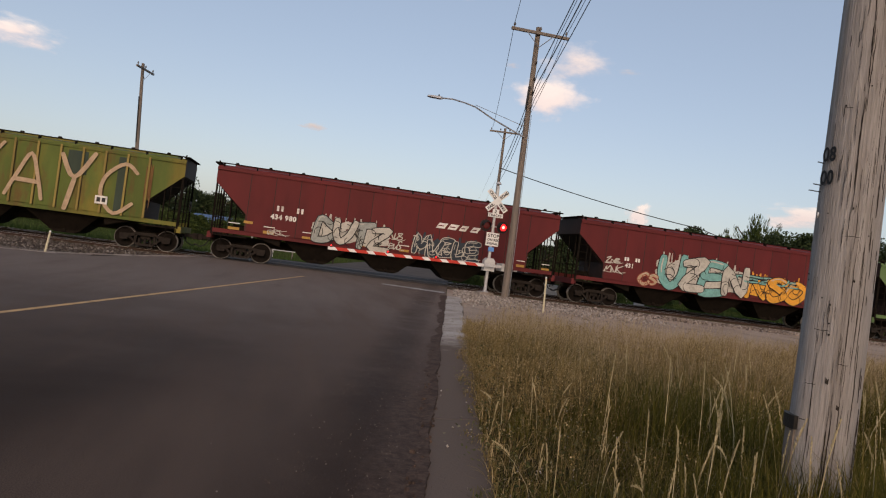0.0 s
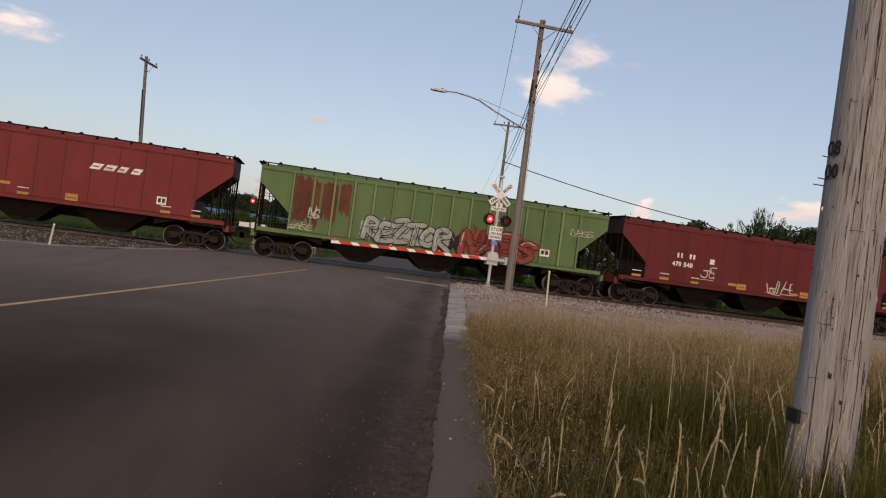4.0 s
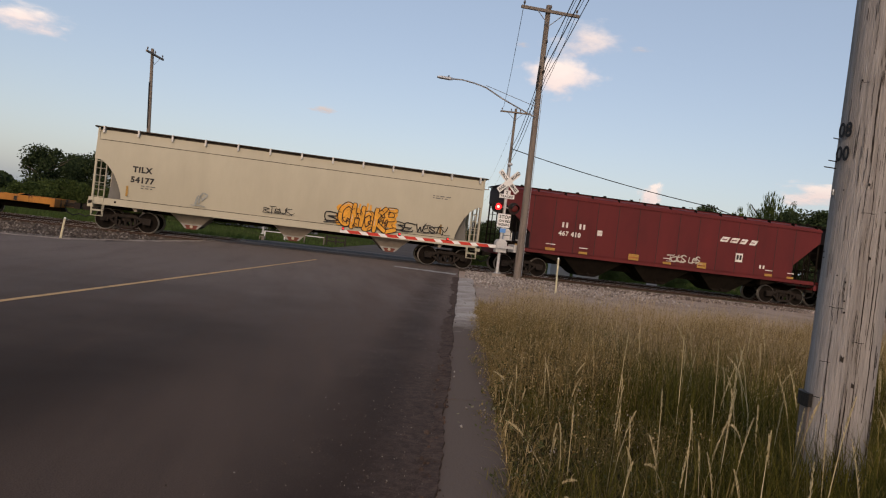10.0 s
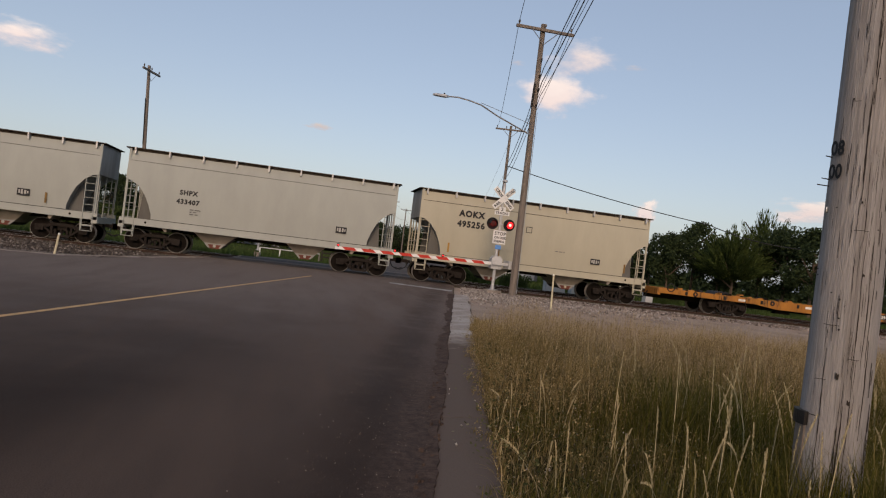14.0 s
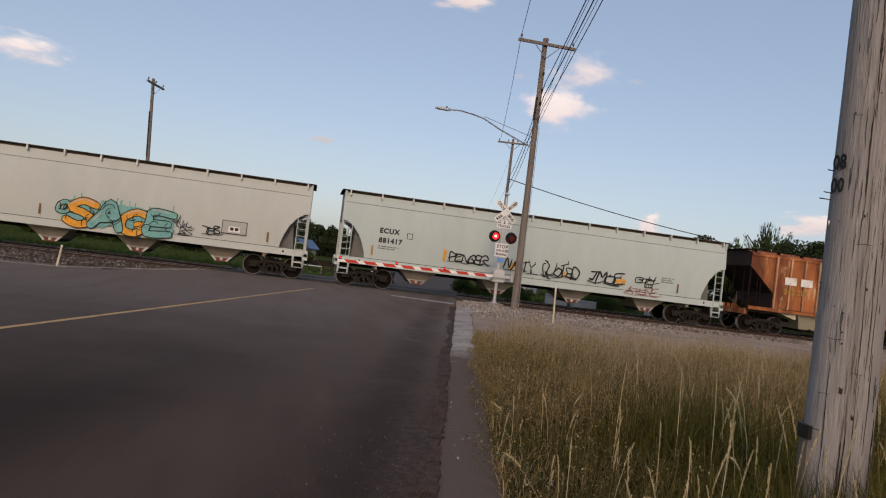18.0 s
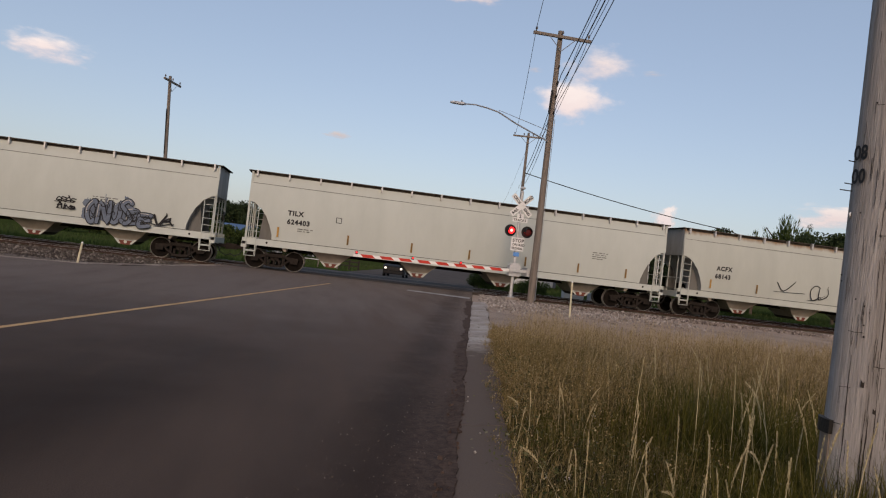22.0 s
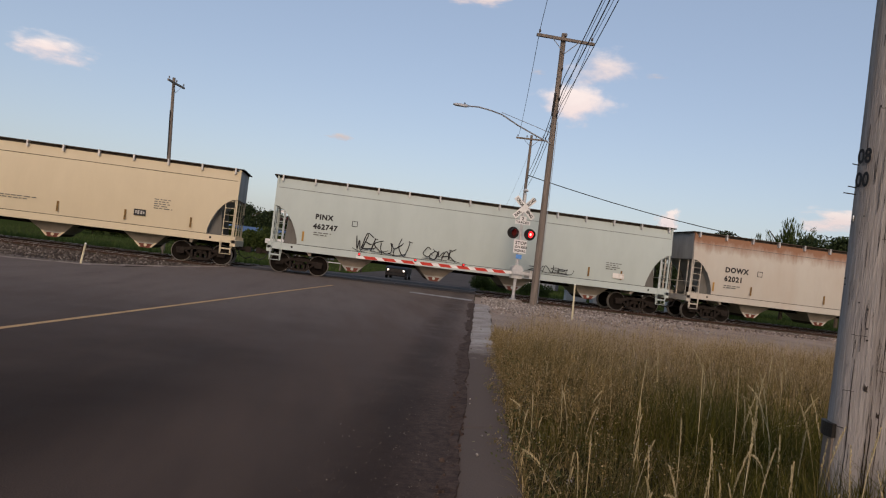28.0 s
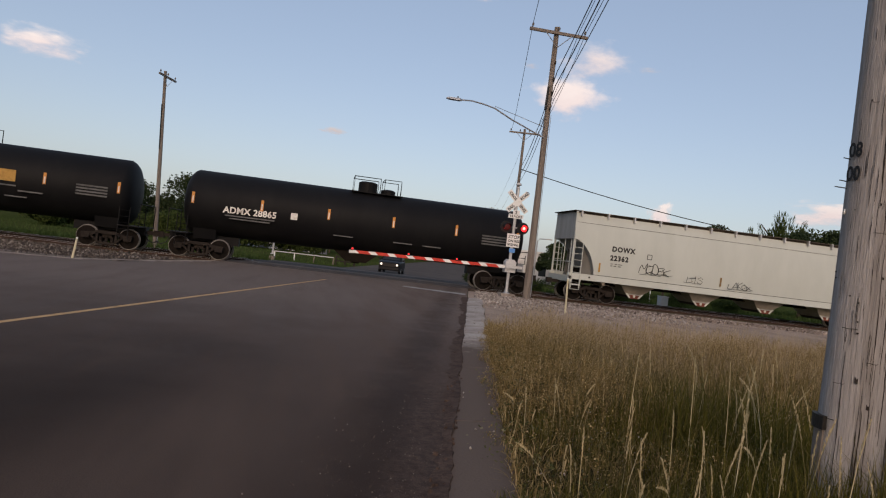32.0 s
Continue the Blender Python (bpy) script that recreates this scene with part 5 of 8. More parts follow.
def make_buildings():
    a, c = place(-8.2, 118), place(.6, 122)
    length = (c - a).length
    turn = math.degrees(math.atan2(c.y - a.y, c.x - a.x))
    m = Matrix.Translation(a) @ pose(0, 0, 0, 0, 0, turn)
    h = thing("metal_building", m, "long low building with a blue metal roof among trees", "building")
    part("wall", Build().box(.4, length - .4, 0, 9, 0, 2.5), DARK_WALL, h)
    part("roof", Build().prism([(0, 2.4), (length, 2.4), (length, 2.52), (0, 2.52)], -.4, 0).hexa([(0, -.5, 2.4), (length, -.5, 2.4), (length, 4.5, 3.9), (0, 4.5, 3.9)], [(0, -.5, 2.5), (length, -.5, 2.5), (length, 4.5, 4.02), (0, 4.5, 4.02)]).hexa([(0, 4.5, 3.9), (length, 4.5, 3.9), (length, 9.5, 2.4), (0, 9.5, 2.4)], [(0, 4.5, 4.02), (length, 4.5, 4.02), (length, 9.5, 2.5), (0, 9.5, 2.5)]), BLUE_ROOF, h, "blue metal gable roof")
    for k in range(5):
        part("door", Build().box(1.5 + k * 3.4, 3.3 + k * 3.4, -.05, 0, 0, 2.1), PALE_WALL, h)
    p = place(17.1, 96)
    b = thing("shop_building", pose(p.x, p.y, p.z, 0, 0, -14), "pale flat-roofed roadside building", "building")
    part("wall", Build().box(-2.6, 2.6, 0, 6, 0, 4.0), PALE_WALL, b)
    part("parapet", Build().box(-2.75, 2.75, -.15, 6.15, 4.0, 4.3), GALV, b)
    for k in (-1.7, .1, 1.6):
        part("window", Build().box(k - .5, k + .5, -.04, 0, 1.0, 2.3), PANE, b)
    part("sign_band", Build().box(-2.2, 2.2, -.12, -.02, 2.7, 3.7), SILVER, b)
    part("side_wall", Build().box(2.6, 3.0, -.2, 6, 0, 4.3), DARK_WALL, b)
    for az, el, r in ((25.5, 1.75, 72), (25.95, 4.75, 74), (26.65, 4.05, 76)):
        q = place(az, r)
        hh = top_height(el, r)
        f = thing("flagpole", pose(q.x, q.y, q.z), "slender white flagpole before the trees", "flagpole", "flagpoles")
        part("pole", Build().tube([(0, 0, -.2), (0, 0, hh)], .06, 8, .035), WHITE, f)
        part("finial", Build().lathe([(hh, .03), (hh + .06, .07), (hh + .12, .02)], "z", 8), WHITE, f)
        if el > 4.5:
            part("flag", Build().loft([[(0.04 + .12 * math.sin(k * .9), .1 * math.cos(k * 1.4), hh - .2 - k * .22), (.3 + .1 * math.sin(k * 1.1), .15 * math.sin(k), hh - .35 - k * .2)] for k in range(7)], False, False), WHITE, f, "limp hanging flag")
    q = place(17.4, 90)
    f = thing("street_lamp", pose(q.x, q.y, q.z), "distant tall street lamp", "street lamp")
    hh = top_height(2.1, 90)
    part("pole", Build().tube([(0, 0, -.2), (0, 0, hh), (.3, 0, hh + .3), (1.3, 0, hh + .35)], .07, 6), GALV, f)
    part("lamp_head", Build().box(1.2, 1.9, -.15, .15, hh + .28, hh + .42), GALV, f)
    p = thing("marker_post", pose(-12.57, 56.2, -.54), "short pale marker post in the grass beyond the tracks", "marker post")
    part("post", Build().box(-.05, .05, -.04, .04, -.2, 1.0), GALV, p)
    part("panel", Build().box(-.15, .15, -.06, -.04, .45, 1.25), WHITE, p)
    a, c = place(-3.7, 70), place(1.0, 70)
    g = thing("guard_rail", Matrix.Translation(a) @ pose(0, 0, 0, 0, 0, math.degrees(math.atan2(c.y - a.y, c.x - a.x))), "low white guard rail on posts beyond the tracks", "guard rail")
    l = (c - a).length
    part("rail", Build().box(0, l, -.03, .03, .68, .77), SILVER, g)
    for k in range(4):
        part("post", Build().box(l * k / 3 - .06, l * k / 3 + .06, .04, .14, -.2, .75), WHITE if k in (0, 1) else DARK_POLE, g)
    a, c = place(1.2, 72), place(2.7, 72)
    g = thing("board_fence", Matrix.Translation(a) @ pose(0, 0, 0, 0, 0, math.degrees(math.atan2(c.y - a.y, c.x - a.x))), "dark wooden post-and-rail fence beyond the tracks", "fence")
    l = (c - a).length
    for z in (.35, .75):
        part("board", Build().box(0, l, -.03, .03, z, z + .12), CRACK, g)
    for k in range(3):
        part("post", Build().box(l * k / 2 - .08, l * k / 2 + .08, .03, .16, -.2, 1.0), CRACK, g)
    # low equipment beside the far track
    for x, y, w, d, hgt, lab in ((15.4, 41.6, 1.3, .5, .62, "low pale equipment box beside the tracks"), (17.3, 41.8, 1.5, .6, .45, "low pale equipment box beside the tracks"), (22, 42.0, .5, .5, .6, "low pale equipment box beside the tracks")):
        e = thing("equipment_box", pose(x, y, -.12), lab, "equipment box", "equipment boxes")
        part("case", Build().box(-w / 2, w / 2, -d / 2, d / 2, 0, hgt), PALE_WALL, e)
        part("lid", Build().box(-w / 2 - .03, w / 2 + .03, -d / 2 - .03, d / 2 + .03, hgt, hgt + .04), PALE_WALL, e)
        part("foot", Build().box(-w / 2 + .1, w / 2 - .1, -d / 2 + .05, d / 2 - .05, -.15, 0), CONCRETE, e)


make_buildings()

CAR_BLACK = material("black_car_paint", (0.004, 0.0045, 0.006), .5, .0, bump=0, spec=.25)
TYRE = material("tyre_rubber", (0.02, 0.02, 0.02), .9)


def make_suv():
    car = thing("sport_utility_vehicle", pose(0, 0, 0), "black sport utility vehicle with lit headlights waiting at the crossing", "car")
    # the nose points to -y
    rings = []
    for y, z0, z1, w in ((-2.35, .45, .95, .80), (-2.25, .32, 1.02, .90), (-1.9, .28, 1.08, .95), (-1.0, .26, 1.14, .97), (0, .26, 1.16, .97), (1.6, .26, 1.16, .97), (2.2, .30, 1.12, .94), (2.3, .45, 1.0, .86)):
        rings.append([(-w, y, z0 + .1), (-w * .93, y, z0), (w * .93, y, z0), (w, y, z0 + .1), (w, y, z1 - .12), (w * .9, y, z1), (-w * .9, y, z1), (-w, y, z1 - .12)])
    part("body", Build().loft(rings), CAR_BLACK, car, smooth=True)
    part("cabin", Build().loft([[(-w, y, 1.1), (w, y, 1.1), (w * .84, y2, z1), (-w * .84, y2, z1)] for y, y2, z1, w in ((-1.0, -.55, 1.2, .9), (-.9, -.2, 1.72, .92), (1.2, 1.2, 1.76, .92), (2.1, 1.9, 1.66, .9), (2.2, 2.1, 1.2, .88))]), CAR_BLACK, car)
    part("windscreen", Build().hexa([(-.78, -.98, 1.18), (.78, -.98, 1.18), (.66, -.32, 1.66), (-.66, -.32, 1.66)], [(-.78, -1.0, 1.19), (.78, -1.0, 1.19), (.66, -.34, 1.67), (-.66, -.34, 1.67)]), PANE, car)
    part("grille", Build().box(-.5, .5, -2.40, -2.30, .62, .88), IRON, car)
    part("bumper", Build().box(-.85, .85, -2.42, -2.3, .36, .56), BLACK, car)
    for s in (-1, 1):
        part("headlight", Build().lathe([(-.02, .03), (0, .09), (.05, .1)], "y", 14), HEADLIGHT, car, "lit white headlight", at=(s * .68, -2.36, .80))
        part("headlight_bezel", Build().box(s * .68 - .17, s * .68 + .17, -2.36, -2.28, .70, .90), IRON, car)
        part("mirror", Build().box(s * 1.05 - .1, s * 1.05 + .1, -.75, -.6, 1.12, 1.28), CAR_BLACK, car)
        for y in (-1.45, 1.4):
            w = part("wheel", Build().lathe([(-.11, .30), (-.10, .35), (.10, .35), (.11, .30)], "x", 20), TYRE, car, at=(s * .86, y, .35))
            part("rim", Build().lathe([(s * .10, .22), (s * .118, .2), (s * .11, .05)], "x", 14), GALV, w)
    return car


SUV = make_suv()


def cloud_material(name, seed, rgb, power, low, high):
    """A far bank of cloud: noise gives its ragged edge, brighter above than below."""
    m = bpy.data.materials.new(name)
    m.use_nodes = True
    n, ln = m.node_tree.nodes, m.node_tree.links.new
    n.remove(n["Principled BSDF"])
    tc, mp = n.new("ShaderNodeTexCoord"), n.new("ShaderNodeMapping")
    mp.inputs["Location"].default_value = (seed * 3.1, seed * 1.7, 0)
    ln(tc.outputs["Generated"], mp.inputs[0])
    ns = n.new("ShaderNodeTexNoise")
    ns.inputs["Scale"].default_value, ns.inputs["Detail"].default_value, ns.inputs["Roughness"].default_value = 3.2, 7, .58
    ln(mp.outputs[0], ns.inputs["Vector"])
    sep = n.new("ShaderNodeSeparateXYZ")
    ln(tc.outputs["Generated"], sep.inputs[0])

    def math_node(op, a, b=None):
        x = n.new("ShaderNodeMath")
        x.operation = op
        for i, v in enumerate((a, b)):
            if v is None:
                continue
            if isinstance(v, float):
                x.inputs[i].default_value = v
            else:
                ln(v, x.inputs[i])
        return x.outputs[0]

    dx = math_node("SUBTRACT", sep.outputs["X"], .5)
    dz = math_node("SUBTRACT", sep.outputs["Z"], .45)
    rr = math_node("SQRT", math_node("ADD", math_node("MULTIPLY", dx, dx), math_node("MULTIPLY", dz, dz)))
    dens = math_node("SUBTRACT", ns.outputs["Fac"], math_node("MULTIPLY", rr, 1.15))
    mr = n.new("ShaderNodeMapRange")
    mr.interpolation_type = "SMOOTHSTEP"
    mr.inputs["From Min"].default_value, mr.inputs["From Max"].default_value = low, high
    ln(dens, mr.inputs["Value"])
    em, tr, mix = n.new("ShaderNodeEmission"), n.new("ShaderNodeBsdfTransparent"), n.new("ShaderNodeMixShader")
    cr = n.new("ShaderNodeValToRGB")
    cr.color_ramp.elements[0].position, cr.color_ramp.elements[1].position = .3, .75
    cr.color_ramp.elements[0].color, cr.color_ramp.elements[1].color = (rgb[0] * .86, rgb[1] * .80, rgb[2] * .83, 1), (*rgb, 1)
    ln(math_node("ADD", math_node("MULTIPLY", sep.outputs["Z"], .6), math_node("MULTIPLY", ns.outputs["Fac"], .5)), cr.inputs[0])
    ln(cr.outputs[0], em.inputs[0])
    em.inputs[1].default_value = power
    ln(mr.outputs[0], mix.inputs[0])
    ln(tr.outputs[0], mix.inputs[1])
    ln(em.outputs[0], mix.inputs[2])
    ln(mix.outputs[0], n["Material Output"].inputs[0])
    return m


def make_clouds():
    R = 2600.0
    for i, (az, el, w, h, low, high, power) in enumerate(((18.4, 14.2, 8.4, 5.0, .02, .42, .86), (20.4, 17.0, 8.0, 4.0, .03, .6, .82), (-21.6, 11.6, 7.0, 2.6, .0, .5, .86), (26.7, 5.3, 3.0, 2.4, .04, .3, .8),
                                                          (38.5, 6.3, 7.5, 2.6, .03, .36, .78), (9.6, 21.4, 7.5, 2.2, .02, .4, .78), (-.2, 9.0, 4.0, 1.0, .1, .5, .6), (15.2, 16.0, 2.0, .8, .1, .9, .6), (24.6, 16.2, 3.2, .9, .1, 1.1, .6))):
        c = along(az, R * math.cos(radians(el)), EYE[2] + R * math.sin(radians(el)))
        ww, hh = R * math.radians(w) / 2, R * math.radians(h) / 2
        b = Build().add([(-ww, 0, -hh), (ww, 0, -hh), (ww, 0, hh), (-ww, 0, hh)], [(0, 1, 2, 3)])
        ob = new("cloud", b.mesh("cloud", cloud_material("cloud_bank", i + 1.0, (.95, .965, .99), power, low, high)))
        ob.matrix_basis = Matrix.Translation(c) @ pose(0, 0, 0, 0, 0, -az) @ pose(0, 0, 0, el, 0, 0)
        ob.visible_shadow = False
        tagged(ob, "soft white evening cloud tinged with pink", "cloud", kind="structure")


make_clouds()


# ---- the train ----
WHEELSETS = []           # (part, x in its truck, car start, truck place)


def wheelset_mesh():
    b = Build()
    b.tube([(0, -1.02, 0), (0, 1.02, 0)], .085, 10)
    for s in (-1, 1):
        o = s * .753
        b.slot = 0
        b.lathe([(o + s * .005, .12), (o + s * .05, .14), (o + s * .03, .36), (o + s * .06, .40), (o + s * .066, .437)], "y", 28)
        b.slot = 1
        b.lathe([(o + s * .067, .437), (o + s * .068, .453), (o + s * .02, WHEEL), (o - s * .045, WHEEL + .004), (o - s * .055, WHEEL + .025), (o - s * .08, WHEEL + .02), (o - s * .08, .38)], "y", 28, caps=False)
        b.slot = 0
        b.lathe([(s * .99, .13), (s * 1.06, .12), (s * 1.07, .03)], "y", 12)
        for k in range(3):
            a = 2 * math.pi * k / 3
            b.tube([(.08 * math.cos(a), s * 1.06, .08 * math.sin(a)), (.08 * math.cos(a), s * 1.09, .08 * math.sin(a))], .022, 6)
    return b.mesh("wheelset", [WHEEL_FACE, WHEEL_RIM], True)


def side_frame_mesh():
    b = Build()
    top = [(-1.08, .62), (-.55, .66), (-.42, .74), (.42, .74), (.55, .66), (1.08, .62), (1.08, .5), (.62, .5), (.40, .60), (-.40, .60), (-.62, .5), (-1.08, .5)]
    b.prism(top, -.07, .07)
    for s in (-1, 1):
        b.hexa([(s * .62, -.06, .5), (s * .74, -.06, .5), (s * .74, .06, .5), (s * .62, .06, .5)], [(s * .22, -.06, .17), (s * .36, -.06, .17), (s * .36, .06, .17), (s * .22, .06, .17)])
        b.box(s * .40 - .05, s * .40 + .05, -.07, .07, .25, .62)
        b.prism([(s * .89 - .16, .36), (s * .89 + .16, .36), (s * .89 + .19, .60), (s * .89 - .19, .60)], -.1, .1)
    b.box(-.36, .36, -.09, .09, .14, .24)
    return b.mesh("side_frame", TRUCK)


def make_truck(car, x, s0):
    tr = part("truck", kept("bolster", lambda: Build().box(-.2, .2, -.95, .95, .42, .62).box(-.3, .3, -.3, .3, .62, .8).mesh("truck", TRUCK)), None, car, "black cast-steel freight truck", at=pose(x, 0, 0))
    for s in (-1, 1):
        part("side_frame", kept("side_frame", side_frame_mesh), None, tr, at=pose(0, s * 1.0, 0))
    for sx, sy in itertools.product((-.24, 0, .24), (-1, 1)):
        part("spring", kept("spring", lambda: Build().lathe([(.24 + .035 * k, .07 if k % 2 else .055) for k in range(8)], "z", 8).mesh("spring", TRUCK)), None, tr, at=(sx, sy * 1.0, 0))
    for dx in (-.89, .89):
        ws = part("wheelset", kept("wheelset", wheelset_mesh), None, tr, "rolling steel wheelset", at=pose(dx, 0, WHEEL))
        WHEELSETS.append((ws, dx, s0 + x))
    return tr


def coupler(car, x, s):
    b = Build().box(min(x, x + s * .55), max(x, x + s * .55), -.07, .07, .78, .94)
    b.box(min(x + s * .45, x + s * .7), max(x + s * .45, x + s * .7), -.13, .13, .72, .99)
    part("coupler", b, TRUCK, car)
    part("brake_hose", Build().tube([(x + s * .1, -.35, .85), (x + s * .25, -.35, .55), (x + s * .5, -.3, .42), (x + s * .75, -.3, .52)], .025, 5), BLACK, car)


def ladder(car, x, y, z0, z1, w, mat, axis="x", n=7):
    b = Build()
    for k in (0, w):
        p = (x + k, y) if axis == "x" else (x, y + k)
        b.tube([(*p, z0), (*p, z1)], .022, 5)
    for i in range(n):
        z = z0 + (z1 - z0) * (i + .5) / n
        q = (x + w, y) if axis == "x" else (x, y + w)
        b.tube([(x, y, z), (*q, z)], .014, 4)
    part("ladder", b, mat, car)


def rib_mesh(z0, z1, d, w, mat):
    return kept(("rib", z0, z1, d, w, mat.name), lambda: Build().box(-w, w, -d, .0, z0, z1).mesh("side_post", mat))


def hopper(spec):
    """A covered hopper car. Its origin is on the rails in its middle; the camera looks at its -y side."""
    left, right = spec["ends"]
    L, c = right - left, (left + right) / 2
    h = L / 2
    paint, round_, W = spec["paint"], spec.get("round", False), 1.55
    car = thing("covered_hopper_car", pose(c, TRACK, 0), spec["label"], "hopper car", "train cars")
    top = 4.22 if round_ else 4.10
    cut = [(0, 3.05), (.25, 3.0), (.55, 2.8), (.85, 2.42), (1.05, 2.0), (1.18, 1.6), (1.2, 1.33)] if round_ else [(0, 3.45), (1.45, 2.15), (1.47, 1.36)]
    cols = [(-h + d, z) for d, z in cut] + [(h - d, z) for d, z in reversed(cut)]
    rings = []
    for x, zb in cols:
        ring = []
        for t in (0, .2, .4, .6, .8, 1):
            z = zb + (top - zb) * t
            w = W - (.0 if not round_ else .16 * (abs(z - 2.6) / 1.7) ** 2.2)
            ring.append((-w, z))
        ring += [(-1.38 if round_ else -1.5, top + .1), (-.8, top + .2), (0, top + .23)]
        ring += [(-y, z) for y, z in reversed(ring[:-1])]
        rings.append([(x, y, z) for y, z in ring])
    b = Build().loft(rings)
    n = len(rings[0])
    for i in range(len(rings) - 1):               # end and slope sheets: grime, and their shade put into a darker colour
        if i < len(cut) - 1 or i >= len(rings) - len(cut):
            b.mi[i * n + n - 1] = 1
    b.mi[-1] = b.mi[-2] = 1
    part("body", b, [paint, END_GREY if round_ else END_DARK], car, smooth=round_)
    if round_:                                  # weld seam below the roof
        part("roof_seam", Build().box(-h + .1, h - .1, -1.475, -1.44, top - .34, top - .322), UNDER if paint in (P_CREAM, P_TAN) else PRINT_DARK, car)
    # running boards and their brackets
    zz = top + .21
    for s in (-1, 1):
        part("running_board", Build().box(-h - .12, h + .12, s * 1.42 - .12, s * 1.42 + .12, zz, zz + .03), BOARD if round_ else UNDER, car, "steel mesh running board along the roof")
        k = int(L / 1.42)
        for i in range(k + 1):
            part("board_bracket", kept(("brk", round_), lambda: (Build().box(-.035, .035, -.14, .14, -.24, .045) if round_ else Build().box(-.03, .03, -.1, .1, -.2, 0)).mesh("board_bracket", SILVER if round_ else UNDER)), None, car, at=(-h + .25 + (L - .5) * i / k, s * 1.42, zz))
        if not round_:
            for i in range(k):                    # low brackets and lugs on the roof edge
                part("roof_lug", kept("lug", lambda: Build().prism([(-.09, 0), (.09, 0), (.05, .07), (-.05, .07)], -.05, .05).mesh("roof_lug", UNDER)), None, car, at=(-h + .8 + (L - 1.6) * i / (k - 1), s * 1.42, zz + .03))
        if round_:
            # added dark strip standing for the shadow in the gap under the board
            part("trough_side", Build().box(-h + .15, h - .15, s * 1.33 - .02, s * 1.33 + .02, top + .06, zz), BOARD, car)
            # dark strip that paints the shade line between body and projecting sill
            part("sill_joint", Build().box(-h + 1.2, h - 1.2, s * 1.475 - .01, s * 1.475 + .01, 1.365, 1.385), UNDER, car)
    part("roof_hatch", Build().box(-h + .6, h - .6, -.32, .32, top + .22, top + .34), paint, car)
    for s in (-1, 1):
        part("end_board", Build().box(s * h - .15, s * h + .15, -1.5, 1.5, zz - .02, zz + .02), UNDER, car)
    # side sheets, lapped panel by panel, with posts or open seams between them
    n = spec.get("posts", 0) or round((L - 3.0) / 1.08) + 1
    if not round_:
        step = (L - 3.0) / (n - 1)
        for i in range(n - 1):
            x, a, d = -h + 1.5 + step * (i + .5), step / 2 - (.066 if spec.get("posts") else .016), .010 + .003 * ((i * 7 + int(abs(left))) % 5)
            rows = [[(x - a + 2 * a * t, -W - .004 - d * math.sin(math.pi * t) ** .5, z) for t in (0, .08, .3, .5, .7, .92, 1)] for z in (1.385, 1.6, 2.6, 3.6, top - .11)]
            part("side_sheet", Build().loft(rows, False, False), paint, car)
        for s in (-1, 1):
            part("top_chord", Build().box(-h, h, s * W - .06, s * W + .06, top - .1, top + .02), paint, car)
    if spec.get("posts"):
        for s in (-1, 1):
            for i in range(n):
                x = -h + 1.5 + (L - 3.0) * i / (n - 1)
                part("side_post", rib_mesh(1.36, top - .02, .09, .042, POST.get(paint.name, paint)), None, car, at=pose(x, s * W, 0, 0, 0, 0 if s < 0 else 180))
    if not round_:
        # dark seams; behind posts they widen, painting the posts' side shadow as dark lines
        w = .066 if spec.get("posts") else .016
        for i in range(n):
            x = -h + 1.5 + (L - 3.0) * i / (n - 1)
            part("seam", kept(("seam", w), lambda: Build().box(-w, w, -.003, .0, 1.38, top - .1).mesh("seam", END_DARK)), None, car, at=(x, -W, 0))
    # sills, platforms
    sill_mat = spec.get("sill", paint)
    for s in (-1, 1):
        if round_:
            part("side_sill", Build().box(-h - .1, h + .1, s * 1.44 - .06, s * 1.44 + .06, 1.06, 1.36), sill_mat, car)
        else:
            part("side_sill", Build().box(-h + .1, h - .1, s * 1.5 - .05, s * 1.5 + .05, 1.20, 1.38), paint, car)
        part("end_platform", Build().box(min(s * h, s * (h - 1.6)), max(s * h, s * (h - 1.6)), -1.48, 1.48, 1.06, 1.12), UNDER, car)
        part("end_sill", Build().box(s * h - .12, s * h + .12, -1.5, 1.5, .92, 1.2), sill_mat if round_ else paint, car)
        coupler(car, s * h, s)
        pm = sill_mat if round_ else UNDER
        ztop = 3.1 if round_ else 3.5
        for y in (-1.48, 1.48):
            if round_:
                part("corner_post", Build().box(s * (h - .04) - .045, s * (h - .04) + .045, y * .97 - .03, y * .97 + .03, 1.1, top + .2), pm, car)
                q = [(.70, 2.63), (.85, 2.42), (1.05, 2.0), (1.18, 1.6), (1.2, 1.34), (.58, 1.34)]
                x0, x1 = sorted((s * (h - .02), s * (h - .56)))      # the stirrup step hung under the corner
                part("stirrup", Build().tube([(x0, y, 1.1), (x0 + .03, y, .56), (x1 - .03, y, .56), (x1, y, 1.1)], .024, 5), pm, car)
                part("stirrup_tread", Build().box(x0 + .02, x1 - .02, y - .03, y + .03, .79, .83), pm, car)
                part("lifting_hole", Build().lathe([(-.004, .045), (.004, .05)], "y", 10, (s * (h - 1.0), y * 1.017, 1.22)), UNDER, car)
                part("shear_plate", Build().prism([(s * (h - a), z) for a, z in (q if s < 0 else q[::-1])], y * .75 - .02, y * .75 + .02), SHEAR, car)
            else:
                part("corner_post", Build().tube([(s * (h - .04), y, 1.1), (s * (h - .04), y, ztop + .9)], .035, 6), pm, car)
            ladder(car, s * (h - .08) - (.42 if s > 0 else 0), y * 1.02, .62, ztop + .3, .42, pm, n=9)
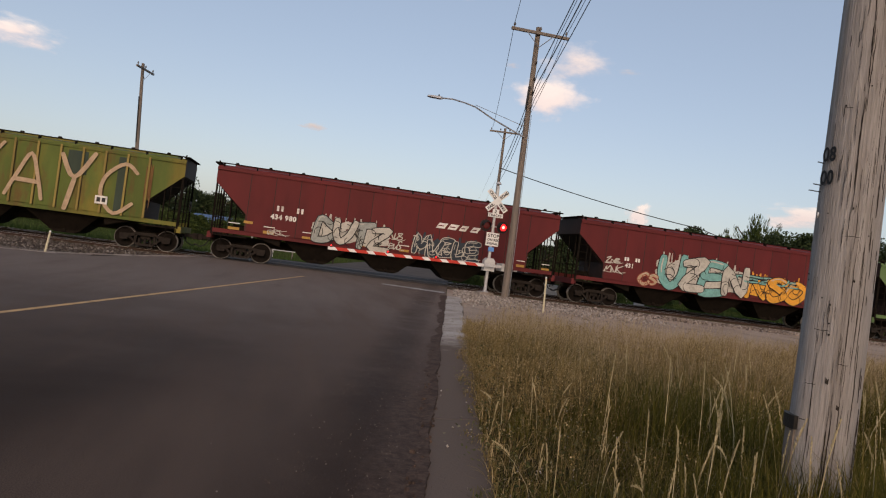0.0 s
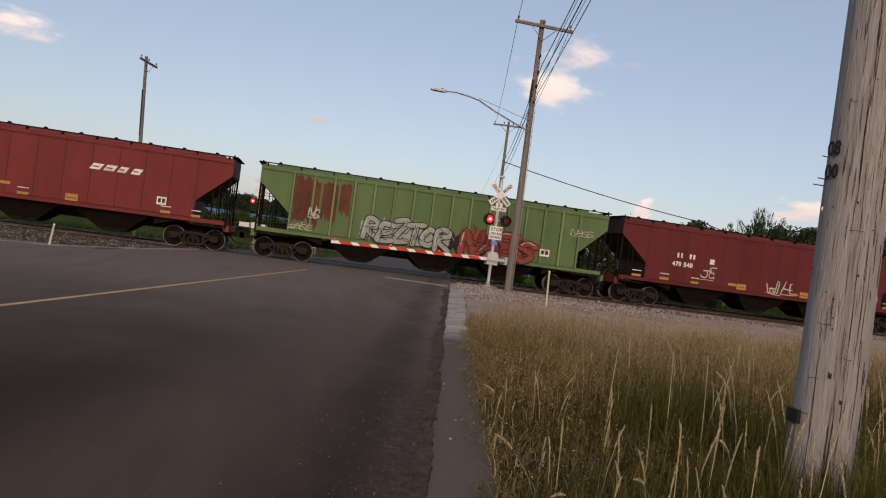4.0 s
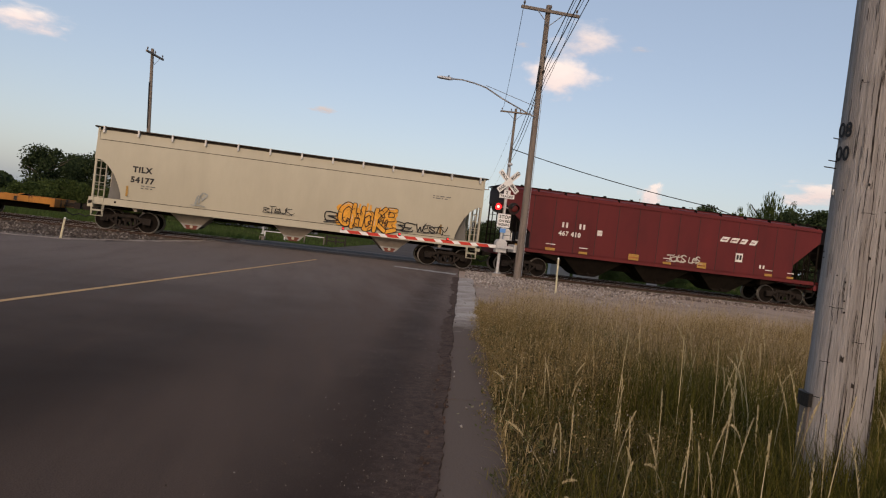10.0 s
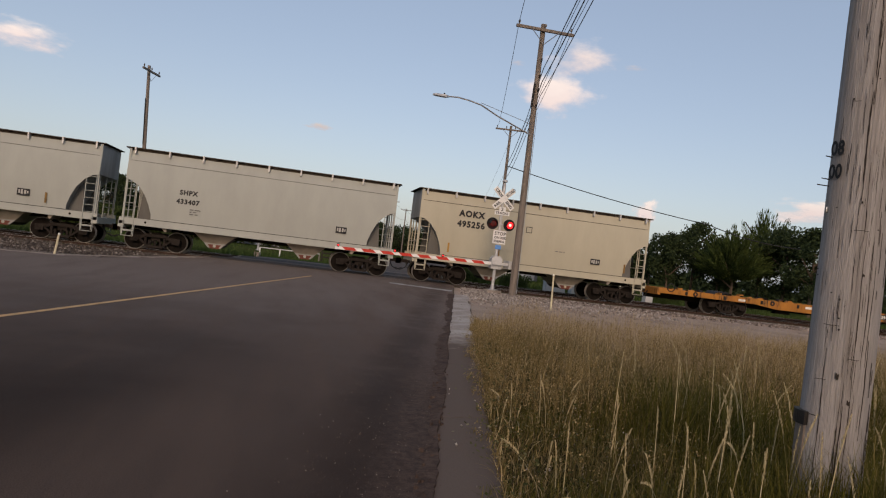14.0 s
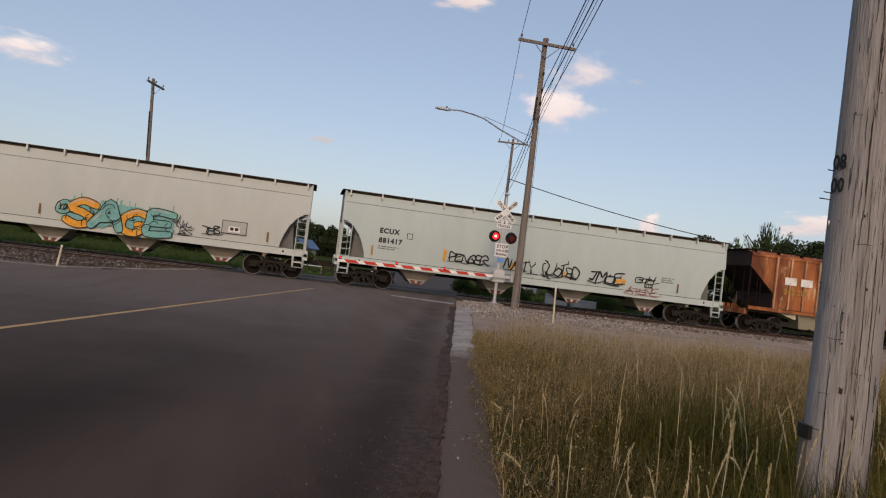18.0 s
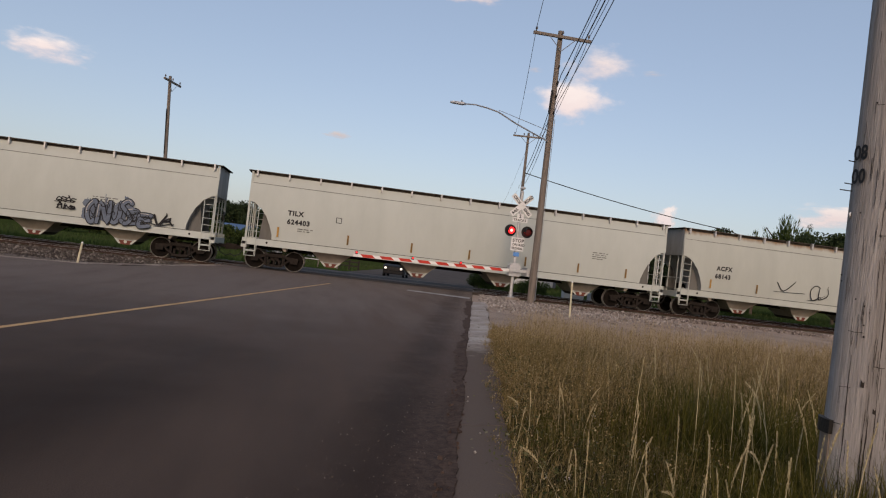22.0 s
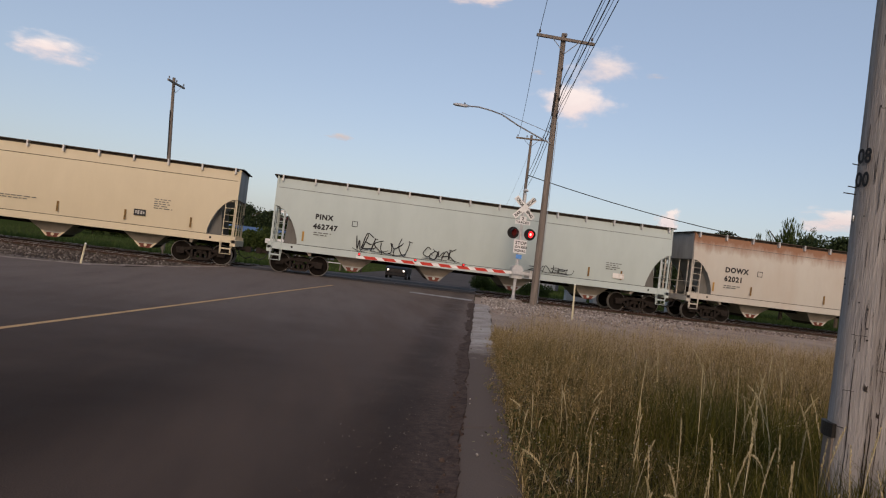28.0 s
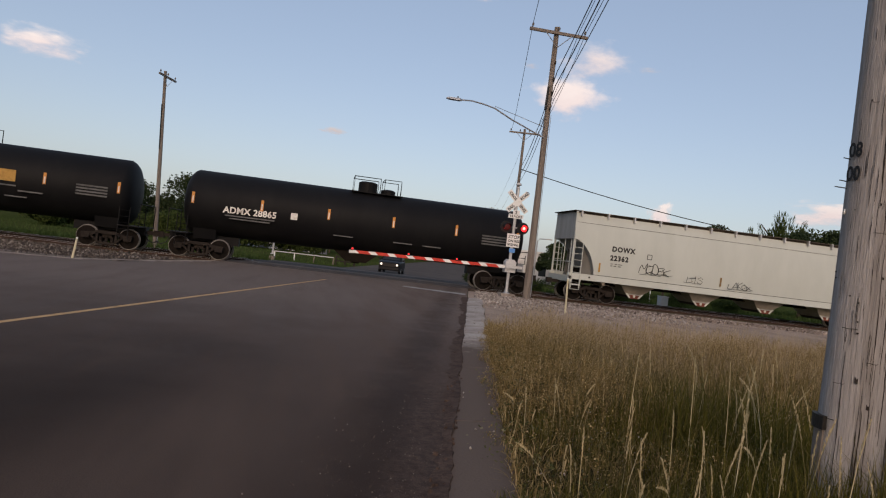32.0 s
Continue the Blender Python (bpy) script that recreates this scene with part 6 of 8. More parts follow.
        for k in range(3):
            part("end_post", Build().tube([(s * (h - .1), -.9 + k * .9, 1.1), (s * (h - .1), -.9 + k * .9, 3.6)], .03, 5), pm, car)
        if not round_:
            for y in (-1.42, 1.42):
                part("slope_post", Build().tube([(s * (h - .75), y, 1.1), (s * (h - .75), y, 2.85)], .035, 5), pm, car)
                part("slope_brace", Build().tube([(s * (h - .1), y, 3.4), (s * (h - 1.4), y, 2.1)], .03, 5), pm, car)
        part("handrail", Build().tube([(s * (h - .05), -1.4, 1.9), (s * (h - .05), 1.4, 1.9)], .02, 5), pm, car)
    part("brake_wheel", Build().lathe([(-.02, .25), (.02, .25), (.02, .2), (-.02, .2), (-.02, .25)], "x", 14, (h + .1, .4, 2.2), caps=False), IRON, car)
    part("air_reservoir", Build().tube([(-h + .8, .3, 1.45), (-h + 1.6, .3, 1.45)], .2, 10), UNDER, car)
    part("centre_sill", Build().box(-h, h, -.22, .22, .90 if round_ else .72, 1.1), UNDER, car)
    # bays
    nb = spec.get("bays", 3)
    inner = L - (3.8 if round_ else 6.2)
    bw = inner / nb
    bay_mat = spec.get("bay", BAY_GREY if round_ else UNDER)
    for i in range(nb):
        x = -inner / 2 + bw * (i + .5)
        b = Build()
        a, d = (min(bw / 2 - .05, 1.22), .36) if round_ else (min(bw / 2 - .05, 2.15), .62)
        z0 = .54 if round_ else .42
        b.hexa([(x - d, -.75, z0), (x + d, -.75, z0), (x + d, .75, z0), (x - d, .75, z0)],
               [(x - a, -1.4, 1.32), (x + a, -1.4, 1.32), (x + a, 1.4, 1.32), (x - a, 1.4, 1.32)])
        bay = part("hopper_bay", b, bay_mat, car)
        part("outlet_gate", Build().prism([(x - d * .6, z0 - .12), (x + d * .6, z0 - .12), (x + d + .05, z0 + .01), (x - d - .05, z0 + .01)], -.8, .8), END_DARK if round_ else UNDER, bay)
        if round_:
            for e in (-1, 1):
                q = [(x + e * .20, .44), (x + e * .27, .42), (x + e * .50, .66), (x + e * .34, .64)]
                part("outlet_frame", Build().prism(q if e > 0 else q[::-1], -.90, -.86), END_GREY if paint in (P_BLUISH, P_GREY, P_CREAM) else sill_mat, bay, "pale steel outlet frame")
            part("outlet_face", Build().prism([(x - .21, .40), (x + .21, .40), (x + .33, .58), (x - .33, .58)], -.885, -.82), GATE_RED, bay, "rusty red outlet gate")
            part("outlet_rim", Build().box(x - .36, x + .36, -.905, -.84, .585, .635), END_GREY, bay)
        part("outlet_cap", Build().lathe([(-.9, .03), (-.88, .085), (-.8, .09)], "y", 10, (x, 0, z0 - .02)), sill_mat if round_ else UNDER, bay)
    for s in (-1, 1):                             # outer slope of the end bays
        x0, x1 = s * (h - 1.47), s * (inner / 2)
        part("end_slope", Build().hexa([(x1, -1.35, .9), (x1 + s * .1, -1.35, .9), (x1 + s * .1, 1.35, .9), (x1, 1.35, .9)], [(x1, -1.38, 1.34), (x0, -1.38, 1.34), (x0, 1.38, 1.34), (x1, 1.38, 1.34)]), bay_mat, car)
        make_truck(car, s * (h - 1.4), c)
    dress(car, spec, h, W)
    return car, c


def ribbon(b, pts, w, y):
    """A brush stroke through points (x, z), of width w; it rises a hair along its way, so that it can cross itself."""
    pts = [Vector(p) for p in pts]
    n = len(pts)
    d = [(pts[i + 1] - pts[i]).normalized() if (pts[i + 1] - pts[i]).length > 1e-5 else Vector((1, 0)) for i in range(n - 1)]
    rows = []
    for i, p in enumerate(pts):
        t = (d[max(i - 1, 0)] + d[min(i, n - 2)])
        t = t.normalized() if t.length > .3 else d[min(i, n - 2)]
        q = Vector((-t.y, t.x)) * w / 2
        if i in (0, n - 1):
            s = -1 if i == 0 else 1
            ends = [(p + q * .9, 0), (p - q * .9, 0)]
            tip = [(p + t * s * w * .3 + q * .55, 0), (p + t * s * w * .3 - q * .55, 0)]
            rows += [tip, ends] if i == 0 else [ends, tip]
        else:
            rows.append([(p + q, 0), (p - q, 0)])
    v = [(c.x, y - .0004 * i, c.y) for i, row in enumerate(rows) for c, _ in row]
    b.add(v, [(2 * i, 2 * i + 1, 2 * i + 3, 2 * i + 2) for i in range(len(rows) - 1)])


LETTERS = {                # strokes of each letter in a unit box
    "A": (((.0, 0), (.28, .55), (.5, 1.0), (.72, .55), (1.0, 0)), ((.18, .36), (.82, .4))),
    "B": (((.1, 0), (.1, .5), (.12, 1.0), (.7, .95), (.78, .7), (.2, .52), (.85, .42), (.9, .12), (.1, 0)),),
    "C": (((.95, .82), (.6, 1.0), (.12, .7), (.1, .28), (.55, 0), (.98, .2)),),
    "D": (((.1, 0), (.12, 1.0), (.65, .92), (.98, .5), (.65, .06), (.1, 0)),),
    "E": (((.95, .95), (.15, 1.0), (.1, .5), (.12, 0), (.98, .04)), ((.1, .5), (.8, .54))),
    "G": (((.95, .8), (.55, 1.0), (.1, .6), (.2, .12), (.65, 0), (.95, .3), (.55, .42)),),
    "H": (((.1, 0), (.14, 1.0)), ((.1, .5), (.9, .55)), ((.88, 0), (.92, 1.0))),
    "I": (((.5, 0), (.52, 1.0)),),
    "J": (((.1, .95), (.95, 1.0)), ((.6, .98), (.62, .3), (.35, 0), (.05, .25))),
    "K": (((.12, 0), (.14, 1.0)), ((.95, 1.0), (.15, .48), (1.0, -.05))),
    "F": (((.95, .96), (.15, 1.0), (.1, .5), (.1, 0)), ((.1, .52), (.75, .55))),
    "L": (((.12, 1.0), (.1, .0), (.95, .05)),),
    "M": (((.0, 0), (.14, 1.0), (.5, .35), (.84, 1.0), (1.0, 0)),),
    "N": (((.08, 0), (.12, 1.0), (.86, .02), (.92, 1.0)),),
    "O": (((.5, 1.0), (.08, .65), (.12, .22), (.5, 0), (.92, .3), (.88, .75), (.5, 1.0)),),
    "P": (((.12, -.1), (.14, .5), (.14, 1.0), (.75, .95), (.88, .68), (.2, .45)),),
    "Q": (((.5, 1.0), (.08, .65), (.12, .22), (.5, 0), (.92, .3), (.88, .75), (.5, 1.0)), ((.55, .3), (1.05, -.1))),
    "R": (((.1, 0), (.12, .5), (.14, 1.0), (.72, .95), (.82, .68), (.2, .5), (.95, .0)),),
    "S": (((.92, .85), (.5, 1.0), (.12, .76), (.5, .52), (.9, .27), (.5, 0), (.06, .16)),),
    "T": (((.0, .95), (1.0, 1.0)), ((.5, .97), (.52, 0))),
    "U": (((.08, 1.0), (.1, .3), (.48, 0), (.88, .3), (.92, 1.0)),),
    "V": (((.05, 1.0), (.48, 0), (.95, 1.0)),),
    "W": (((.0, 1.0), (.22, 0), (.5, .62), (.78, 0), (1.0, 1.0)),),
    "X": (((.05, 1.0), (.95, 0)), ((.95, .98), (.05, .02))),
    "Y": (((.05, 1.0), (.48, .5), (.95, 1.0)), ((.48, .5), (.42, -.1))),
    "Z": (((.06, .95), (.94, 1.0), (.1, .06), (.98, .0)),),
}


def smooth(g):
    pts = []
    for i in range(len(g) - 1):
        p0, p1, p2, p3 = g[max(i - 1, 0)], g[i], g[i + 1], g[min(i + 2, len(g) - 1)]
        for k in range(4):
            t = k / 4
            q = .5 * ((2 * p1) + (p2 - p0) * t + (2 * p0 - 5 * p1 + 4 * p2 - p3) * t * t + (3 * p1 - p0 - 3 * p2 + p3) * t ** 3)
            pts.append((q.x, q.y))
    return pts + [tuple(g[-1])]


def letter(rng, ch, x, z, w, h, wild=.07):
    """The strokes of one letter, a little uneven, leaning forward, in a box."""
    out = []
    for st in LETTERS[ch]:
        out.append(smooth([Vector((x + w * (a + .12 * (b - .5) + rng.uniform(-wild, wild)), z + h * (b + rng.uniform(-wild, wild)))) for a, b in st]))
    return out


def piece(car, y, x, z, w, h, word, colours, line, seed, stroke=.034):
    """A spray-painted piece, letter by letter: fat filled strokes over an outline, or thin tag strokes where there is no fill."""
    rng = random.Random(seed)
    n = len(word)
    if colours and n > 2:                          # the filled ground behind the letters
        b = Build()
        for k in range(3):
            ribbon(b, [(x + w * i / 14 - .05, z + h * (.25 + .25 * k) + rng.uniform(-.12, .12) * h) for i in range(15)], h * .38, y - .002 - .0015 * k)
        for k in range(int(w * 5)):                # runs and flares of overspray above the letters
            px = x + w * rng.random()
            ribbon(b, [(px, z + h * .7), (px + rng.uniform(-.06, .06), z + h * rng.uniform(.95, 1.3))], rng.uniform(.03, .12), y - .001)
        part("graffiti_ground", b, colours[-1] if len(colours) > 1 else line, car, "spray-painted ground of the graffiti")
        y -= .008
    for i, ch in enumerate(word):
        if ch == " ":
            continue
        x0, ww = x + w * i / n, w / n * (1.10 if colours else 1.25 if stroke < .1 else .82)
        zz, hh = z + rng.uniform(-.07, .07) * h, h * rng.uniform(*((.85, 1.1) if colours or stroke > .1 else (.5, .92)))
        b = Build()
        strokes = letter(rng, ch, x0, zz, ww, hh, .07 if colours else .16 if stroke < .1 else .05)
        d = y - .004 - .03 * (i % 2) * bool(colours)
        if colours:
            fat = min(ww, hh) * .30
            for st in strokes:
                ribbon(b, st, fat + .085, d)
            b.slot = 1
            for st in strokes:
                ribbon(b, st, fat, d - .014)
            b.slot = 2
            for st in strokes[:1]:
                ribbon(b, [(px - .02, pz + fat * .25) for px, pz in st[1:max(3, len(st) // 3)]], fat * .16, d - .026)
            b.slot = 0
            for k in range(6):                     # inner cuts and arrows
                px, pz, a = x0 + ww * rng.uniform(.1, .9), zz + hh * rng.uniform(.1, .9), rng.uniform(0, 6.28)
                ribbon(b, smooth([Vector((px + .5 * fat * j * math.cos(a + .5 * j), pz + .5 * fat * j * math.sin(a + .5 * j))) for j in range(4)]), .03, d - .034)
            part("graffiti_letter", b, [line, colours[i % len(colours)], S_WHITE], car, "outlined spray-painted graffiti letter")
        else:
            for st in strokes:
                ribbon(b, st, stroke * rng.uniform(1.1, 1.6) * (.75 if stroke < .032 else 1), d)
                if stroke < .07:                   # a spur at the end of the stroke
                    (px, pz), a = st[-1], rng.uniform(-.5, 2.2)
                    ribbon(b, [(px - .08 * hh * math.cos(a), pz - .08 * hh * math.sin(a)), (px + .2 * hh * math.cos(a), pz + .2 * hh * math.sin(a))], stroke, d - .002)
            if i % 2 == 0 and stroke < .07:        # a flourish under or through the letters
                ribbon(b, smooth([Vector((x0 - .1 * ww, zz + hh * rng.uniform(-.2, .1))), Vector((x0 + ww * .7, zz - hh * .12)), Vector((x0 + ww * 1.5, zz + hh * rng.uniform(-.25, .3)))]), stroke * .7, d - .003)
            part("graffiti_stroke", b, line, car, "spray-painted graffiti stroke")


def spray(name, rgb):
    return material("spray_" + name, rgb, .75, scale=2.5, vary=.3, grain=12, bump=0)


S_BLACK, S_WHITE, S_ORANGE, S_TEAL, S_YELLOW = spray("black", (.02, .02, .022)), spray("white", (.47, .45, .40)), spray("orange", (.72, .33, .05)), spray("teal", (.16, .38, .36)), spray("yellow", (.62, .48, .12))
S_BLUE, S_PINK, S_GREY, S_CREAM = spray("blue", (.13, .16, .21)), spray("red", (.27, .055, .04)), spray("grey", (.30, .32, .30)), spray("cream", (.46, .33, .22))
S_SAGE, S_DUSK = spray("sage_green", (.16, .22, .15)), spray("dusky_blue", (.035, .045, .06))
SPRAY = {"e": S_SAGE, "h": S_DUSK, "k": S_BLACK, "w": S_WHITE, "o": S_ORANGE, "t": S_TEAL, "y": S_YELLOW, "b": S_BLUE, "p": S_PINK, "g": S_GREY, "c": S_CREAM}


def paint_is(spec, m):
    return spec["paint"] is m


def dress(car, spec, h, W):
    """Lettering, plates, decals and graffiti on the side that the camera sees; x counts from the car's left end."""
    y = -W - .006 - (.092 if spec.get("posts") else 0 if spec.get("round") else .026)
    ink = LETTER_WHITE if spec.get("ink", "k") == "w" else LETTER_BLACK
    if paint_is(spec, P_RUST):
        ink = YELLOW_DECAL
    for text, x, z, size in spec.get("text", ()):
        part("lettering", letters(text, size * .95, ink, size * .045, 1.16), None, car, at=(x - h, y, z))
    for k, (x, z, w, hh, m) in enumerate(spec.get("plates", ())):
        if m is LETTER_WHITE and w in (.4, .38, .3) and hh in (.28, .26, .2):      # two plain upright bars
            for x1 in (x + .03, x + w * .58):
                part("plate", Build().box(x1 - h, x1 - h + .10, y - .004, y + .003, z, z + hh * .9), m, car)
            continue
        yy = y + .072 if m in (P_BROWN, P_DUSKGREEN, P_OXIDE) else y
        if m in (P_BROWN, P_OXIDE):               # rust with a ragged outline
            rg = random.Random(k + int(x * 10))
            low = [(x - h + w * j / 9, z + hh * rg.uniform(0, .35)) for j in range(10)]
            high = [(x - h + w * j / 9, z + hh * rg.uniform(.86, 1.0)) for j in range(9, -1, -1)]
            part("rust_patch", Build().prism(low + high, yy - .004 - .003 * k, yy + .003), m, car, "ragged patch of rusted paint")
            continue
        plate = part("plate", Build().box(x - h, x - h + w, yy - .004 - .003 * k, yy + .003, z, z + hh), m, car)
        if m is LETTER_WHITE and .35 < w < .6 and hh > .24:      # the dark fields of a data panel
            for q in (.14, .56):
                part("field", Build().box(x - h + w * q, x - h + w * (q + .3), yy - .007 - .003 * k, yy, z + hh * .25, z + hh * .8), LETTER_BLACK, plate)
        if m is LETTER_BLACK and .35 < w < .65 and .15 < hh < .4:      # pale figures and rim of a dark data panel
            for x0, x1, z0, z1 in ((.1, .24, .3, .8), (.3, .46, .2, .85), (.56, .72, .25, .8), (.78, .9, .35, .7)):
                part("field", Build().box(x - h + w * x0, x - h + w * x1, yy - .007 - .003 * k, yy, z + hh * z0, z + hh * z1), OLD_PRINT, plate)
    for x, z, rows, w in spec.get("lines", ()):      # small print
        for k in range(rows):
            b, rg = Build(), random.Random(int(x * 31 + z * 17) + k)
            q, stop = x - h, x - h + w * (1, .8, .92, .7)[k % 4]
            while q < stop - .04:                 # broken up as words are
                word = min(rg.uniform(.07, .26), stop - q)
                b.box(q, q + word, y - .002, y + .002, z - .1 * k, z - .1 * k + .04)
                q += word + rg.uniform(.03, .08)
            part("small_print", b, ink if ink is LETTER_WHITE else PRINT_DARK, car)
    for x in spec.get("bars", ()):
        part("reflector", Build().box(x - h, x - h + .085, y - .004, y + .003, 1.55, 2.0), YELLOW_DECAL if x < 1.7 else OLD_DECAL, car, "yellow reflective strip" if x < 1.7 else "dulled yellow reflective strip")
    if paint_is(spec, P_RUST):
        part("placard", Build().prism([(6.6 - h, 1.72), (6.82 - h, 1.94), (6.6 - h, 2.16), (6.38 - h, 1.94)], y - .005, y + .002), LETTER_BLACK, car, "black diamond placard")
    if spec.get("badge"):                        # a plain ring emblem with a cross
        bx, bz = spec["badge"]
        part("emblem", Build().lathe([(0, .36), (-.004, .36), (-.004, .28), (0, .28), (0, .36)], "y", 28, (bx - h, y, bz), caps=False), LETTER_WHITE, car, "plain white ring of an emblem")
        for q in range(4):
            part("emblem", Build().lathe([(0, .085), (-.004, .08)], "y", 10, (bx - h + .13 * math.cos(q * 1.571), y, bz + .13 * math.sin(q * 1.571))), LETTER_WHITE, car, "plain white dot of an emblem")
    if spec.get("lobes"):                        # a plain two-lobed emblem
        ox, oz = spec["lobes"]
        for q in ([(.55, .62), (1.75, .56), (2.1, .66), (2.25, .82), (2.15, .98), (1.9, 1.08), (.6, 1.08)], [(0, .06), (1.9, -.02), (2.1, .1), (2.12, .3), (1.95, .46), (1.2, .5), (.75, .4), (.3, .36)]):
            part("emblem", Build().prism([(ox + a - h, oz + c) for a, c in q], y - .005, y + .003), LETTER_WHITE, car, "worn white lobe of a plain emblem")
    if spec.get("logo"):
        for x, w, hh in ((.75, .5, .12), (2.3, .5, .13), (4.05, .45, .11), (6.7, .55, .3), (8.6, .45, .11), (10.5, .5, .3), (14.4, .42, .12), (15.7, .4, .1)):
            part("reflector", Build().box(x - h, x - h + w, y - .003, y + .002, 1.4, 1.4 + hh), YELLOW_DECAL, car, "orange-yellow reflective decal")
            part("small_print", Build().box(x - h, x - h + w, y - .003, y + .002, 1.56 + hh, 1.6 + hh) if hh < .2 else Build().box(x - h + .05, x - h + w - .05, y - .006, y + .002, 1.5, 1.56), ink if hh < .2 else P_RUST, car)
        x, z = spec["logo"]
        for k, w in enumerate((.42, .42, .34, .36)):
            x0 = x - h + k * .56
            q = [(x0, z), (x0 + w, z), (x0 + w + .16, z + .26), (x0 + .16, z + .26)]
            part("logo_shape", Build().prism(q, y - .004, y + .002), ink, car, "plain slanted block of a logo")
            part("logo_bar", Build().prism([(x0 + .1, z + .1), (x0 + w - .05, z + .1), (x0 + w - .02, z + .15), (x0 + .13, z + .15)], y - .007, y - .003), spec["paint"], car)
    for i, (x, z, w, hh, n, cols, line, *stroke) in enumerate(spec.get("tags", ())):
        piece(car, y, x - h, z, w, hh, n, [SPRAY[k] for k in cols], SPRAY[line], int(abs(spec["ends"][0]) * 10) + i, *stroke)


CAR_X = []               # (car, place of its middle at 0 s)

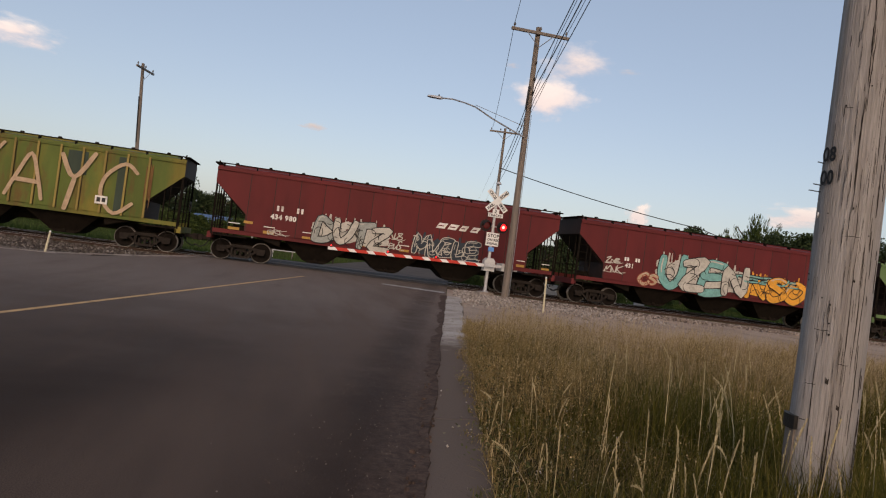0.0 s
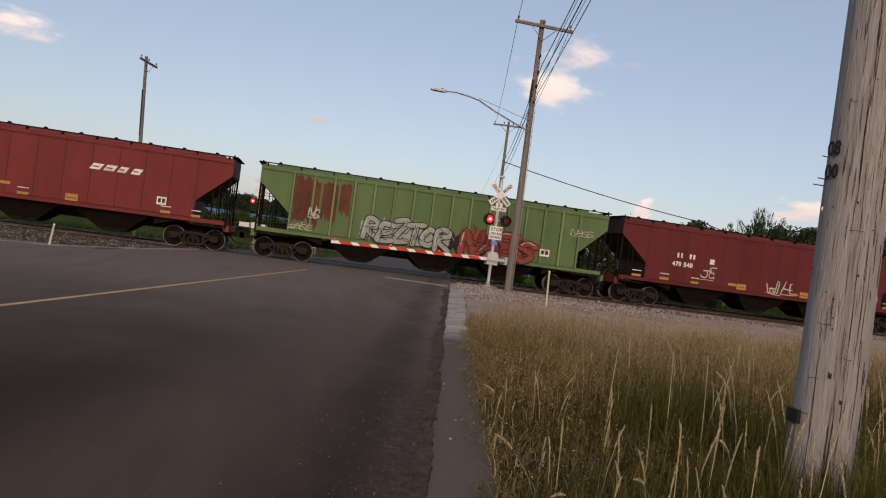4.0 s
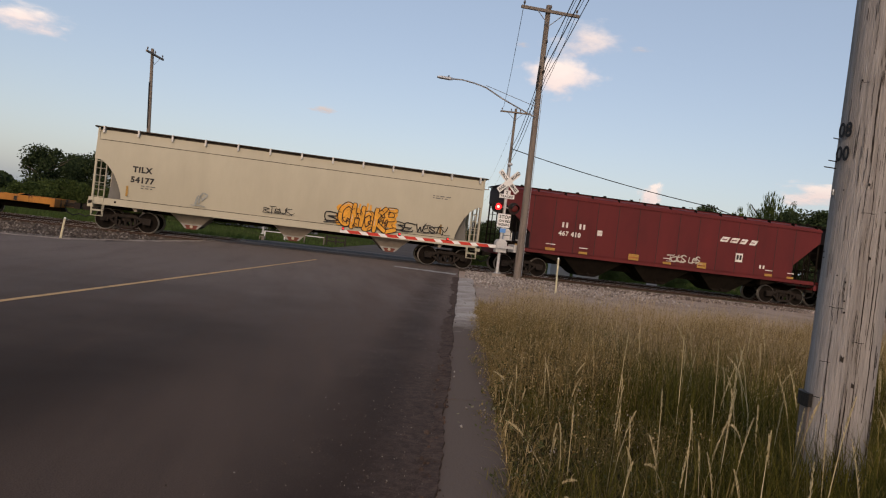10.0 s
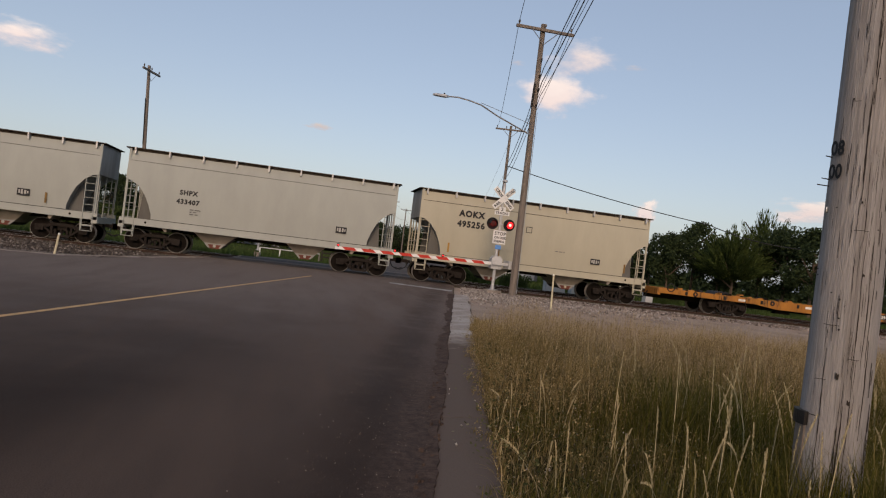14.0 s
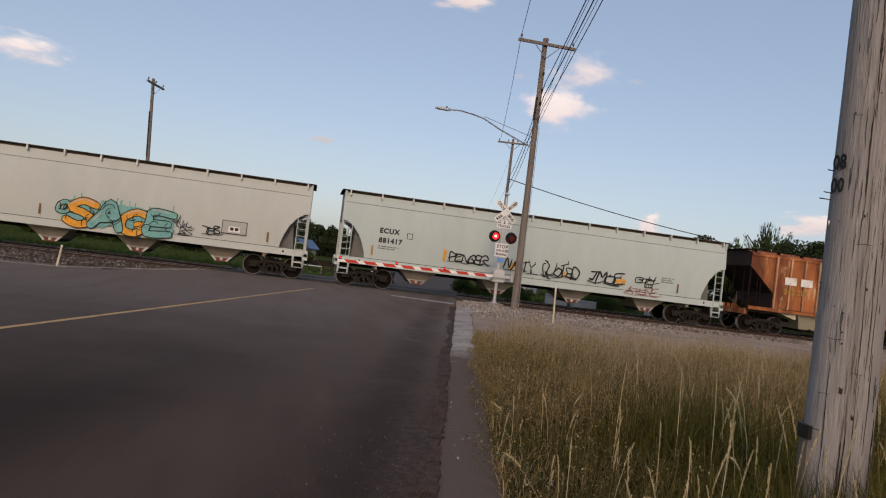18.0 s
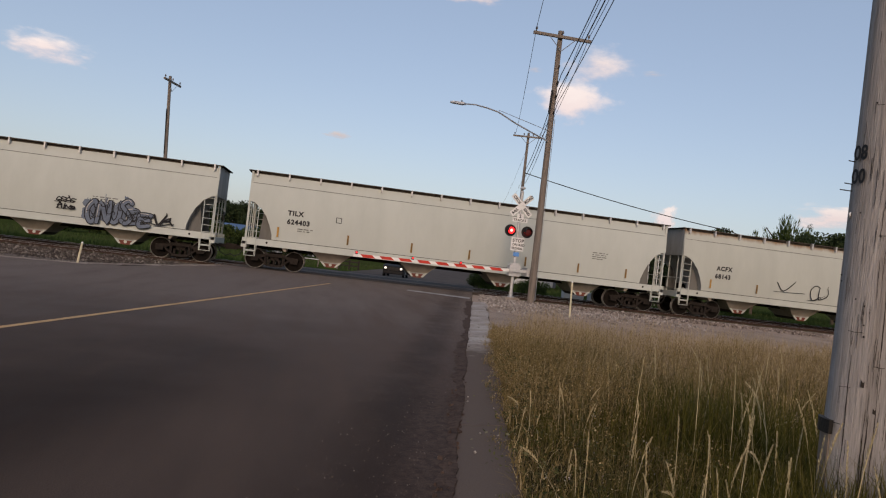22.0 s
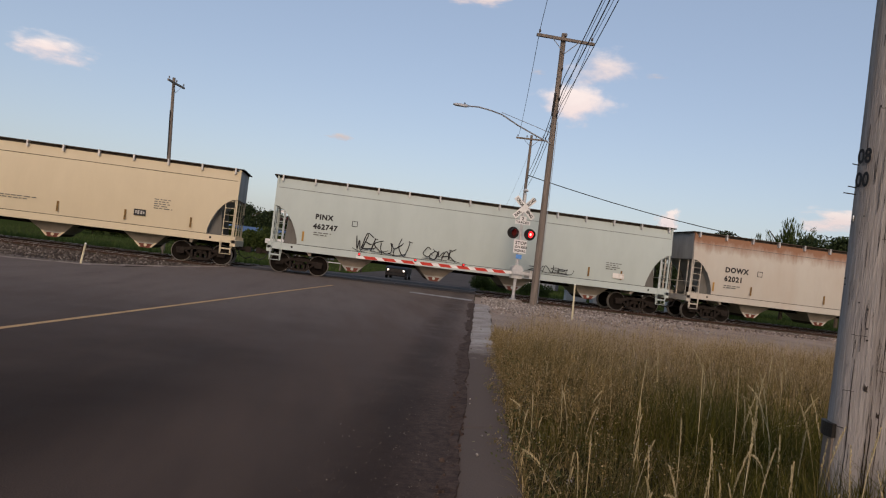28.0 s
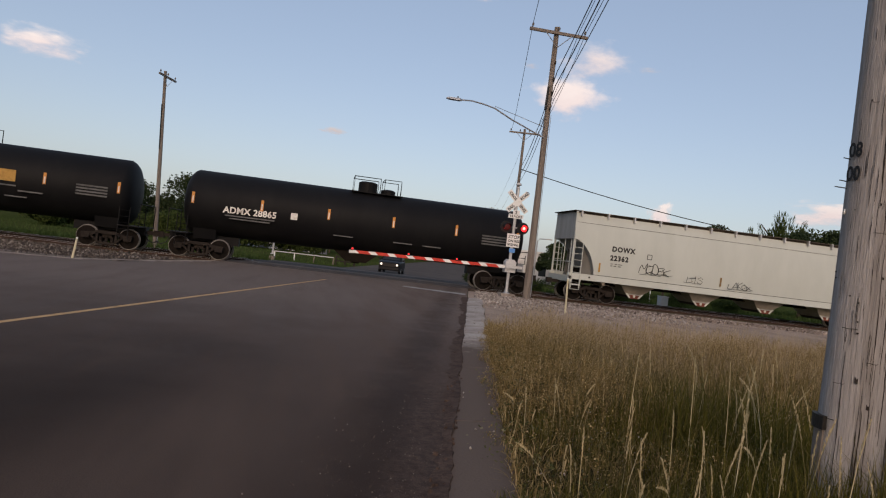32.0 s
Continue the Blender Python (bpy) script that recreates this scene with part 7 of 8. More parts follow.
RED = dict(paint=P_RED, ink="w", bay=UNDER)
LONG = dict(round=True, bays=4)
CARS = (
    dict(RED, ends=(31.1, 47.8), paint=P_GREEN, posts=15, label="faded green ribbed covered hopper car in the train"),
    dict(RED, ends=(13.45, 30.0), label="oxide-red covered hopper car with teal and orange graffiti", text=(("431", 2.6, 2.1, .3),),
         plates=((2.5, 2.42, .3, .2, LETTER_WHITE), (3.1, 2.42, .3, .2, LETTER_WHITE)), tags=((4.5, 1.45, 4.9, 1.35, "UZEN", "tw", "k"), (9.6, 1.45, 3.4, 1.0, "NSO", "oo", "k"), (13.2, 1.45, 2.2, .9, "ZE", "oc", "p"), (1.5, 2.25, .75, .4, "ZNB", "", "w", .04), (1.5, 1.8, .9, .4, "MNK", "", "w", .04), (3.4, 1.42, 1.0, .5, "CS", "c", "p"), (8.5, 2.2, 4.2, .3, "TEZUE", "t", "k"))),
    dict(RED, ends=(-4.05, 12.32), label="oxide-red covered hopper car with white graffiti along its lower side", text=(("434 980", 2.55, 2.12, .32),), logo=(10.2, 2.75),
         plates=((2.75, 2.5, .38, .26, LETTER_WHITE), (3.65, 2.5, .38, .26, LETTER_WHITE), (1.4, 1.75, .4, .12, YELLOW_DECAL)), tags=((4.6, 1.45, 3.4, .95, "DUTZ", "gw", "k"), (8.05, 1.95, .6, .4, "NUB", "", "w", .035), (8.05, 1.5, .6, .4, "EVS", "", "w", .035), (9.3, 1.4, 3.1, .8, "MVBLE", "hh", "w"), (2.5, 1.42, .75, .25, "BRK", "", "w", .03))),
    dict(RED, ends=(-21.92, -5.41), paint=P_OLIVE, posts=16, label="faded olive-green ribbed covered hopper car with large pink-white graffiti",
         lobes=(2.4, 2.6), plates=((1.95, 1.5, .42, 2.45, P_DUSKGREEN), (11.7, 2.9, .8, 1.0, P_DUSKGREEN), (13.75, 1.5, .3, 2.4, P_DUSKGREEN), (14.9, 1.7, .3, 2.1, P_BROWN), (2.3, 2.6, 1.9, .08, LETTER_WHITE), (2.3, 2.2, 1.9, .08, LETTER_WHITE), (1.2, 1.95, .4, .14, YELLOW_DECAL), (13.0, 1.75, .5, .35, LETTER_WHITE)),
         tags=((5.9, 1.5, 9.0, 2.05, "SXAYC", "", "c", .13),)),
    dict(RED, ends=(-40.34, -23.27), label="oxide-red covered hopper car with small white tags", text=(("470 540", 2.9, 2.2, .32),), logo=(11.3, 3.0),
         plates=((3.1, 2.62, .4, .28, LETTER_WHITE), (3.8, 2.62, .4, .28, LETTER_WHITE), (5.0, 2.5, .26, .26, LETTER_WHITE), (6.2, 1.55, .45, .13, YELLOW_DECAL), (9.9, 1.45, .45, .13, YELLOW_DECAL), (14.9, 1.7, .4, .3, LETTER_WHITE)),
         tags=((4.6, 1.75, .75, .6, "JE", "", "w", .04), (8.5, 1.5, 1.3, .85, "WIH", "", "w", .05), (11.9, 1.45, .9, .95, "SW", "", "w", .05), (12.9, 1.9, .5, .2, "NE", "", "w", .025))),
    dict(RED, ends=(-58.2, -41.17), paint=P_GREEN, posts=16, label="faded green ribbed covered hopper car with white and red graffiti",
         plates=((1.6, 1.5, 1.15, 2.5, P_OXIDE), (2.85, 1.75, .7, 2.2, P_OXIDE), (3.65, 2.2, .5, 1.75, P_OXIDE), (13.6, 1.75, .5, .35, LETTER_WHITE)), tags=((4.9, 1.48, 4.1, .85, "REZTOR", "gg", "k"), (9.6, 1.45, 3.7, 1.0, "NAES", "pp", "k"), (9.0, 1.45, .6, .9, "X", "k", "k"), (15.1, 3.0, 1.1, .35, "NHSE", "", "w", .03), (1.5, 1.5, 1.0, .3, "SAKE", "", "w", .03), (2.3, 2.1, .5, .5, "NS", "", "w", .04))),
    dict(RED, ends=(-76.66, -59.4), paint=P_RED_BRIGHT, label="faded red covered hopper car with a white tag", text=(("469 026", 2.55, 2.35, .34),), logo=(11.3, 2.9),
         plates=((2.6, 2.75, .4, .28, LETTER_WHITE), (3.5, 2.75, .4, .28, LETTER_WHITE), (1.8, 1.9, .5, .15, YELLOW_DECAL), (14.2, 1.75, .4, .35, LETTER_WHITE), (7.8, 1.75, .5, .12, YELLOW_DECAL)), tags=((5.5, 1.55, .7, .35, "MSE", "", "c", .03), (6.4, 1.5, 1.4, .6, "ARTR", "", "c", .035))),
    dict(RED, ends=(-94.67, -77.84), paint=P_OLIVE, posts=16, label="rust-streaked olive-green ribbed covered hopper car with white tags",
         plates=((2.3, 2.2, 2.0, .08, LETTER_WHITE), (2.3, 2.6, 2.0, .08, LETTER_WHITE), (2.62, 2.3, .3, 1.2, P_BROWN), (2.98, 1.9, .85, 2.05, P_OXIDE), (3.98, 2.2, .5, 1.75, P_BROWN), (4.0, 1.40, .5, .1, YELLOW_DECAL), (5.7, 1.40, .5, .1, YELLOW_DECAL), (7.4, 1.40, .5, .1, YELLOW_DECAL), (9.2, 1.40, .5, .1, YELLOW_DECAL), (13.0, 1.75, .5, .35, LETTER_WHITE)), tags=((9.5, 1.45, 2.6, .8, "RVRNG", "", "w", .042), (7.1, 1.85, .75, .3, "OSB", "", "w", .045), (.35, 3.1, 1.1, .5, "BNE", "", "c", .06))),
    dict(RED, ends=(-112.3, -95.87), label="oxide-red covered hopper car covered in white graffiti", plates=((2.6, 2.75, .4, .28, LETTER_WHITE), (3.5, 2.75, .4, .28, LETTER_WHITE), (13.9, 1.75, .5, .28, LETTER_WHITE)),
         tags=((3.9, 1.42, 5.2, .9, "SEOZRES", "wwc", "k"), (9.2, 1.42, 3.1, .9, "FEMB", "pgp", "w"), (1.9, 1.42, 1.9, .8, "NWK", "cwc", "k"), (15.1, 3.1, .8, .3, "ZSB", "", "w", .035), (1.4, 1.45, .6, .5, "VA", "p", "c")), badge=(13.95, 3.3), bars=(1.2, 15.2)),
    dict(RED, ends=(-130.87, -113.4), label="oxide-red covered hopper car with a small white tag", text=(("467 410", 2.9, 2.2, .32),), logo=(11.6, 2.9),
         plates=((3.0, 2.6, .4, .28, LETTER_WHITE), (3.9, 2.6, .4, .28, LETTER_WHITE), (4.9, 2.4, .26, .26, LETTER_WHITE), (12.6, 1.95, .4, .45, LETTER_WHITE), (14.0, 1.75, .4, .2, LETTER_WHITE)), tags=((8.8, 1.6, 1.0, .45, "TOKS", "", "w", .045), (10.0, 1.62, .6, .35, "LFS", "", "w", .045))),
    dict(LONG, ends=(-149.4, -131.93), paint=P_CREAM, bays=3, label="cream-grey covered hopper car with orange bubble graffiti", text=(("TILX", 1.6, 2.65, .36), ("54177", 1.55, 2.2, .36)), bars=(1.4, 15.5),
         lines=((2.0, 2.05, 2, .6), (15.0, 3.3, 2, .9)), tags=((10.75, 1.4, 2.6, .95, "CHOKE", "oo", "k"), (10.1, 1.55, .5, .5, "B", "", "k", .05), (13.3, 1.5, .9, .6, "BE", "", "k", .04), (14.4, 1.55, 1.4, .4, "WESTY", "", "k", .035), (4.2, 1.6, .6, .7, "IP", "", "g", .06), (7.3, 1.6, 1.2, .35, "RTEUK", "", "k", .03))),
    dict(flat=True, ends=(-177.92, -150.91), paint=P_FLAT, label="long empty orange-yellow flatcar with a worn deck"),
    dict(LONG, ends=(-190.71, -178.91), paint=P_CREAM, bays=2, label="short clean cream covered hopper car", text=(("AOKX", 1.9, 3.35, .42), ("495256", 1.85, 2.85, .42)), plates=((8.8, 1.8, .5, .28, LETTER_BLACK), (5.3, 2.95, .3, .3, LETTER_BLACK), (5.33, 2.98, .24, .24, P_CREAM)), bars=(1.5, 4.0, 10.6), lines=((6.9, 2.2, 1, .5),)),
    dict(LONG, ends=(-203.85, -191.86), paint=P_GREY, bays=2, label="short pale grey covered hopper car", text=(("SHPX", 2.3, 2.65, .3), ("433407", 2.2, 2.25, .3)), plates=((9.3, 1.8, .5, .3, LETTER_BLACK),), lines=((2.8, 2.0, 3, .5),)),
    dict(LONG, ends=(-216.4, -204.95), paint=P_GREY, bays=2, label="short pale grey covered hopper car with yellow strips", text=(("TILX", 2.2, 2.75, .36), ("334920", 2.0, 2.3, .36)), plates=((8.3, 1.75, .5, .3, LETTER_BLACK),), bars=(3.5, 5.2, 7.0, 9.4)),
    dict(RED, ends=(-229.17, -217.7), paint=P_RUST, posts=11, bays=2, bay=P_CREAM, label="short heavily rusted orange ribbed covered hopper car", ink="k", text=(("242 207", 2.0, 2.2, .4),),
         plates=((2.0, 2.68, .7, .4, LETTER_WHITE), (2.95, 2.68, .7, .4, LETTER_WHITE), (7.9, 1.85, .55, .35, LETTER_WHITE), (7.1, 3.3, .42, .6, LETTER_BLACK), (8.05, 3.3, .42, .6, LETTER_BLACK), (9.0, 3.3, .42, .6, LETTER_BLACK))),
    dict(LONG, ends=(-250.4, -230.59), paint=P_BLUISH, bays=4, label="long cool-grey covered hopper car with black tags", text=(("ECUX", 1.8, 2.65, .34), ("881417", 1.8, 2.2, .34)), bars=(1.5, 17.2),
         lines=((1.8, 2.0, 2, 1.0), (16.3, 2.2, 3, .7)), plates=((3.1, 2.5, .28, .28, LETTER_BLACK), (3.13, 2.53, .22, .22, P_BLUISH), (15.4, 1.62, .45, .2, LETTER_BLACK)), tags=((4.9, 1.75, .25, .45, "I", "", "o", .12), (5.2, 1.75, 1.9, .6, "PENGER", "", "k", .045), (8.0, 1.7, 1.5, .65, "NASTY", "", "k", .045), (8.3, 1.7, .2, .4, "I", "", "o", .1), (9.9, 1.65, 1.9, .7, "QUOTED", "", "k", .05), (11.0, 1.65, .2, .4, "I", "", "o", .1), (12.4, 1.6, 1.7, .75, "JMOE", "", "k", .055), (13.9, 1.65, .3, .3, "O", "", "o", .08), (14.9, 1.85, 1.0, .4, "BTH", "", "k", .045), (14.4, 1.25, 1.7, .4, "ATENE", "", "p", .03))),
    dict(LONG, ends=(-270.29, -251.89), paint=P_WHITE, bays=4, label="long dirty-white covered hopper car with colourful graffiti", text=(("ELTX", 1.7, 2.8, .34), ("3334", 1.7, 2.35, .34)), bars=(1.4, 3.6, 7.0, 16.6), lines=((1.9, 2.1, 2, .8),),
         plates=((14.6, 1.7, 1.1, .6, LETTER_BLACK), (14.63, 1.73, 1.04, .54, P_GREY), (14.9, 1.8, .5, .25, LETTER_WHITE)), tags=((8.1, 1.3, 4.4, 1.05, "SAGE", "otot", "k"), (7.7, 1.75, .6, .5, "O", "t", "k"), (12.7, 1.75, .6, .3, "NIL", "", "k", .03), (12.8, 1.45, .5, .3, "BS", "", "k", .03), (13.8, 1.6, .7, .5, "TEB", "", "k", .035))),
    dict(LONG, ends=(-289.9, -271.41), paint=P_WHITE_RUST, bays=4, label="long rust-topped white covered hopper car with faded graffiti", text=(("ACFX", 1.9, 2.5, .32), ("68143", 1.85, 2.1, .32)), bars=(1.6, 4.2, 15.5, 17.2), plates=((16.2, 1.75, .4, .28, LETTER_BLACK),), lines=((15.6, 2.4, 3, .8),),
         tags=((5.3, 1.85, .9, .7, "V", "", "k", .035), (7.2, 1.6, 1.0, .75, "CU", "", "k", .035), (9.1, 1.55, .9, .65, "RB", "", "e", .06), (10.2, 1.5, 1.2, .6, "TEV", "", "e", .08), (12.1, 1.5, 1.0, .6, "TF", "", "e", .09), (13.9, 1.35, .6, .3, "ON", "", "k", .03))),
    dict(LONG, ends=(-311.3, -290.86), paint=P_WHITE, bays=4, label="long dirty-white covered hopper car with yellow strips", text=(("TILX", 1.8, 2.6, .32), ("624403", 1.8, 2.2, .32)), bars=(1.4, 4.6, 7.6, 10.4, 13.2, 15.9, 18.4), lines=((2.3, 2.0, 2, .7), (16.6, 2.6, 4, .9)), plates=((4.0, 2.5, .26, .26, LETTER_BLACK), (4.03, 2.53, .2, .2, P_WHITE))),
    dict(LONG, ends=(-331.8, -312.7), paint=P_WHITE, bays=4, label="long dirty-white covered hopper car with blue graffiti", text=(("DOWX", 2.1, 2.75, .36), ("69944", 2.05, 2.3, .36)), lines=((2.1, 1.95, 2, .7), (13.9, 2.35, 5, 1.1)), plates=((3.9, 2.5, .26, .26, LETTER_BLACK), (3.93, 2.53, .2, .2, P_WHITE)),
         tags=((13.7, 1.3, 1.9, .95, "ONUS", "bb", "k"), (15.4, 1.3, 1.0, .6, "BE", "bb", "k"), (12.4, 2.0, .8, .28, "GEOS", "", "k", .04), (12.5, 1.7, .7, .28, "AIMS", "", "k", .04), (16.5, 1.5, .8, .5, "VA", "", "k", .06))),
    dict(LONG, ends=(-352.03, -333.2), paint=P_GREY, bays=4, label="long plain grey covered hopper car", text=(("XOMX", 1.6, 2.6, .34), ("69687", 1.55, 2.15, .34)), bars=(1.3,), lines=((1.6, 1.95, 2, 1.0), (15.6, 2.2, 2, .6)), tags=((3.3, 1.65, 1.3, .5, "ZVYO", "", "p", .03),)),
    dict(LONG, ends=(-373.39, -353.7), paint=P_ROSY, bays=4, label="long white covered hopper car dusted with rust along its top", text=(("DOWX", 1.8, 2.6, .38), ("62021", 1.8, 2.15, .38)), bars=(1.2, 3.3, 7.5, 9.7, 15.2, 17.2), plates=((3.6, 2.55, .28, .28, LETTER_BLACK), (3.63, 2.58, .22, .22, P_ROSY), (16.5, 1.6, .4, .25, LETTER_BLACK)), lines=((1.8, 1.9, 2, .9), (15.4, 2.0, 2, 1.2))),
    dict(LONG, ends=(-394.17, -374.59), paint=P_BLUISH, bays=4, label="long pale grey covered hopper car with black tags", text=(("PINX", 1.9, 2.65, .34), ("462747", 1.85, 2.2, .34)), bars=(1.4, 15.3, 17.0), lines=((1.9, 2.0, 2, .8), (16.2, 2.3, 4, .8)), plates=((3.6, 2.5, .26, .26, LETTER_BLACK), (3.63, 2.53, .2, .2, P_BLUISH), (16.6, 1.6, .6, .25, LETTER_WHITE)),
         tags=((3.8, 1.5, 2.5, .8, "WEKUYU", "", "k", .035), (7.1, 1.5, 1.5, .55, "COMAK", "", "k", .035), (12.3, 1.5, 2.2, .35, "ZINSEU", "", "k", .03))),
    dict(LONG, ends=(-415.35, -395.8), paint=P_TAN, bays=4, label="long tan-cream covered hopper car with yellow strips", text=(("GSOX", 1.9, 2.95, .36), ("1720", 1.9, 2.5, .36)), bars=(1.3, 3.7, 6.6, 9.2, 12.0, 14.8, 17.6), lines=((1.9, 2.25, 3, .9), (9.2, 2.0, 2, 2.0), (16.0, 2.6, 5, .8)), plates=((3.6, 2.65, .26, .26, LETTER_BLACK), (3.63, 2.68, .2, .2, P_TAN), (15.2, 1.8, .5, .28, LETTER_BLACK)), tags=((1.9, 1.25, 1.1, .3, "CUTL", "", "k", .04),)),
    dict(LONG, ends=(-435.26, -416.6), paint=P_WHITE, bays=4, label="long white covered hopper car with thin black tags", text=(("DOWX", 2.0, 2.65, .36), ("22362", 1.95, 2.2, .36)), bars=(1.4, 8.0, 16.3), lines=((2.0, 2.0, 2, .7), (14.6, 2.4, 5, 1.0)), plates=((3.9, 2.45, .26, .26, LETTER_BLACK), (3.93, 2.48, .2, .2, P_WHITE)), tags=((3.6, 1.75, 1.5, .5, "MODEK", "", "k", .028), (6.0, 1.6, 1.0, .35, "ITIS", "", "k", .022), (8.5, 1.5, 1.2, .4, "LAKOX", "", "k", .022))),
    dict(tank=True, ends=(-453.85, -437.6), paint=P_TANK, label="long black tank car with orange reflective strips"),
    dict(tank=True, ends=(-472.2, -455.9), paint=P_TANK, label="long black tank car with a yellow placard"),
)


def flatcar(spec):
    left, right = spec["ends"]
    L, c = right - left, (left + right) / 2
    h, m = L / 2, spec["paint"]
    car = thing("flatcar", pose(c, TRACK, 0), spec["label"], "flatcar", "train cars")
    part("deck", Build().box(-h, h, -1.35, 1.35, .98, 1.04), UNDER, car, "worn steel deck")
    for s in (-1, 1):
        d = [(-h, .80), (-h + 5.5, .78), (-h + 6.8, .62), (h - 6.8, .62), (h - 5.5, .78), (h, .80), (h, 1.06), (-h, 1.06)]
        part("side_sill", Build().prism(d, s * 1.36 - .05, s * 1.36 + .05), m, car, "orange-yellow fish-belly side sill")
        part("end_sill", Build().box(s * h - .12, s * h + .05, -1.4, 1.4, .7, 1.06), m, car)
        coupler(car, s * h, s)
        make_truck(car, s * (h - 4.1), c)
    part("centre_sill", Build().box(-h, h, -.3, .3, .5, .98), UNDER, car)
    rng = random.Random(5)
    for k in range(22):
        x = -h + 1.2 + (L - 2.4) * k / 21
        part("tie_down", Build().box(x - .12, x + .12, -1.3, -1.05, 1.04, 1.04 + rng.uniform(.05, .16)), IRON if k % 3 else m, car)
    for k in (4.2, 12.0, 21.0):
        part("hitch", Build().prism([(-h + k - .5, 1.04), (-h + k + .5, 1.04), (-h + k + .2, 1.22), (-h + k - .35, 1.2)], -.5, .5), IRON, car, "folded trailer hitch")
    for k in range(12):
        x = -h + 1.5 + (L - 3) * k / 11
        if abs(x) < 1.8:
            continue
        part("stake_pocket", Build().box(x - .06, x + .06, -1.45, -1.40, .82, 1.0), IRON, car)
    for k in range(60):                          # chains, blocks and scrap along the deck edge
        x, w, z = -h + .6 + (L - 1.2) * rng.random(), rng.uniform(.05, .22), rng.uniform(.03, .13)
        part("deck_fitting", Build().prism([(x - w, 1.04), (x + w, 1.04), (x + w * rng.uniform(.2, .9), 1.04 + z), (x - w * rng.uniform(.2, .9), 1.04 + z * rng.uniform(.6, 1))], -1.34, -1.34 + rng.uniform(.1, .3)), (IRON, UNDER, m)[k % 3], car)
    for x, w, z, d, mm in ((-2.2, 1.1, .42, .26, m), (-.6, .5, .38, .22, SILVER), (.1, .4, .45, .18, IRON), (2.2, .55, .44, .2, END_GREY), (5.2, .4, .5, .14, END_GREY), (-6.0, .9, .4, .25, UNDER)):
        part("brake_gear", Build().prism([(x - w / 2, z), (x + w / 2, z), (x + w / 2, z + d), (x - w / 2 + .15, z + d)], -.95, -.6), mm, car)
    for x in (-11.5, -7.0, 1.9, 6.0, 10.8):
        part("tow_ring", Build().lathe([(0, .13), (-.03, .13), (-.03, .06), (0, .06), (0, .13)], "y", 12, (x, -1.415, .92), caps=False), IRON, car)
    part("plate", Build().box(-1.6, 1.6, -1.456, -1.411, .76, 1.0), BLACK, car)
    part("lettering", letters("PTTX 140594", .24, LETTER_WHITE, .01, 1.15), None, car, at=(-1.45, -1.462, .79))
    for x in (-9, -5, 4.2, 8.5):
        part("plate", Build().box(x, x + .4, -1.418, -1.411, .84, .96), LETTER_WHITE, car)
    part("brake_wheel", Build().lathe([(-.02, .22), (.02, .22), (.02, .18), (-.02, .18), (-.02, .22)], "y", 14, (-h + .6, -1.44, 1.12), caps=False), IRON, car)
    return car, c


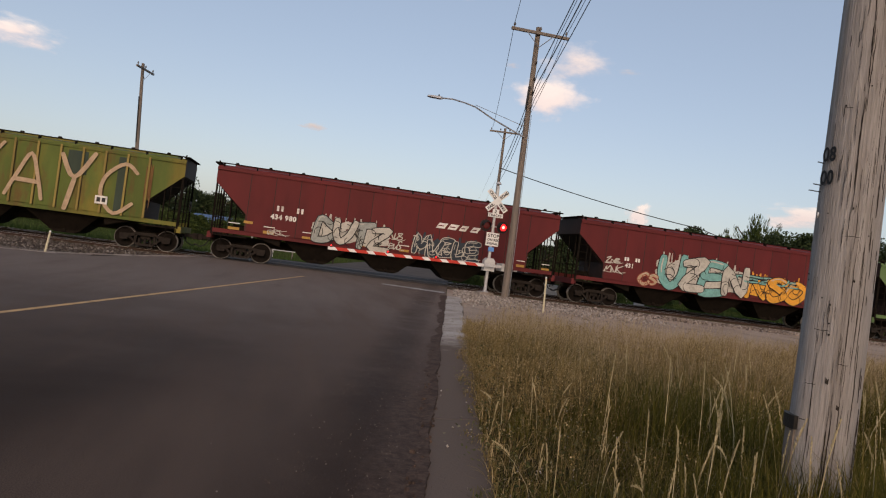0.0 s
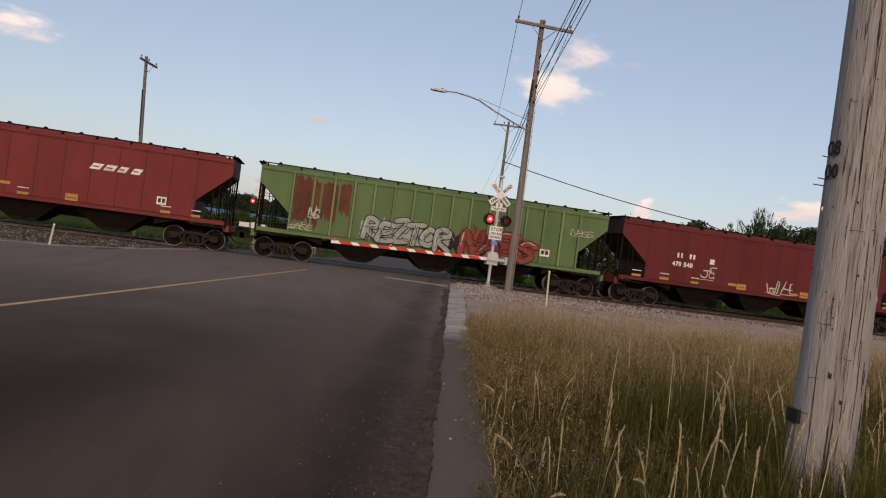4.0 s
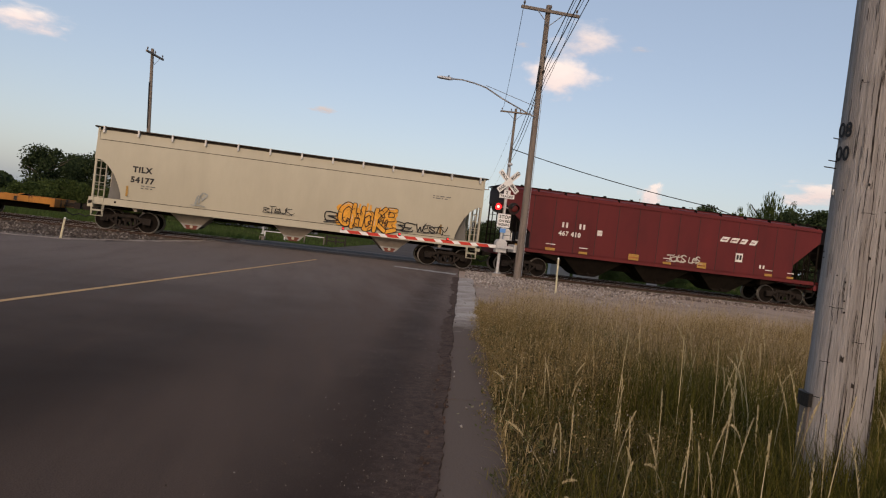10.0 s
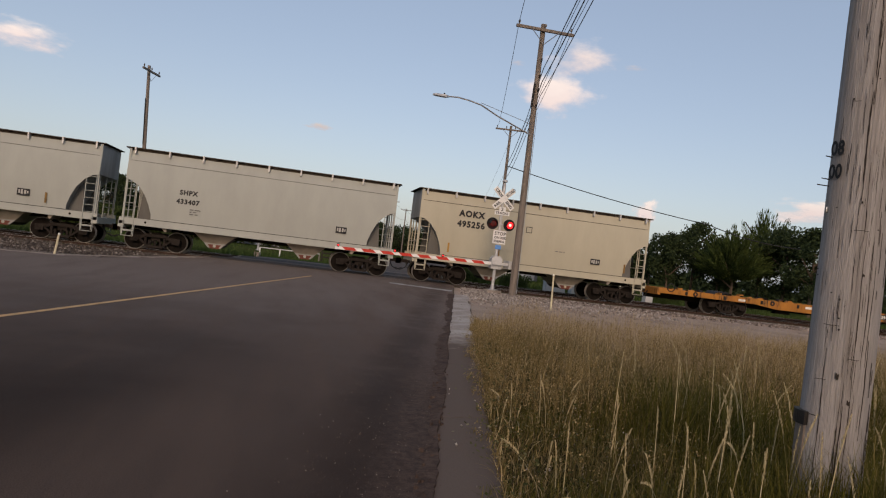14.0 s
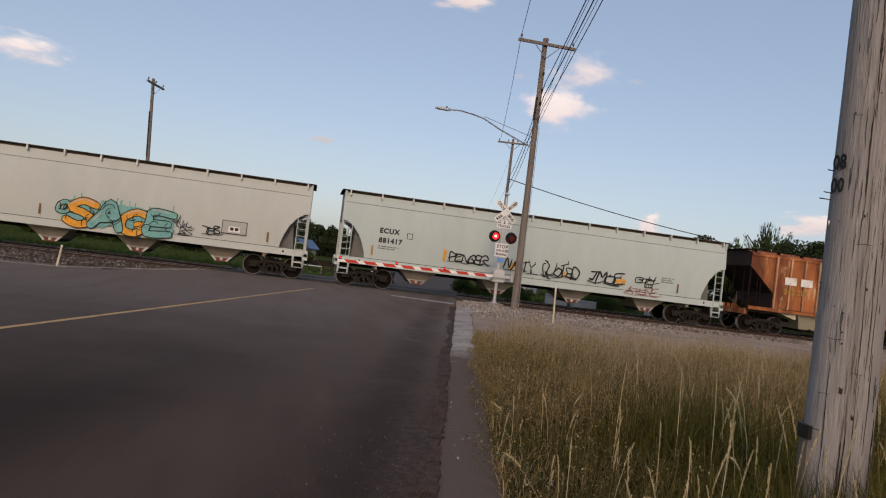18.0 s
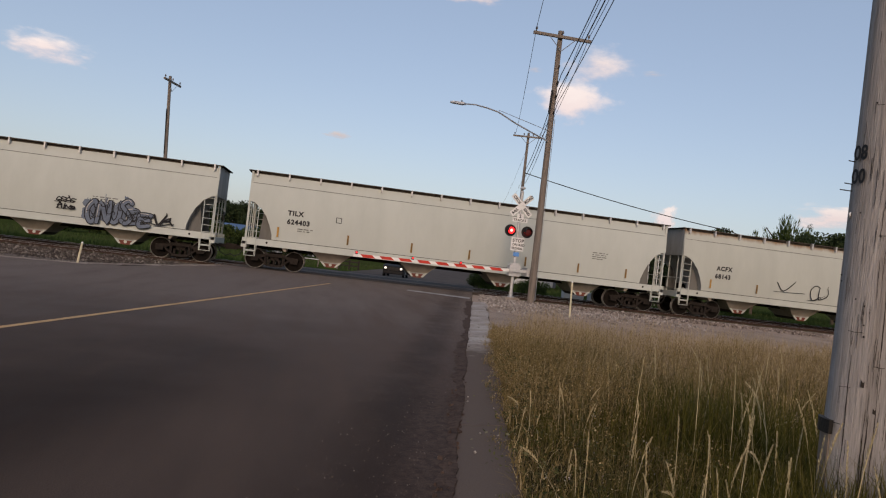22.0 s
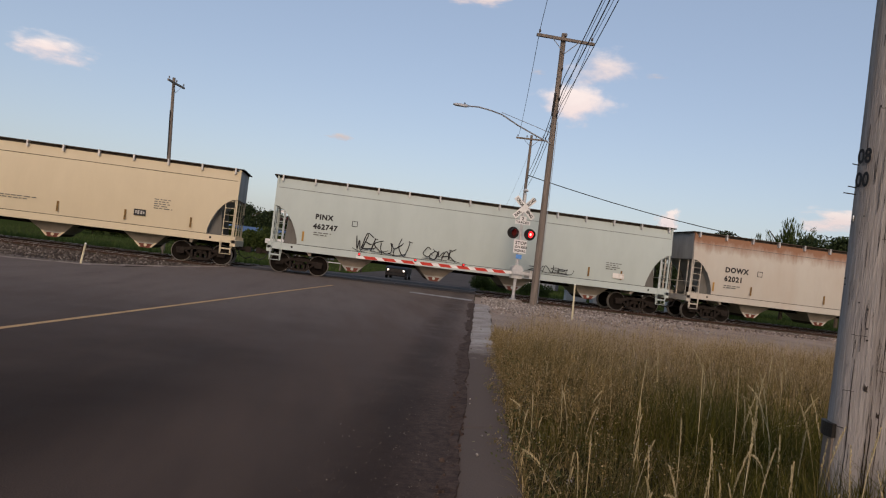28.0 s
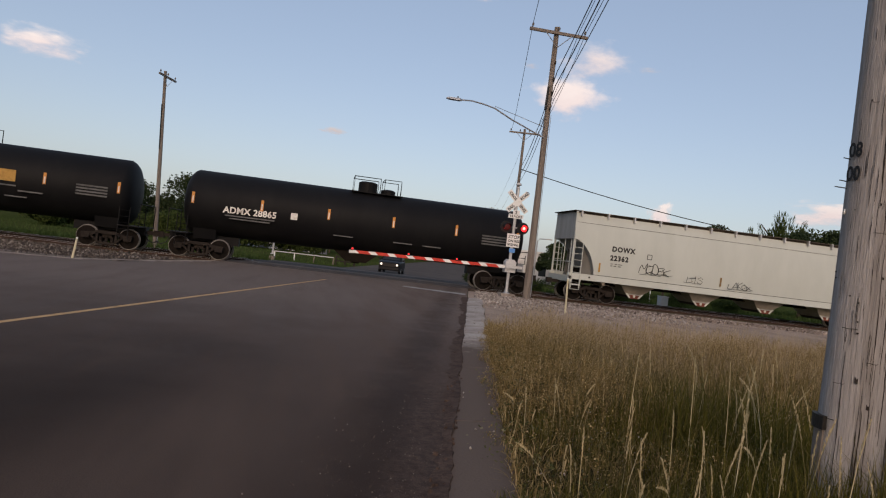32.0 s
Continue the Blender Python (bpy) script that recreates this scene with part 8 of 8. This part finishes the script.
def tank(spec):
    left, right = spec["ends"]
    L, c = right - left, (left + right) / 2
    h, m = L / 2, spec["paint"]
    car = thing("tank_car", pose(c, TRACK, 0), spec["label"], "tank car", "train cars")
    R, zc = 1.5, 2.58
    prof = [(-h, .02), (-h + .03, .6), (-h + .10, 1.0), (-h + .2, 1.25), (-h + .34, 1.41), (-h + .5, R)]
    part("tank", Build().lathe([(d, r) for d, r in prof] + [(-d, r) for d, r in reversed(prof)], "x", 36, (0, 0, zc)), m, car, smooth=True)
    for x in (-h + 1.1, h - 1.1):
        part("saddle", Build().hexa([(x - .5, -.7, .9), (x + .5, -.7, .9), (x + .5, .7, .9), (x - .5, .7, .9)], [(x - .5, -1.0, 1.7), (x + .5, -1.0, 1.7), (x + .5, 1.0, 1.7), (x - .5, 1.0, 1.7)]), m, car)
    for s in (-1, 1):
        part("stub_sill", Build().box(min(s * (h - 2.6), s * (h + .5)), max(s * (h - 2.6), s * (h + .5)), -.3, .3, .7, 1.1), m, car)
        part("end_platform", Build().box(min(s * (h - .5), s * (h + .45)), max(s * (h - .5), s * (h + .45)), -1.4, 1.4, 1.05, 1.1), m, car)
        coupler(car, s * (h + .35), s)
        for y in (-1.38, 1.38):
            ladder(car, s * (h - .2) - .25, y, .5, 1.9, .45, m, n=5)
        part("handrail", Build().tube([(s * (h + .42), -1.38, 1.1), (s * (h + .42), -1.38, 2.1), (s * (h + .42), 1.38, 2.1), (s * (h + .42), 1.38, 1.1)], .022, 5), m, car)
        make_truck(car, s * (h - .95), c)
    part("bottom_outlet", Build().lathe([(.55, .16), (.7, .3), (1.15, .34)], "z", 12), UNDER, car)
    part("bottom_skid", Build().prism([(-1.1, 1.12), (-.5, .62), (.5, .62), (1.1, 1.12)], -.35, .35), UNDER, car)
    part("valve_dome", Build().lathe([(3.95, .46), (4.5, .46), (4.56, .34), (4.58, .05)], "z", 16, (.2, 0, 0)), m, car)
    part("manway", Build().lathe([(3.95, .36), (4.24, .36), (4.3, .22), (4.32, .03)], "z", 14, (1.2, 0, 0)), m, car)
    for x0, x1 in ((-.5, .75), (.95, 1.75)):
        for y in (-.75, .75):
            part("top_rail", Build().tube([(x0, y, 3.85), (x0, y, 4.72), (x1, y, 4.72), (x1, y, 3.85)], .025, 5), m, car)
        part("top_rail", Build().tube([(x0, -.75, 4.72), (x0, .75, 4.72)], .025, 5), m, car)
    part("top_platform", Build().box(-.6, 1.85, -.85, .85, 3.98, 4.02), m, car)
    n = 6
    for k in range(n):
        x = -h + .55 + (L - 1.1) * k / (n - 1)
        part("reflector", Build().box(x - .06, x + .06, -1.525, -1.512, 2.45, 2.95), ORANGE_STRIP, car, "orange reflective strip with a pale core")
        part("strip_core", Build().box(x - .025, x + .025, -1.529, -1.524, 2.5, 2.78), LETTER_WHITE, car)
    y = -R - .012
    if left > -455:
        part("lettering", letters("ADMX 28865", .4, LETTER_WHITE, .012, 1.05), None, car, at=(-h + 1.9, y, 2.2))
        rows = ((-h + 2.0, 2.05, 2.2), (-h + 2.2, 1.93, 1.8))
    else:
        part("placard", Build().box(h - 5.6, h - 4.75, y - .008, y, 2.4, 2.9), YELLOW_DECAL, car, "yellow placard")
        rows = ((h - 5.9, 2.2, 1.2), (h - 4.6, 2.0, 1.0))
    for x, z, w in rows:
        part("small_print", Build().box(x, x + w, y - .003, y + .01, z, z + .06), LETTER_GREY, car)
    part("plate", Build().box(-h + 4.9, -h + 5.2, y - .003, y + .01, 2.25, 2.55), LETTER_WHITE, car)
    for k in range(4):
        part("small_print", Build().box(h - 2.3, h - 1.0, y - .003, y + .01, 2.2 + .13 * k, 2.27 + .13 * k), LETTER_GREY, car)
    for x in (-1.2, 1.6, 3.0):
        part("small_print", Build().box(x, x + .9, y + .1, y + .12, 1.75, 1.8), LETTER_GREY, car)
    return car, c


for spec in CARS:
    CAR_X.append((flatcar if spec.get("flat") else tank if spec.get("tank") else hopper)(spec))


# ---- what moves ----
HALF = 0.593             # the signal lamps change over every HALF seconds
PHASE = 0.72


def motions():
    times = (0.0, 1 / 30, 8.0, 16.0, 24.0, 32.0 - 1 / 30, 32.0)
    for car, c in CAR_X:
        walk(car, [(t, pose(c + SPEED * t, TRACK, 0)) for t in times])
    for ws, dx, c in WHEELSETS:
        def turned(t):
            return pose(dx, 0, WHEEL, 0, math.degrees((SPEED * t) / WHEEL) % 360, 0)
        t0 = max(0, math.ceil((-42 - c - dx) / SPEED * 30))
        t1 = min(960, math.floor((52 - c - dx) / SPEED * 30))
        ticks = list(range(t0, t1 + 1))
        rows = [(k / 30, turned(k / 30)) for k in ticks]
        if t0 > 0:
            rows.insert(0, (0.0, rows[0][1]))
        if t1 < 960:
            rows.append((32.0, rows[-1][1]))
        walk(ws, rows)
    stop = Vector((road_x(62.0, -5.9 - 1.25), 62.0, 0))
    way = Vector((ROAD, 1, 0)).normalized()
    rows = []
    for t, d in ((0, 180), (8, 150), (12, 95), (14, 60), (15.5, 33), (16.5, 17), (17.3, 7), (18.0, 1.8), (18.5, .4), (19.0, 0), (25, 0), (32, 0)):
        p = stop + way * d
        rows.append((t, pose(p.x, p.y, ground_z(p.y) + .12, 0, 0, -math.degrees(math.atan(ROAD)))))
    walk(SUV, rows)
    for lens, place, phase in FLIPPERS:
        rows, turn, k = [(0.0, None)], 0, 0
        lit = (math.floor((0 - PHASE) / HALF) % 2 == 0) == (phase == 0)
        turn = 0 if lit else 180
        rows = [(0.0, pose(*place, 0, 0, turn))]
        for k in range(-2, 60):
            t = PHASE + k * HALF
            if 0.1 < t < 31.9:
                f = round(t * 30)
                rows += [((f - 2 + j) / 30, pose(*place, 0, 0, turn + 60 * j)) for j in range(4)]
                turn += 180
        rows.append((32.0, pose(*place, 0, 0, turn)))
        walk(lens, rows)


motions()
